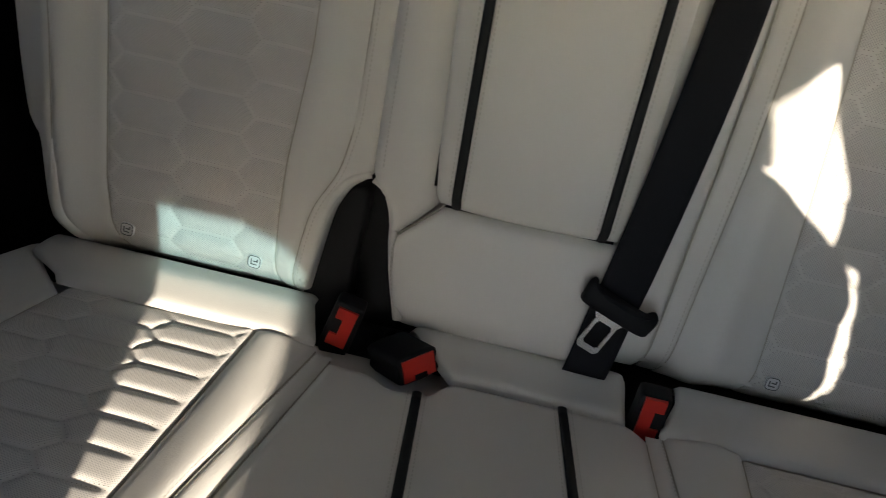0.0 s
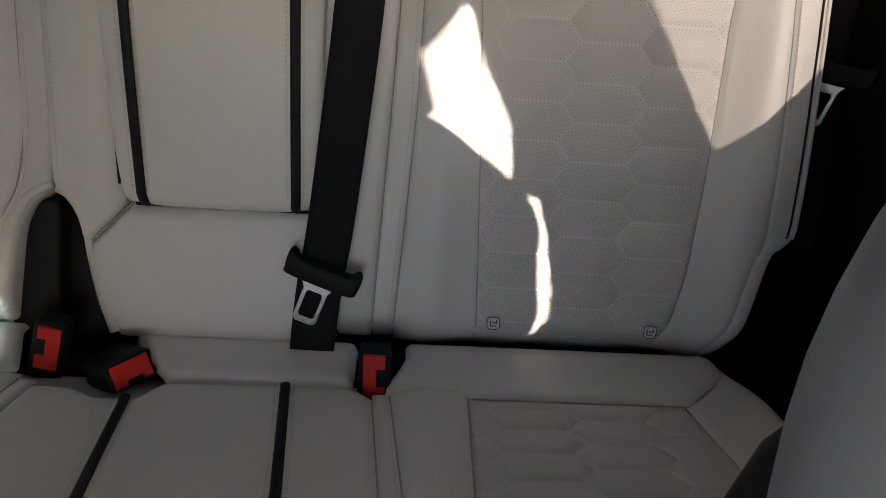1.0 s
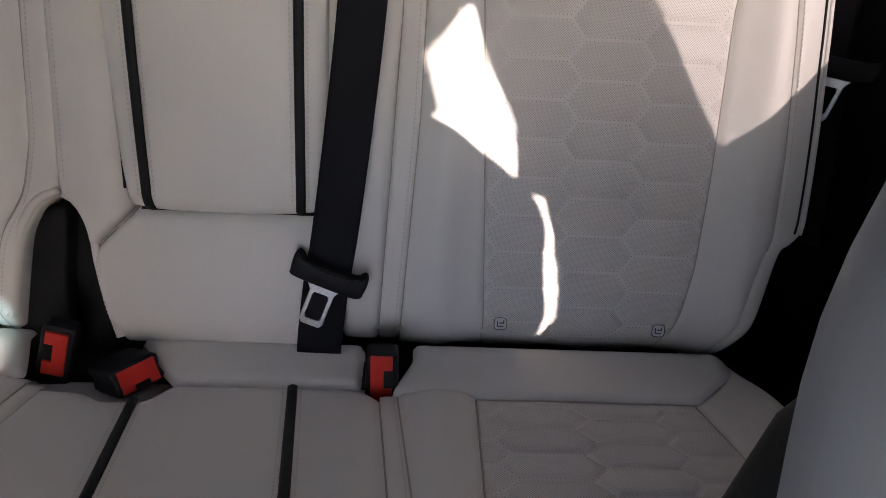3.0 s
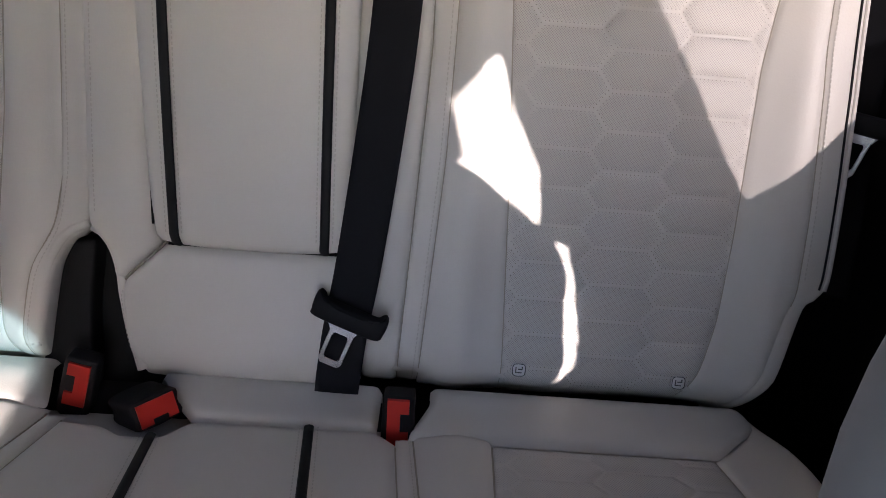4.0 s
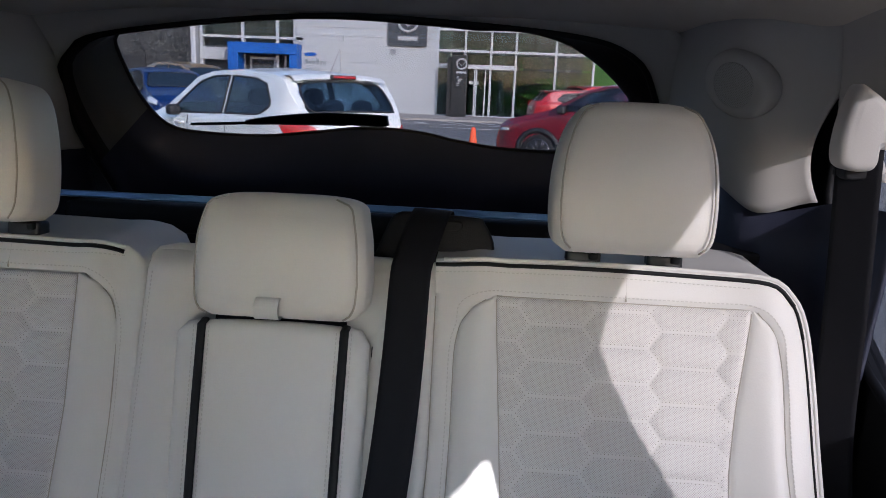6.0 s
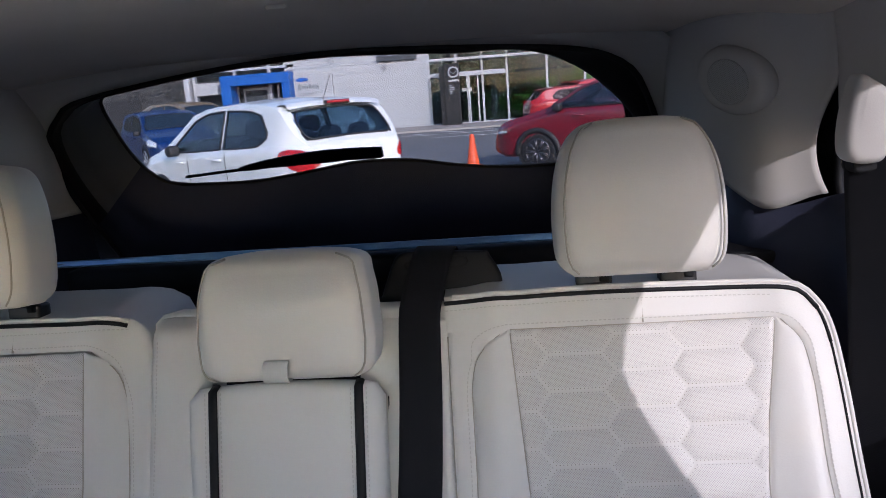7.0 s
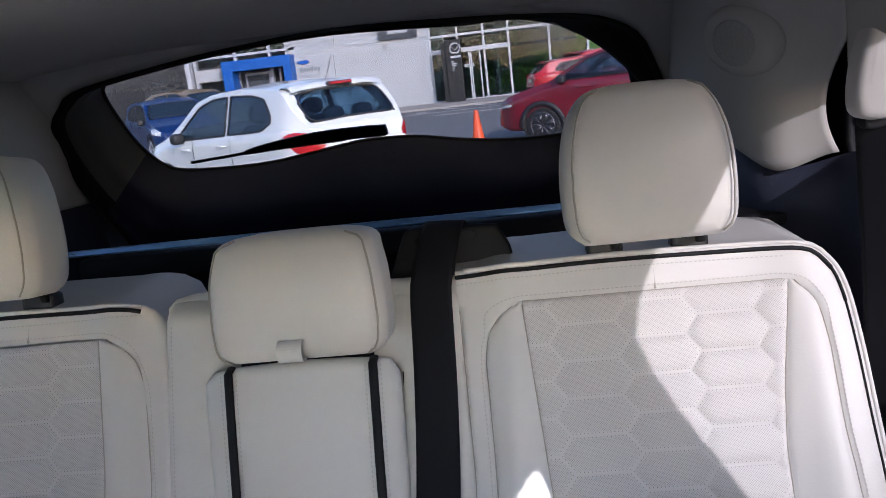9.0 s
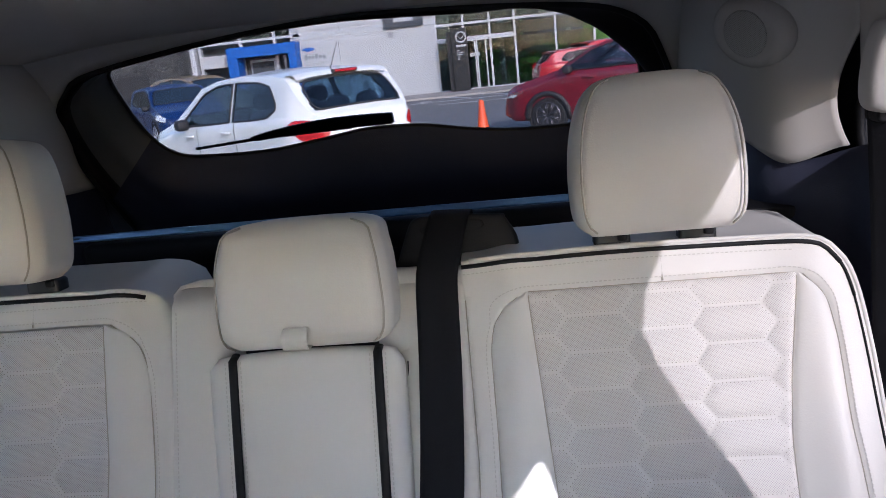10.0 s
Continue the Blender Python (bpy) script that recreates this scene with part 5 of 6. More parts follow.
def make_front_seat(name, outline, rest, label, lean=0.39, y0=-0.65, thick=0.03, shell=True, back=-0.045):
    m = frame_of((0, y0 - lean * 1.15, 0), (1, 0, 0), (0, lean, 1))
    t = thing(name, label, "car seat", m, "front seats")
    k = math.hypot(lean, 1)
    body = part("backrest", pillow([(x, z * k) for x, z in outline], back, thick, 0.034, 0.01, n=120, rb=0.035, steps=7), SEATSHADE, t, "cream leather seat back with the shade in its grey colour")
    P = smooth_path([(x, z * k, 0) for x, z in outline], 120, True)
    # shell over the lower part of the rear, wrapping round the side; black stands in for shade
    xs = sorted(x for x, z in outline if 0.9 < z < 1.0)
    b = xs[-1] + 0.002
    if shell:
        part("shaded_rear_shell", pillow([(0.27, 0.70 * k), (b - 0.03, 0.70 * k), (b - 0.012, 0.80 * k), (b - 0.010, 1.04 * k), (b - 0.05, 1.11 * k), (0.48, 1.15 * k), (0.36, 1.180 * k), (0.312, 1.182 * k), (0.292, 1.176 * k), (0.284, 1.165 * k), (0.277, 1.149 * k), (0.270, 1.132 * k), (0.263, 1.115 * k), (0.250, 1.04 * k), (0.248, 0.90 * k)], -0.078, -0.046, 0.006, n=80, rb=0.012), BLACK, t, "rear shell, black in place of the shade on the seat's side")
    S = inset_loop([Vector((p.x, p.y)) for p in P], 0.045)
    part("seam", tube([(p.x, p.y, back - 0.0005) for p in S], 0.0016, 5, True), SEAM, t)
    # double stitched seam over the shoulder, on the side that faces the cabin
    top = max(z for _, z in outline)
    for d in (-0.004, 0.0, 0.004):
        line = [(0.335 + d + 0.010 * f, (top - 0.012 - 0.13 * f) * k, thick + 0.002 + 0.004 * math.sin(math.pi * min(1, f * 1.4)) - 0.020 * max(0, 0.12 - f) / 0.12) for f in np.linspace(0, 1, 24)]
        if shell:
            (seam(line, t, 0.0010) if d == 0 else stitches(line, t))
            crease_shade = [m.inverted() @ Vector((0.3062 + 0.0078 * f, -0.550 - 0.036 * f, 1.2558 - 0.0110 * f * f)) for f in np.linspace(0, 1, 12)]
    if shell:
        # thin black line sunk in the leather, standing in for the fold's shade
        part("crease_shade", tube(crease_shade, 0.0009, 6), BLACK, t)
    cx = sum(x for x, _ in rest) / len(rest)
    part("headrest", pillow([(x, z * k) for x, z in rest], 0.02, 0.13, 0.03, 0.008, n=60, rb=0.03), SEATSHADE, t, "cream leather headrest with the shade in its grey colour")
    for dx in (-0.05, 0.05):
        part("post", tube([(cx + dx, 1.26 * k, 0.05), (cx + dx, 1.40 * k, 0.07)], 0.006, 10), CHROME, t, "chrome post")
    part("cushion", box(0.48, 0.20, 0.50, 0.05, (sum(x for x, _ in outline) / len(outline), 0.72, 0.28), 3), SEATSHADE, t)


def make_door_armrest():
    """Pale armrest on the rear door; local x runs forwards, y up, z into the cabin."""
    t = thing("door_armrest", "pale grey leather armrest on the rear door with black joint", "armrest", frame_of((0.70, 0, 0), (0, -1, 0), (0, 0, 1)))
    part("lower_pad", pillow([(0.012, 0.905), (0.20, 0.80), (0.42, 0.79), (0.42, 1.012), (0.05, 1.005), (-0.042, 0.990), (-0.050, 0.975)], -0.045, 0.0, 0.010, 0.004, n=80), SEATSHADE, t)
    part("joint", pillow([(-0.044, 0.985), (0.42, 1.005), (0.42, 1.02), (-0.040, 1.000)], -0.04, -0.006, 0.002, n=40), BLACK, t, "black joint strip")
    part("upper_pad", pillow([(-0.048, 0.997), (0.42, 1.017), (0.42, 1.06), (0.02, 1.040), (-0.040, 1.028), (-0.056, 1.014)], -0.045, -0.001, 0.010, 0.003, n=80), SEATSHADE, t)


make_shell()
make_door_armrest()
make_tailgate()
make_trim()
make_front_seat("front_seat", [(0.285, 0.72), (0.276, 0.95), (0.272, 1.10), (0.271, 1.16), (0.2715, 1.19), (0.274, 1.206), (0.278, 1.221), (0.284, 1.235), (0.293, 1.249), (0.306, 1.262), (0.325, 1.273), (0.360, 1.282), (0.410, 1.281), (0.461, 1.2665), (0.526, 1.2335), (0.567, 1.2135), (0.593, 1.1975), (0.619, 1.1805), (0.649, 1.1565), (0.667, 1.1335), (0.673, 1.1035), (0.671, 0.963), (0.662, 0.72)],
                [(0.406, 1.2525), (0.541, 1.2325), (0.584, 1.2305), (0.583, 1.2525), (0.574, 1.2875), (0.561, 1.3275), (0.551, 1.3775), (0.556, 1.4425), (0.506, 1.4575), (0.446, 1.4475), (0.406, 1.3975)], "cream-grey leather front seat, reclined, beside the gangway", y0=-0.62, thick=0.006, back=-0.065)
make_front_seat("front_seat", [(-0.66, 0.72), (-0.70, 1.0), (-0.70, 1.16), (-0.66, 1.24), (-0.58, 1.28), (-0.40, 1.30), (-0.25, 1.29), (-0.15, 1.25), (-0.07, 1.185), (-0.038, 1.113), (-0.030, 1.05), (-0.030, 1.018), (-0.050, 0.995), (-0.100, 0.951), (-0.16, 0.88), (-0.20, 0.72)],
                [(-0.48, 1.325), (-0.30, 1.325), (-0.28, 1.40), (-0.31, 1.48), (-0.39, 1.495), (-0.47, 1.48), (-0.50, 1.40)], "cream-grey leather front seat on the other side of the gangway", y0=-0.73, thick=0.075, shell=False)
# ---- outside ----
ASPHALT = mat("asphalt", (0.15, 0.145, 0.14), 0.9, vary=0.2, scale=0.35, grain=60, bump=0.3)
PAVING = mat("paving", (0.33, 0.30, 0.26), 0.9, vary=0.12, scale=1.2, grain=40, bump=0.2)
WHITELINE = mat("road_paint", (0.70, 0.69, 0.66), 0.8, vary=0.15, scale=3, grain=40)
CLAD = mat("white_cladding", (0.37, 0.38, 0.375), 0.6, vary=0.05, scale=0.7, grain=30, bump=0.05)
GREYCLAD = mat("dark_cladding", (0.16, 0.17, 0.18), 0.5, vary=0.1, scale=0.6, grain=20, bump=0.05)
BLUE = mat("blue_cladding", (0.004, 0.085, 0.34), 0.45, vary=0.05, scale=1, grain=30, bump=0.03)
ALU = mat("aluminium_frame", (0.42, 0.43, 0.44), 0.45, 0.2, grain=40, bump=0.03)
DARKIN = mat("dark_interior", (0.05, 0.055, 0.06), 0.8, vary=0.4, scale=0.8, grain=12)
# pale floor and wall with the indoor dimness put into the colour
PALEIN = mat("dimmed_pale_interior", (0.10, 0.10, 0.10), 0.8, vary=0.4, scale=0.9, grain=12)
SHOPGLASS = glazing("shop_glass", (0.50, 0.57, 0.56), 0.09)
CARGLASS = glazing("car_glass", (0.32, 0.46, 0.56), 0.20)
GRASS = mat("grass", (0.07, 0.17, 0.020), 0.95, vary=0.35, scale=0.8, grain=20, bump=0.6)
LEAF = mat("leaves", (0.06, 0.09, 0.035), 0.8, vary=0.4, scale=1.5, grain=20)
WOODS = mat("far_twigs", (0.060, 0.060, 0.058), 0.9, vary=0.2, scale=0.3, grain=4, bump=0)
BARK = mat("bark", (0.10, 0.08, 0.06), 0.9, vary=0.3, scale=3, grain=30, bump=0.5)
CONE = mat("cone_orange", (0.80, 0.10, 0.025), 0.5, vary=0.08, scale=6, grain=60, bump=0.05)
TYRE = mat("tyre_rubber", (0.016, 0.016, 0.017), 0.85, grain=60, bump=0.3)
RIM = mat("alloy", (0.55, 0.56, 0.57), 0.3, 0.9, grain=40, bump=0.02)
DARKRIM = mat("dark_alloy", (0.10, 0.10, 0.11), 0.3, 0.8, grain=40, bump=0.02)
TOTEM = mat("totem_black", (0.007, 0.0065, 0.006), 0.45, grain=60, bump=0.02)
CLAD_PL = mat("car_black_plastic", (0.02, 0.02, 0.021), 0.6, grain=80, bump=0.2)
LAMP_R = mat("tail_lamp_red", (0.45, 0.012, 0.015), 0.12, vary=0.1, scale=20, grain=80, bump=0.0, coat=0.6)
LAMP_C = mat("headlamp_clear", (0.68, 0.70, 0.72), 0.1, 0.3, vary=0.2, scale=25, grain=80, bump=0.0, coat=0.6)
PLATE = mat("plate_white", (0.60, 0.58, 0.42), 0.5, bump=0)
SEATDARK = mat("dark_upholstery", (0.03, 0.035, 0.045), 0.8, vary=0.2, grain=60)
BRICK = mat("far_brick", (0.30, 0.10, 0.06), 0.9, vary=0.2, scale=0.6, grain=10)


def paint(name, color):
    return mat(name, color, 0.32, vary=0.03, scale=1.0, grain=40, bump=0.0, coat=0.8)


def make_ground():
    def g(i, j):
        x, y = -300 + 600 * (i / 40), -120 + 520 * (j / 40)
        return x, y, 0.0
    tagged(part("ground", sheet(g, 40, 40), ASPHALT, None, "grey asphalt car park reaching to the horizon"), kind="structure", category="ground")
    kerb = tagged(part("pavement", box(34, 7.0, 0.10, 0.02, (-1.5, 30.6, 0.02)), PAVING, None, "pale paved strip in front of the showroom", smooth=False), kind="structure", category="pavement")
    # painted bay lines
    for x, y, w, h, a in ((-1.2, 25.0, 7.0, 0.10, 2), (-1.9, 26.3, 0.10, 1.8, 35), (-0.6, 26.3, 0.10, 1.8, 35), (0.4, 26.2, 0.10, 1.8, 35), (-0.9, 23.2, 3.0, 0.10, -3), (-3.0, 25.6, 0.35, 0.35, 0)):
        l = tagged(part("road_line", box(w, h, 0.004), WHITELINE, None, "worn white painted line on the asphalt", smooth=False), kind="structure", category="road line")
        l.matrix_world = Matrix.Translation((x + 0.6, y, 0.004)) @ Matrix.Rotation(radians(a), 4, "Z")


def make_building():
    Y0 = 30.5
    b = thing("showroom", "white clad car showroom with glazed front and blue entrance portal", "building", Matrix.Translation((0.82, Y0, 0)))

    def bx(name, x0, x1, z0, z1, y0, y1, material, parent, bevel=0.0, label=""):
        return part(name, box(x1 - x0, y1 - y0, z1 - z0, bevel, ((x0 + x1) / 2, (y0 + y1) / 2, (z0 + z1) / 2)), material, parent, label, smooth=False)
    # main volume behind, in pieces
    bx("wall", -9.0, -2.98, 0.0, 6.0, 0.06, 8, CLAD, b)
    rows = [0.0] + [0.34 * k for k in range(1, 18)]
    for k in range(len(rows) - 1):
        bx("panel", -8.86, -3.05, rows[k] + 0.004, rows[k + 1] - 0.004, 0.0, 0.07, CLAD, b, 0.004)
    bx("panel", -8.86, -3.05, 5.80, 6.2, -0.05, 0.1, GREYCLAD, b)
    # dark sign panel with a pale winged ring high on the cladding
    sg = bx("wall_sign", -5.05, -3.48, 2.78, 4.15, -0.14, -0.02, DARKIN, b, 0.01, "dark square sign panel with pale ring")
    ring = [(-4.26 + 0.37 * math.cos(q), -0.16, 3.66 + 0.33 * math.sin(q)) for q in (2 * math.pi * i / 32 for i in range(32))]
    part("sign_ring", tube(ring, 0.055, 8, True, up=(0, 1, 0)), CLAD, sg)
    part("sign_wing", tube([(-4.50, -0.16, 3.75), (-4.26, -0.16, 3.52), (-4.02, -0.16, 3.75)], 0.04, 6), CLAD, sg)
    bx("name_bar", -4.66, -3.86, 2.98, 3.14, -0.16, -0.14, CLAD, sg)
    bx("vent", -4.95, -4.75, 2.42, 2.62, -0.03, 0.0, GREYCLAD, b)
    # upper storey and roof edge
    bx("roof", -22, 8.2, 6.2, 6.6, -0.4, 12, GREYCLAD, b)
    # shop front right of the wall: frames and panes
    posts = [-3.03, -1.91, -0.86, 0.14, 1.75, 3.27]
    zb, zt = 0.02, 2.62
    for i, x in enumerate(posts):
        bx("mullion", x - 0.045, x + 0.045, zb, 6.2, -0.02, 0.16, ALU, b, 0.008)
    for z, x1 in ((0.06, 3.27), (2.02, 0.14), (2.66, 3.27), (3.48, 3.27), (4.3, 3.27)):
        bx("transom", -3.0, x1, z - 0.05, z + 0.05, -0.01, 0.13, ALU, b, 0.006)
    lamp = bx("wall_lamp", -7.06, -6.90, 2.86, 3.06, -0.10, 0.0, CLAD, b, 0.02, "small white wall lamp")
    bx("shade", -7.08, -6.88, 3.06, 3.10, -0.14, 0.0, CLAD, lamp, 0.01)
    bx("door_header", -2.98, 0.08, 1.96, 2.14, -0.05, 0.1, ALU, b, 0.01, "white door header")
    for i in range(len(posts) - 1):
        for z0, z1 in ((0.1, 1.97), (2.07, 2.54), (2.62, 3.44), (3.52, 6.1)):
            bx("window", posts[i] + 0.045, posts[i + 1] - 0.045, z0, z1, 0.06, 0.075, SHOPGLASS, b)
    # door leaves
    for x in (-1.88, -1.45):
        for a, c in ((x, x + 0.06), (x + 0.36, x + 0.42)):
            bx("door_stile", a, c, 0.1, 1.95, -0.03, 0.05, ALU, b, 0.006)
    for x, z in ((-1.62, 1.42), (-1.40, 1.42)):
        bx("door_sign", x - 0.09, x + 0.09, z - 0.07, z + 0.07, -0.04, -0.03, CLAD, b)
    # interior: floor, back wall, pale column, furniture; indoor dimness is put into the colours
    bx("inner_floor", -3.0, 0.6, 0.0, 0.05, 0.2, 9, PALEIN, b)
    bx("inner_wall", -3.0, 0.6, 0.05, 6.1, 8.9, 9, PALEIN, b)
    # upright dark sheet, added to make the panes before it look dark
    bx("dark_backing", 0.6, 3.27, 1.75, 6.1, 4.0, 4.2, DARKIN, b)
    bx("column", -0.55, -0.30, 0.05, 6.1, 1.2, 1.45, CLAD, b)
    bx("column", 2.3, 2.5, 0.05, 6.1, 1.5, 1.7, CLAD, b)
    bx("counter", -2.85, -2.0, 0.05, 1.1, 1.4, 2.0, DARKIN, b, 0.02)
    bx("poster", -2.7, -2.35, 0.7, 1.5, 0.6, 0.63, CLAD, b)
    # blue entrance portal and the sign wall beside it
    bx("portal", -11.47, -8.62, 2.24, 2.66, -0.8, 0.2, BLUE, b, 0.02, "blue portal head")
    bx("portal", -11.47, -11.05, 0.0, 2.24, -0.8, 0.2, BLUE, b, 0.02, "blue portal leg")
    bx("portal", -8.95, -8.62, 0.0, 2.24, -0.8, 0.2, BLUE, b, 0.02, "blue portal leg")
    bx("portal_back", -11.05, -8.95, 0.0, 2.24, 0.3, 0.5, DARKIN, b)
    bx("door_frame", -10.85, -9.75, 0.0, 2.12, 0.15, 0.25, ALU, b)
    bx("door_glass", -10.75, -9.85, 0.1, 2.02, 0.10, 0.14, DARKIN, b)
    bx("door_stile", -9.40, -9.30, 0.0, 2.2, 0.1, 0.2, ALU, b)
    bx("sign_wall", -8.62, -7.0, 1.3, 2.50, -0.10, 0.0, CLAD, b, 0.01, "white sign board with grey marks")
    oval = [(0.26 * math.cos(q), 0.075 * math.sin(q)) for q in (2 * math.pi * i / 24 for i in range(24))]
    part("sign_oval", turn_bm(pillow(oval, 0, 0.03, 0.01, n=24, steps=2), Matrix.Translation((-8.25, -0.12, 2.30)) @ Matrix.Rotation(radians(90), 4, "X")), BLUE, b, "blue oval badge")
    for k in range(6):
        bx("sign_bar", -8.45 + 0.15 * k, -8.45 + 0.15 * k + 0.09, 1.93 if k % 5 else 1.90, 2.04 if k % 3 else 2.10, -0.13, -0.10, GREYCLAD, b)
    bx("sign_bar", -8.45, -7.7, 1.72, 1.735, -0.13, -0.10, GREYCLAD, b)
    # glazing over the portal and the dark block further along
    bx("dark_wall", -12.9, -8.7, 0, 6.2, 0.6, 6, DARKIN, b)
    for z in (2.9, 4.6):
        bx("transom", -12.9, -8.6, z - 0.05, z + 0.05, 0.0, 0.2, ALU, b)
    for x in (-12.85, -11.1, -9.65):
        bx("mullion", x - 0.06, x + 0.06, 0, 6.2, -0.02, 0.2, ALU, b)
    for x0, x1 in ((-12.8, -11.16), (-11.04, -9.71), (-9.59, -8.66)):
        bx("window", x0, x1, 2.95, 4.55, 0.08, 0.10, SHOPGLASS, b)
    bx("parapet", -12.9, -11.5, 1.95, 2.45, -0.05, 0.3, CLAD, b, 0.02)
    bx("corner_post", -13.2, -12.98, 0, 6.2, -0.3, 0.2, ALU, b, 0.05, "round steel corner post")
    # totem beside the door
    t = thing("totem_sign", "dark totem with round emblem beside the showroom door", "sign", Matrix.Translation((-1.25, 29.6, 0)))
    part("pylon", box(0.62, 0.30, 2.45, 0.02, (0, 0, 1.23)), TOTEM, t, smooth=False)
    part("side_face", box(0.18, 0.26, 2.35, 0.02, (-0.40, 0.05, 1.2)), TOTEM, t, smooth=False)
    ring = [(0.19 * math.cos(q), 0, 2.12 + 0.19 * math.sin(q)) for q in (2 * math.pi * i / 28 for i in range(28))]
    part("emblem_ring", turn_bm(tube(ring, 0.035, 8, True), Matrix.Translation((0.08, -0.18, 0))), CLAD, t, "pale round emblem")
    part("emblem_wing", turn_bm(tube([(-0.12, 0, 2.17), (0, 0, 2.05), (0.12, 0, 2.17)], 0.02, 6), Matrix.Translation((0.08, -0.18, 0))), CLAD, t)
    part("name_bar", box(0.40, 0.02, 0.08, 0.0, (0.08, -0.165, 1.80)), CLAD, t, smooth=False)
    for k, (w, z) in enumerate(((0.10, 1.62), (0.22, 1.54), (0.20, 1.47), (0.12, 1.38), (0.10, 1.30))):
        part("text_bar", box(w, 0.02, 0.035, 0.0, (-0.10 + w / 2, -0.165, z)), CLAD, t, smooth=False)


def wheel(parent, x, y, r, w, material, spokes, out):
    """out: +1 or -1, the side that faces outwards along y."""
    m = Matrix.Translation((x, y, r)) @ Matrix.Rotation(radians(-90 * out), 4, "X")
    circ = lambda q, k=32: [(q * math.cos(2 * math.pi * i / k), q * math.sin(2 * math.pi * i / k)) for i in range(k)]
    bm = pillow(circ(r), -w / 2, w / 2, 0.035, n=32, steps=3)
    wh = part("wheel", turn_bm(bm, m), TYRE, parent, "black tyre on a spoked rim")
    part("rim_well", turn_bm(pillow(circ(r * 0.70), w / 2 - 0.05, w / 2 + 0.004, 0.003, n=32, steps=2), m), CLAD_PL, wh)
    ring = [(r * 0.68 * math.cos(2 * math.pi * i / 32), r * 0.68 * math.sin(2 * math.pi * i / 32), w / 2 + 0.004) for i in range(32)]
    part("rim", turn_bm(tube(ring, 0.014, 6, True), m), material, wh)
    for k in range(spokes):
        a = 2 * math.pi * k / spokes
        for d in (-0.09, 0.09):
            part("spoke", turn_bm(tube([(0.03 * math.cos(a), 0.03 * math.sin(a), w / 2 + 0.010), (r * 0.68 * math.cos(a + d), r * 0.68 * math.sin(a + d), w / 2 + 0.006)], 0.013, 5), m), material, wh)
    part("hub", turn_bm(pillow(circ(0.045, 16), w / 2, w / 2 + 0.016, 0.005, n=16, steps=2), m), material, wh)


def make_car(name, label, m, L, W, top, belt, body, side_glass, rear_glass, screen, wheels, r, rim_mat, spokes, arches=None, tail=True, handles=True, lamps=None, mirror=None, glass=None, fine=False):
    glass = glass or CARGLASS
    """A car with its tail at x = 0 and its nose at x = L; y across, z up. top: roofline knots (x, z); belt: shoulder line knots."""
    t = thing(name, label, "car", m)
    zt = lambda x: soft(top, x, 0.03)
    zb = lambda x: min(lerp(belt, x), zt(x) - 0.02)

    def plan(x):         # half width in plan: rounded nose and tail
        e = min(x, L - x)
        return W * (1 - 0.34 * max(0, 1 - e / 0.55) ** 2.4)

    def half(x, z):
        b, tp = zb(x), zt(x)
        p = plan(x)
        if z <= b:
            return p * (1 - 0.055 * ((b - z) / 0.7) ** 2 - 0.02 * max(0, (z - b + 0.12) / 0.12) ** 2)
        f = (z - b) / max(tp - b, 0.02)
        return p * (0.98 - 0.20 * min(1.0, max(tp - b, 0) / 0.55) * f - 0.02)

    def skin(x, g):
        """g 0..1: sill to shoulder; 1..2: shoulder to roof edge; 2..3: roof edge to the middle."""
        b, tp = zb(x), zt(x)
        z0 = 0.24 + 0.10 * max(0, 1 - min(x, L - x) / 0.3)
        z0 = min(z0, b - 0.02)
        if g <= 1:
            z = z0 + (b - z0) * g
            return half(x, z), z
        edge = tp - 0.045 * min(1, (tp - b) / 0.3)
        if g <= 2:
            z = b + (edge - b) * (g - 1)
            return half(x, z), z
        y0 = half(x, edge)
        f = g - 2
        return y0 * (1 - f), edge + (tp - edge) * math.sin(f * math.pi / 2) ** 0.8
    NX = 300 if fine else 170
    xs = [L * (0.25 * (1 - math.cos(math.pi * i / NX)) + 0.5 * i / NX) for i in range(NX + 1)]
    gs = [0, 0.15, 0.35, 0.55, 0.75, 0.9] + [1 + (0.0198 * k if fine else 0.045 * k) for k in range(51 if fine else 23)] + [2.02, 2.06, 2.1, 2.14, 2.18, 2.22, 2.26, 2.3, 2.45, 2.6, 2.75, 2.9, 3.0]
    prof = gs + [6 - g for g in gs[-2::-1]]

    def at(i, j):
        g = prof[j]
        y, z = skin(xs[i], g if g <= 3 else 6 - g)
        return xs[i], (-y if g <= 3 else y), z
    def in_side(x, z):
        for pts in side_glass:
            if pts[0][0] < x < pts[-1][0] and lerp([(p[0], p[1]) for p in pts], x) < z < lerp([(p[0], p[2]) for p in pts], x):
                return True
        return False

    def in_top(x, g):
        for x0, x1, f0, f1 in (rear_glass, screen):
            if x0 < x < x1 and (3 - g if g <= 3 else g - 3) < f0 + (f1 - f0) * (x - x0) / (x1 - x0):
                return True
        return False
    me = sheet(at, NX, len(prof) - 1)
    bm = bmesh.new()
    bm.from_mesh(me)
    bm.verts.ensure_lookup_table()
    w = NX + 1
    hole = set()
    for v in bm.verts:
        i, j = v.index % w, v.index // w
        g = prof[j]
        low = g if g <= 3 else 6 - g
        if (1 <= low <= 2.02 and in_side(xs[i], v.co.z)) or (low > 2.0 and in_top(xs[i], g)):
            hole.add(v)
    bm.edges.ensure_lookup_table()
    ends = [e for e in bm.edges if e.is_boundary]
    bmesh.ops.holes_fill(bm, edges=ends, sides=0)
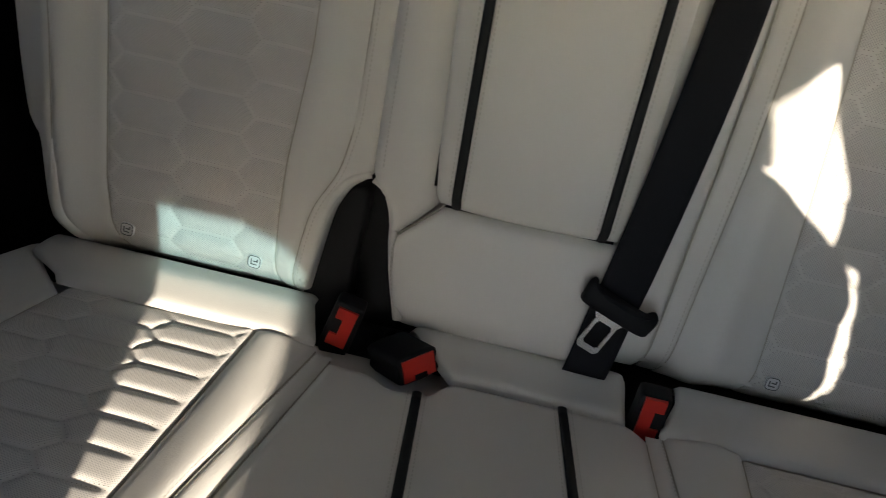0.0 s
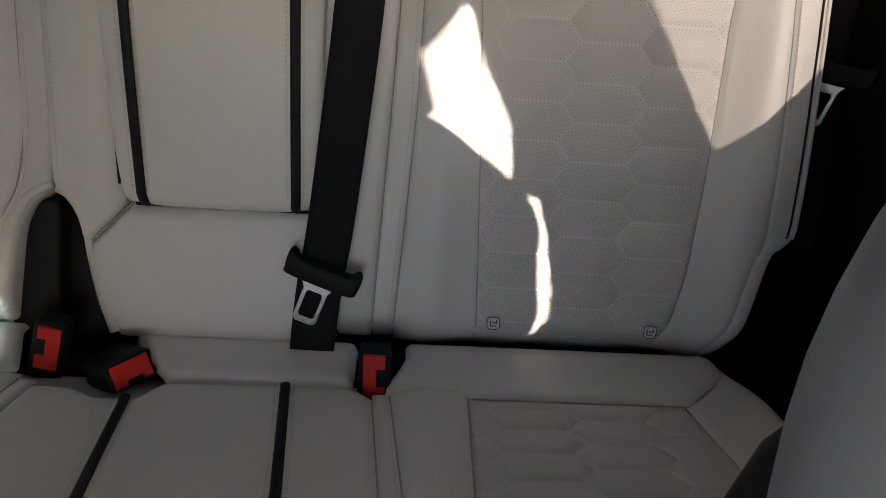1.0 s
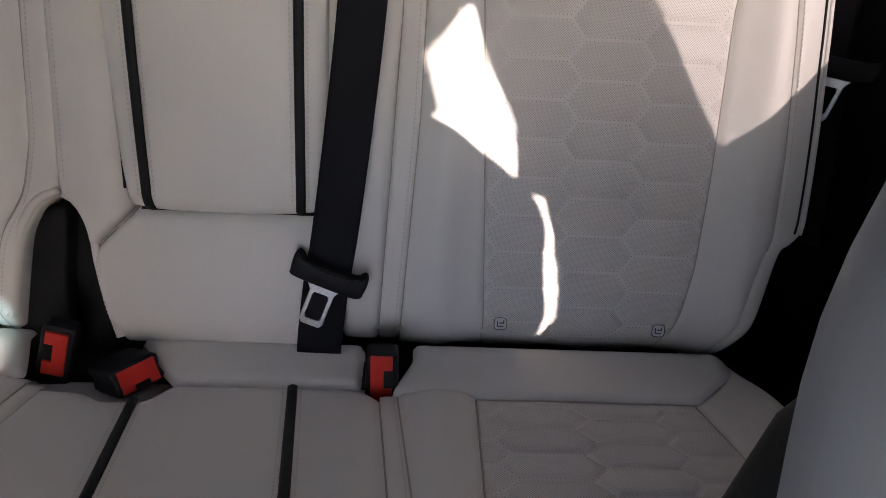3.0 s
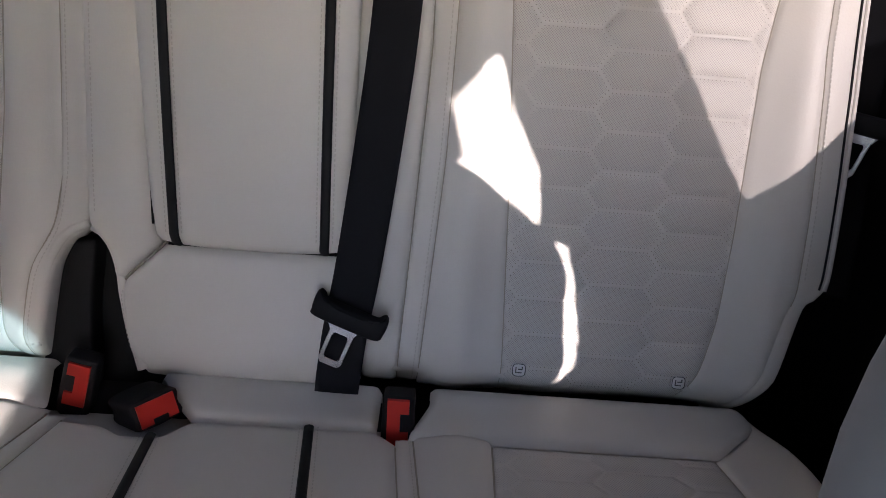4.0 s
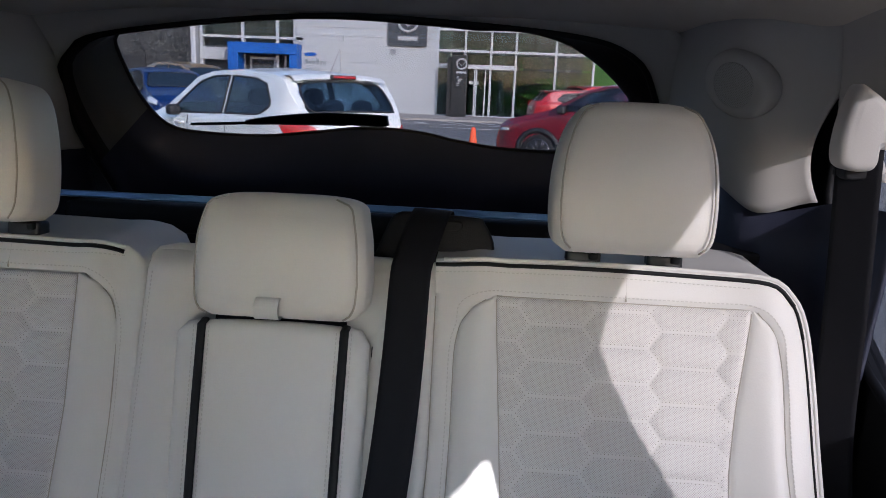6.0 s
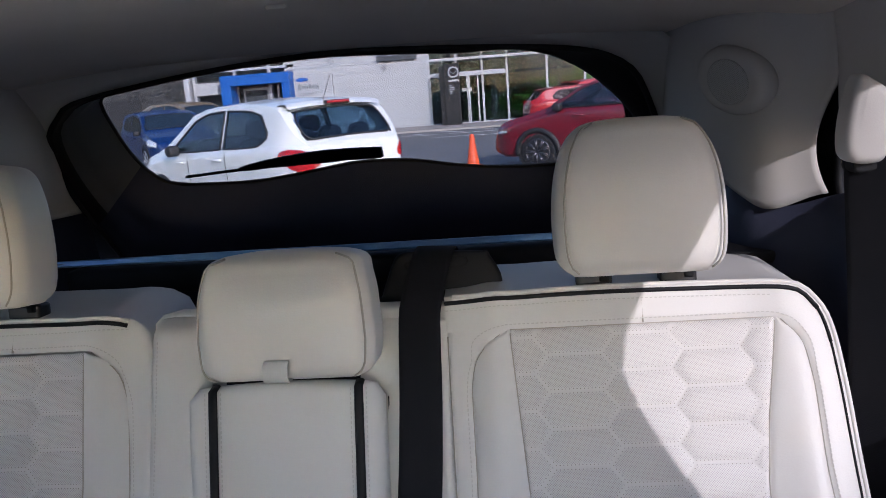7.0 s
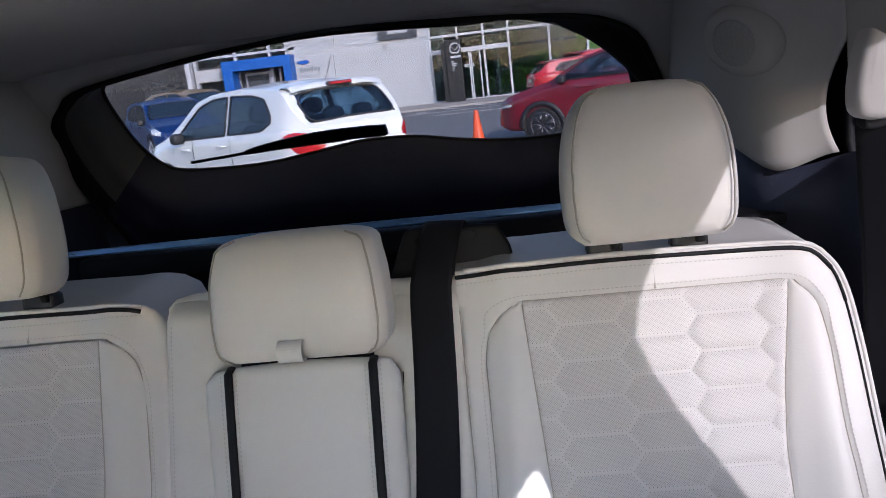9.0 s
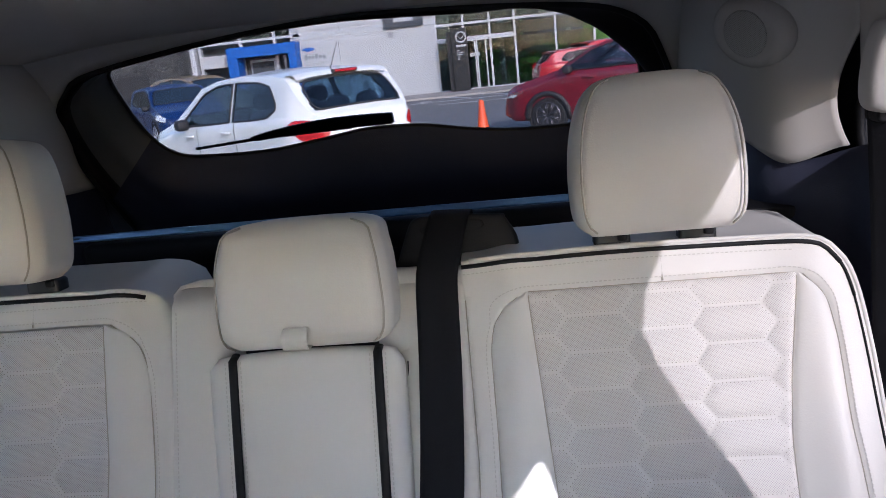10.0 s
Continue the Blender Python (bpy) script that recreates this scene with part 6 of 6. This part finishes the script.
    bmesh.ops.recalc_face_normals(bm, faces=bm.faces[:])
    bmesh.ops.delete(bm, geom=list({f for v in hole for f in v.link_faces}), context="FACES_ONLY")
    part("body", bm, body, t)

    def on_side(x, z, s, out=0.006):
        return (x, s * (half(x, z) + out), z)

    def patch(nm, pts, s, material, parent, out=0.006, k=10, lab=""):
        """A pane on the flank: pts are (x, low z, high z) stations."""
        xs_ = [p[0] for p in pts]
        lo, hi = [(p[0], p[1]) for p in pts], [(p[0], p[2]) for p in pts]
        n = 18

        def q(i, j):
            x = xs_[0] + (xs_[-1] - xs_[0]) * i / n
            z = lerp(lo, x) + (lerp(hi, x) - lerp(lo, x)) * j / k
            return on_side(x, z, s, out)
        o = part(nm, sheet((lambda i, j: q(i, j)) if s < 0 else (lambda i, j: q(n - i, j)), n, k), material, parent, lab)
        return o

    def on_top(x, f, out=0.006):
        tp, b = zt(x), zb(x)
        edge = tp - 0.045 * min(1, (tp - b) / 0.3)
        y0 = half(x, edge)
        z = edge + (tp - edge) * math.sin((1 - abs(f)) * math.pi / 2) ** 0.8
        d = (zt(x + 0.02) - zt(x - 0.02)) / 0.04
        nx, nz = -d / math.hypot(1, d), 1 / math.hypot(1, d)
        return (x + nx * out, f * y0, z + nz * out)
    for pts in side_glass:
        for s in (-1, 1):
            pane = patch("side_window", pts, s, glass, t, 0.004)
            xa = np.linspace(pts[0][0], pts[-1][0], 24)
            lo, hi = [(p[0], p[1]) for p in pts], [(p[0], p[2]) for p in pts]
            rim_ = [on_side(x, lerp(lo, x), s, 0.004) for x in xa] + [on_side(x, lerp(hi, x), s, 0.004) for x in xa[::-1]]
            part("window_rubber", tube(rim_, 0.012, 6, True, up=(0, 1, 0)), CLAD_PL, pane)
    for nm, (x0, x1, f0, f1) in (("rear_window", rear_glass), ("windscreen", screen)):
        def q(i, j, x0=x0, x1=x1, f0=f0, f1=f1):
            x = x0 + (x1 - x0) * j / 12
            w = (f0 + (f1 - f0) * j / 12) * (1 - 0.10 * max(0, (abs(j / 12 - 0.5) - 0.28) / 0.22) ** 2)
            return on_top(x, -w + 2 * w * i / 20, 0.008)
        pane = part(nm, sheet(lambda i, j: q(20 - i, j), 20, 12), glass, t)
        rim_ = [q(i, 0) for i in range(21)] + [q(20, j) for j in range(1, 13)] + [q(i, 12) for i in range(19, -1, -1)] + [q(0, j) for j in range(11, 0, -1)]
        part("window_rubber", tube(rim_, 0.012, 6, True), CLAD_PL, pane)
    for wx in wheels:
        for s in (-1, 1):
            a = [(wx + (r + 0.055) * math.cos(q), r + (r + 0.055) * math.sin(q)) for q in np.linspace(math.radians(-8), math.radians(188), 22)]
            well = [on_side(x, max(z, 0.25), s, 0.004) for x, z in a]
            part("wheel_arch", tube(well, 0.05 if arches else 0.022, 6), arches or CLAD_PL, t, "dark wheel arch edge")
            disc = bmesh.new()
            vs = [disc.verts.new((wx + (r + 0.05) * math.cos(q), s * (half(wx, 0.5) + 0.003), r + (r + 0.05) * math.sin(q))) for q in np.linspace(0, 2 * math.pi, 28, endpoint=False)]
            disc.faces.new(vs)
            part("wheel_well", disc, CLAD_PL, t, smooth=False)
            wheel(t, wx, s * (half(wx, 0.5) - 0.085), r, 0.20, rim_mat, spokes, s)
    if handles:
        for hx in handles if isinstance(handles, tuple) else (1.35, 2.25):
            for s in (-1, 1):
                z = zb(hx) - 0.10
                part("door_handle", tube([on_side(hx - 0.09, z, s, 0.0), on_side(hx - 0.05, z, s, 0.03), on_side(hx + 0.05, z, s, 0.03), on_side(hx + 0.09, z, s, 0.0)], 0.016, 6), body, t)
                part("door_joint", tube([on_side(hx - 0.17, zz, s, 0.001) for zz in np.linspace(0.34, zb(hx) - 0.01, 8)], 0.005, 4), CLAD_PL, t)
    if mirror:
        for s in (-1, 1):
            x, y, z = on_side(mirror, zb(mirror) + 0.05, s, 0.09)
            part("door_mirror", turn_bm(pillow([(-0.06, -0.055), (0.05, -0.06), (0.07, 0.0), (0.05, 0.06), (-0.06, 0.055)], -0.08, 0.08, 0.04, n=32), Matrix.Translation((x, y, z)) @ Matrix.Rotation(radians(90), 4, "X")), CLAD_PL, t)
    if tail:
        for s in (-1, 1):
            pts = [(0.02, 0.80, 0.86), (0.06, 0.745, 0.93), (0.14, 0.735, 0.965), (0.24, 0.78, 0.98), (0.31, 0.86, 0.97), (0.36, 0.92, 0.94)]
            patch("tail_lamp", pts, s, LAMP_R, t, 0.014)
        hb = part("high_brake_lamp", box(0.05, 0.33, 0.040, 0.008, (0.352, 0, zt(0.60) - 0.030)), CLAD_PL, t)
        part("red_lens", box(0.02, 0.30, 0.026, 0.004, (0.325, 0, zt(0.60) - 0.030)), LAMP_R, hb, "red lens")
        part("plate", box(0.012, 0.5, 0.11, 0, (0.02, 0, 0.72)), PLATE, t, smooth=False)
        part("bumper", box(0.10, W * 1.5, 0.16, 0.03, (0.06, 0, 0.42)), CLAD_PL, t)
        part("aerial", tube([on_top(0.60, 0, 0), (0.42, 0, zt(0.6) + 0.27)], 0.004, 5), CLAD_PL, t)
        part("roof_spoiler", sheet(lambda i, j: (0.36 + 0.24 * j / 4, (-0.92 + 1.84 * i / 16) * half(0.5, zt(0.5) - 0.05), zt(0.60) - 0.012 - 0.03 * abs(-1 + 2 * i / 16) ** 3 + 0.012 * math.sin(math.pi * j / 4) - (0.045 if j == 0 else 0)), 16, 4), body, t)
    if lamps:
        for s in (-1, 1):
            patch("headlamp", lamps, s, LAMP_C, t, 0.012)
    # cabin seen through the glass
    x_rear = rear_glass[0] + 0.42
    part("cabin_floor", box(2.1, W * 1.7, 0.05, 0.0, (x_rear + 0.95, 0, 0.45)), SEATDARK, t, smooth=False)
    part("parcel_shelf", box(0.42, W * 1.55, 0.03, 0.01, (x_rear - 0.12, 0, zb(0.4) - 0.07)), SEATDARK, t)
    seat = [(-0.21, 0), (0.21, 0), (0.22, 0.36), (0.16, 0.52), (-0.16, 0.52), (-0.22, 0.36)]
    for sx, ys, sz in ((x_rear + 0.12, (-0.42, 0.0, 0.42), 0.44), (x_rear + 1.02, (-0.38, 0.38), 0.55)):
        for sy in ys:
            m_ = Matrix.Translation((sx, sy, sz)) @ frame_of((0, 0, 0), (0, 1, 0), (-0.25, 0, 1))
            part("seat_back", turn_bm(pillow(seat, -0.05, 0.06, 0.04, n=40, steps=3), m_), SEATDARK, t)
            head = [(-0.12, 0.57), (0.12, 0.57), (0.11, 0.74), (-0.11, 0.74)]
            part("head_restraint", turn_bm(pillow(head, -0.04, 0.05, 0.03, n=32, steps=3), m_), SEATDARK, t)
    part("dashboard", box(0.35, W * 1.6, 0.25, 0.06, (screen[1] - 0.18, 0, zb(screen[1] - 0.2) - 0.14)), SEATDARK, t)
    part("steering_wheel", turn_bm(tube([(0.18 * math.cos(q), 0.18 * math.sin(q), 0) for q in np.linspace(0, 2 * math.pi, 24, endpoint=False)], 0.014, 6, True), Matrix.Translation((screen[1] - 0.48, -0.38, zb(2.4) + 0.0)) @ Matrix.Rotation(radians(65), 4, "Y")), CLAD_PL, t)
    return t


CARGLASS_SOLID = mat("dark_car_glass", (0.012, 0.022, 0.03), 0.06, vary=0.5, scale=2.0, grain=9, bump=0.0, coat=0.5)


def cone():
    t = thing("traffic_cone", "orange traffic cone standing on the asphalt", "traffic cone", Matrix.Translation((-0.15, 13.4, 0)))
    rings = [(0.13, 0.03), (0.12, 0.05), (0.06, 0.45), (0.045, 0.60), (0.03, 0.62)]
    part("body", sheet(lambda i, j: (rings[j][0] * math.cos(2 * math.pi * i / 24), rings[j][0] * math.sin(2 * math.pi * i / 24), rings[j][1]), 24, 4, True), CONE, t)
    part("foot", box(0.34, 0.34, 0.035, 0.01, (0, 0, 0.02)), CONE, t)


def heading(x, y, fx, fy):
    """The pose of a car whose tail middle is at x, y and whose nose points along fx, fy."""
    return frame_of((x, y, 0), (fx, fy, 0), (-fy, fx, 0))


def make_cars():
    white, red, dark_red, blue, beige = paint("white_paint", (0.74, 0.75, 0.70)), paint("red_paint", (0.42, 0.015, 0.02)), paint("dark_red_paint", (0.15, 0.007, 0.016)), mat("blue_paint", (0.001, 0.020, 0.095), 0.35, vary=0.03, scale=1.0, grain=40, bump=0.0, coat=0.2), paint("brown_paint", (0.21, 0.155, 0.085))
    hatch_top = [(0, 0.50), (0.02, 0.80), (0.06, 0.98), (0.14, 1.05), (0.42, 1.40), (0.52, 1.455), (0.80, 1.50), (1.4, 1.52), (2.0, 1.495), (2.35, 1.43), (2.98, 1.03), (3.15, 0.97), (3.6, 0.86), (3.82, 0.72), (3.90, 0.55), (3.93, 0.42)]
    hatch_belt = [(0, 0.93), (0.4, 1.01), (1.5, 0.97), (2.6, 0.92), (3.0, 0.90), (3.93, 0.70)]
    c, s = 0.651, 0.759
    fx, fy = -s, c
    rl = (-1.74, 6.8)
    cx, cy = rl[0] + 0.845 * c, rl[1] + 0.845 * s
    make_car("white_hatchback", "white hatchback parked askew behind the car", heading(cx, cy, fx, fy), 3.93, 0.845, hatch_top, hatch_belt, white,
             [[(0.62, 1.10, 1.16), (0.78, 1.02, 1.34), (1.0, 1.0, 1.39), (1.50, 0.985, 1.41)], [(1.58, 0.985, 1.41), (1.95, 0.965, 1.39), (2.25, 0.955, 1.32), (2.70, 0.945, 1.03)]],
             (0.155, 0.405, 0.88, 0.80), (2.40, 2.94, 0.84, 0.92), (0.66, 3.13), 0.295, RIM, 7, handles=(1.62, 2.52), mirror=2.62, fine=True)
    suv_top = [(0, 0.55), (0.03, 0.98), (0.12, 1.12), (0.45, 1.42), (0.8, 1.53), (1.6, 1.55), (2.3, 1.50), (2.6, 1.40), (3.15, 1.06), (3.4, 0.99), (4.0, 0.84), (4.2, 0.68), (4.27, 0.48)]
    suv_belt = [(0, 1.02), (1.0, 1.03), (3.0, 1.0), (3.3, 0.94), (4.27, 0.69)]
    f = Vector((-0.906, 0.423)).normalized()
    make_car("red_suv", "dark red crossover with black wheel arches parked side on", heading(4.40, 11.65, f.x, f.y), 4.27, 0.88, suv_top, suv_belt, dark_red,
             [[(0.75, 1.12, 1.22), (1.0, 1.08, 1.42), (1.65, 1.06, 1.45)], [(1.74, 1.06, 1.45), (2.2, 1.05, 1.42), (2.55, 1.04, 1.33), (2.98, 1.03, 1.08)]],
             (0.15, 0.42, 0.88, 0.8), (2.62, 3.10, 0.84, 0.92), (0.78, 3.35), 0.315, DARKRIM, 9, arches=CLAD_PL, tail=False, lamps=[(3.90, 0.655, 0.695), (4.05, 0.645, 0.69), (4.18, 0.62, 0.65)], handles=(1.7, 2.6), mirror=2.95)
    g = Vector((0.93, 0.37)).normalized()
    make_car("red_hatchback", "bright red hatchback parked by the showroom glass", heading(1.34, 23.8, 0.992, 0.13), 4.2, 0.88, [(x * 1.06, z * 0.88) for x, z in hatch_top], [(x, z * 0.9) for x, z in hatch_belt], red,
             [[(0.72, 0.98, 1.04), (0.92, 0.93, 1.19), (1.55, 0.91, 1.24)], [(1.66, 0.91, 1.24), (2.1, 0.89, 1.22), (2.4, 0.885, 1.15), (2.82, 0.88, 0.94)]],
             (0.17, 0.43, 0.88, 0.80), (2.56, 3.1, 0.84, 0.92), (0.72, 3.33), 0.31, RIM, 5, handles=(1.7, 2.6), mirror=2.75)
    make_car("red_hatchback", "second red hatchback behind the first", heading(2.9, 29.0, g.x, g.y), 4.2, 0.88, [(x * 1.06, z * 0.99) for x, z in hatch_top], hatch_belt, red,
             [[(0.70, 1.10, 1.16), (0.90, 1.02, 1.32), (1.55, 0.985, 1.37)]], (0.17, 0.43, 0.88, 0.80), (2.56, 3.1, 0.84, 0.92), (0.72, 3.33), 0.31, RIM, 5)
    h = Vector((0.60, -0.80)).normalized()
    make_car("blue_hatchback", "metallic blue hatchback facing the white car", heading(-7.20 - h.x * 4.0, 17.3 - h.y * 4.0, h.x, h.y), 4.1, 0.86, [(x * 1.04, z * 0.99) for x, z in hatch_top], hatch_belt, blue,
             [[(0.70, 1.10, 1.16), (0.90, 1.02, 1.34), (1.55, 0.985, 1.39)], [(1.66, 0.985, 1.39), (2.1, 0.965, 1.37), (2.4, 0.955, 1.30), (2.80, 0.945, 1.02)]],
             (0.17, 0.43, 0.88, 0.80), (2.50, 3.06, 0.84, 0.94), (0.70, 3.26), 0.31, RIM, 5, tail=False, lamps=[(3.55, 0.70, 0.80), (3.75, 0.66, 0.80), (3.95, 0.62, 0.72)], mirror=2.72, glass=CARGLASS_SOLID)
    k = Vector((0.85, -0.53)).normalized()
    make_car("brown_suv", "brown tall car parked further off", heading(-11.6, 25.4, k.x, k.y), 4.3, 0.9, [(x, z * 1.12) for x, z in suv_top], [(x, z * 1.1) for x, z in suv_belt], beige,
             [[(0.75, 1.22, 1.36), (1.0, 1.18, 1.58), (1.65, 1.16, 1.61)], [(1.74, 1.16, 1.61), (2.2, 1.15, 1.58), (2.55, 1.14, 1.47), (2.98, 1.13, 1.20)]],
             (0.15, 0.42, 0.88, 0.8), (2.62, 3.10, 0.84, 0.92), (0.78, 3.35), 0.335, RIM, 5, tail=False, mirror=2.95, glass=CARGLASS_SOLID)


def make_tree(x, y, h, seed, crown=1.0):
    rnd = random.Random(seed)
    t = thing("tree", "bare-edged leafy tree beyond the car park", "tree", Matrix.Translation((x, y, 0)), "far trees")
    bm = bmesh.new()
    verts, faces = [], []

    def limb(p, d, length, r, depth):
        q = p + d * length
        s = d.orthogonal().normalized()
        u = d.cross(s)
        o = len(verts)
        for c, rr in ((p, r), (q, r * 0.6)):
            for k in range(6):
                a = math.pi / 3 * k
                verts.append(tuple(c + rr * (math.cos(a) * s + math.sin(a) * u)))
        for k in range(6):
            faces.append((o + k, o + (k + 1) % 6, o + 6 + (k + 1) % 6, o + 6 + k))
        tips.append(q)
        if depth:
            for _ in range(3):
                e = (d + Vector((rnd.uniform(-1, 1), rnd.uniform(-1, 1), rnd.uniform(-0.2, 0.7))) * 0.75).normalized()
                limb(p + d * length * rnd.uniform(0.6, 1), e, length * rnd.uniform(0.55, 0.8), r * 0.55, depth - 1)
    tips = []
    limb(Vector((0, 0, 0)), Vector((0, 0, 1)), h * 0.36, h * 0.025, 4)
    me = bpy.data.meshes.new("trunk")
    me.from_pydata(verts, [], faces)
    part("trunk", me, BARK, t)
    lv, lf = [], []
    for p in tips[4:]:
        for _ in range(int(16 * crown)):
            c = p + Vector((rnd.gauss(0, 1), rnd.gauss(0, 1), rnd.gauss(0, 0.8))) * h * 0.05
            n = Vector((rnd.uniform(-1, 1), rnd.uniform(-1, 1), rnd.uniform(-1, 1))).normalized()
            a = n.orthogonal().normalized() * h * 0.016
            b = n.cross(a)
            o = len(lv)
            lv.extend([tuple(c + a), tuple(c + b * 0.6), tuple(c - a), tuple(c - b * 0.6)])
            lf.append((o, o + 1, o + 2, o + 3))
    me = bpy.data.meshes.new("crown")
    me.from_pydata(lv, [], lf)
    part("crown", me, LEAF, t, smooth=False)


def make_distance():
    def bank(i, j):
        x, f = -1.0 + 65 * i / 30, j / 10
        return x, 33 + 30 * f, 0.02 + 5.6 * math.sin(f * math.pi / 2) + 0.15 * math.sin(x * 0.7 + 3 * f)
    tagged(part("grass_bank", sheet(bank, 30, 10), GRASS, None, "green grass bank beyond the showroom"), kind="structure", category="ground")
    k = thing("brick_house", "far red brick building on the grass bank", "building", Matrix.Translation((11, 58, 1.0)))
    part("wall", box(9, 6, 6, 0, (0, 0, 2.0)), BRICK, k, smooth=False)
    part("roof", box(9.6, 6.6, 0.5, 0.1, (0, 0, 5.2)), GREYCLAD, k, smooth=False)
    for i in range(4):
        part("window", box(1.0, 0.1, 1.2, 0, (-3.3 + 2.2 * i, -3.05, 2.6)), DARKIN, k, smooth=False)
    rnd = random.Random(5)
    wv, wf = [], []
    for i in range(22000):
        x = rnd.uniform(-95, -13)
        crest = 20 + 2.2 * math.sin(x * 0.31) + 1.6 * math.sin(x * 0.83 + 1) + 0.9 * math.sin(x * 2.1)
        c = Vector((x, 72 + rnd.uniform(-5, 5), crest * rnd.random() ** 0.55 + rnd.gauss(0, 0.25)))
        n = Vector((rnd.uniform(-0.45, 0.45), -1, rnd.uniform(-0.2, 0.6))).normalized()
        a = n.orthogonal().normalized() * rnd.uniform(0.08, 0.24)
        b = n.cross(a) * 0.7
        o = len(wv)
        wv.extend([tuple(c + a), tuple(c + b), tuple(c - a), tuple(c - b)])
        wf.append((o, o + 1, o + 2, o + 3))
    for i in range(820):
        x = -95 + 0.1 * i
        crest = 19.5 + 2.2 * math.sin(x * 0.31) + 1.6 * math.sin(x * 0.83 + 1) + 0.9 * math.sin(x * 2.1) + rnd.gauss(0, 0.35)
        o = len(wv)
        wv.extend([(x, 78, 0), (x + 0.1, 78, 0), (x + 0.1, 78.2, crest), (x, 78.2, crest * rnd.uniform(0.93, 1.0))])
        wf.append((o, o + 1, o + 2, o + 3))
    me = bpy.data.meshes.new("far_woods")
    me.from_pydata(wv, [], wf)
    tagged(part("far_woods", me, WOODS, None, "dim grey-brown wood along the far edge", smooth=False), kind="stuff", category="woods")
    for i, (x, y, h) in enumerate(((-24, 44, 9), (-29, 50, 10), (-35, 46, 8), (-42, 55, 11), (-20, 52, 9), (20, 62, 9), (30, 60, 10), (-50, 50, 10))):
        make_tree(x, y, h, 10 + i)
    f = thing("boundary_fence", "dark metal panel fence at the edge of the car park", "fence", Matrix.Translation((-26, 34, 0)))
    for i in range(14):
        part("fence_panel", box(1.35, 0.05, 2.0, 0.01, (-9.6 + 1.45 * i, 0, 1.05)), CLAD_PL, f, smooth=False)
        part("post", box(0.09, 0.09, 2.2, 0.01, (-10.32 + 1.45 * i, 0, 1.1)), CLAD_PL, f, smooth=False)


make_ground()
make_building()
cone()
make_cars()
make_distance()
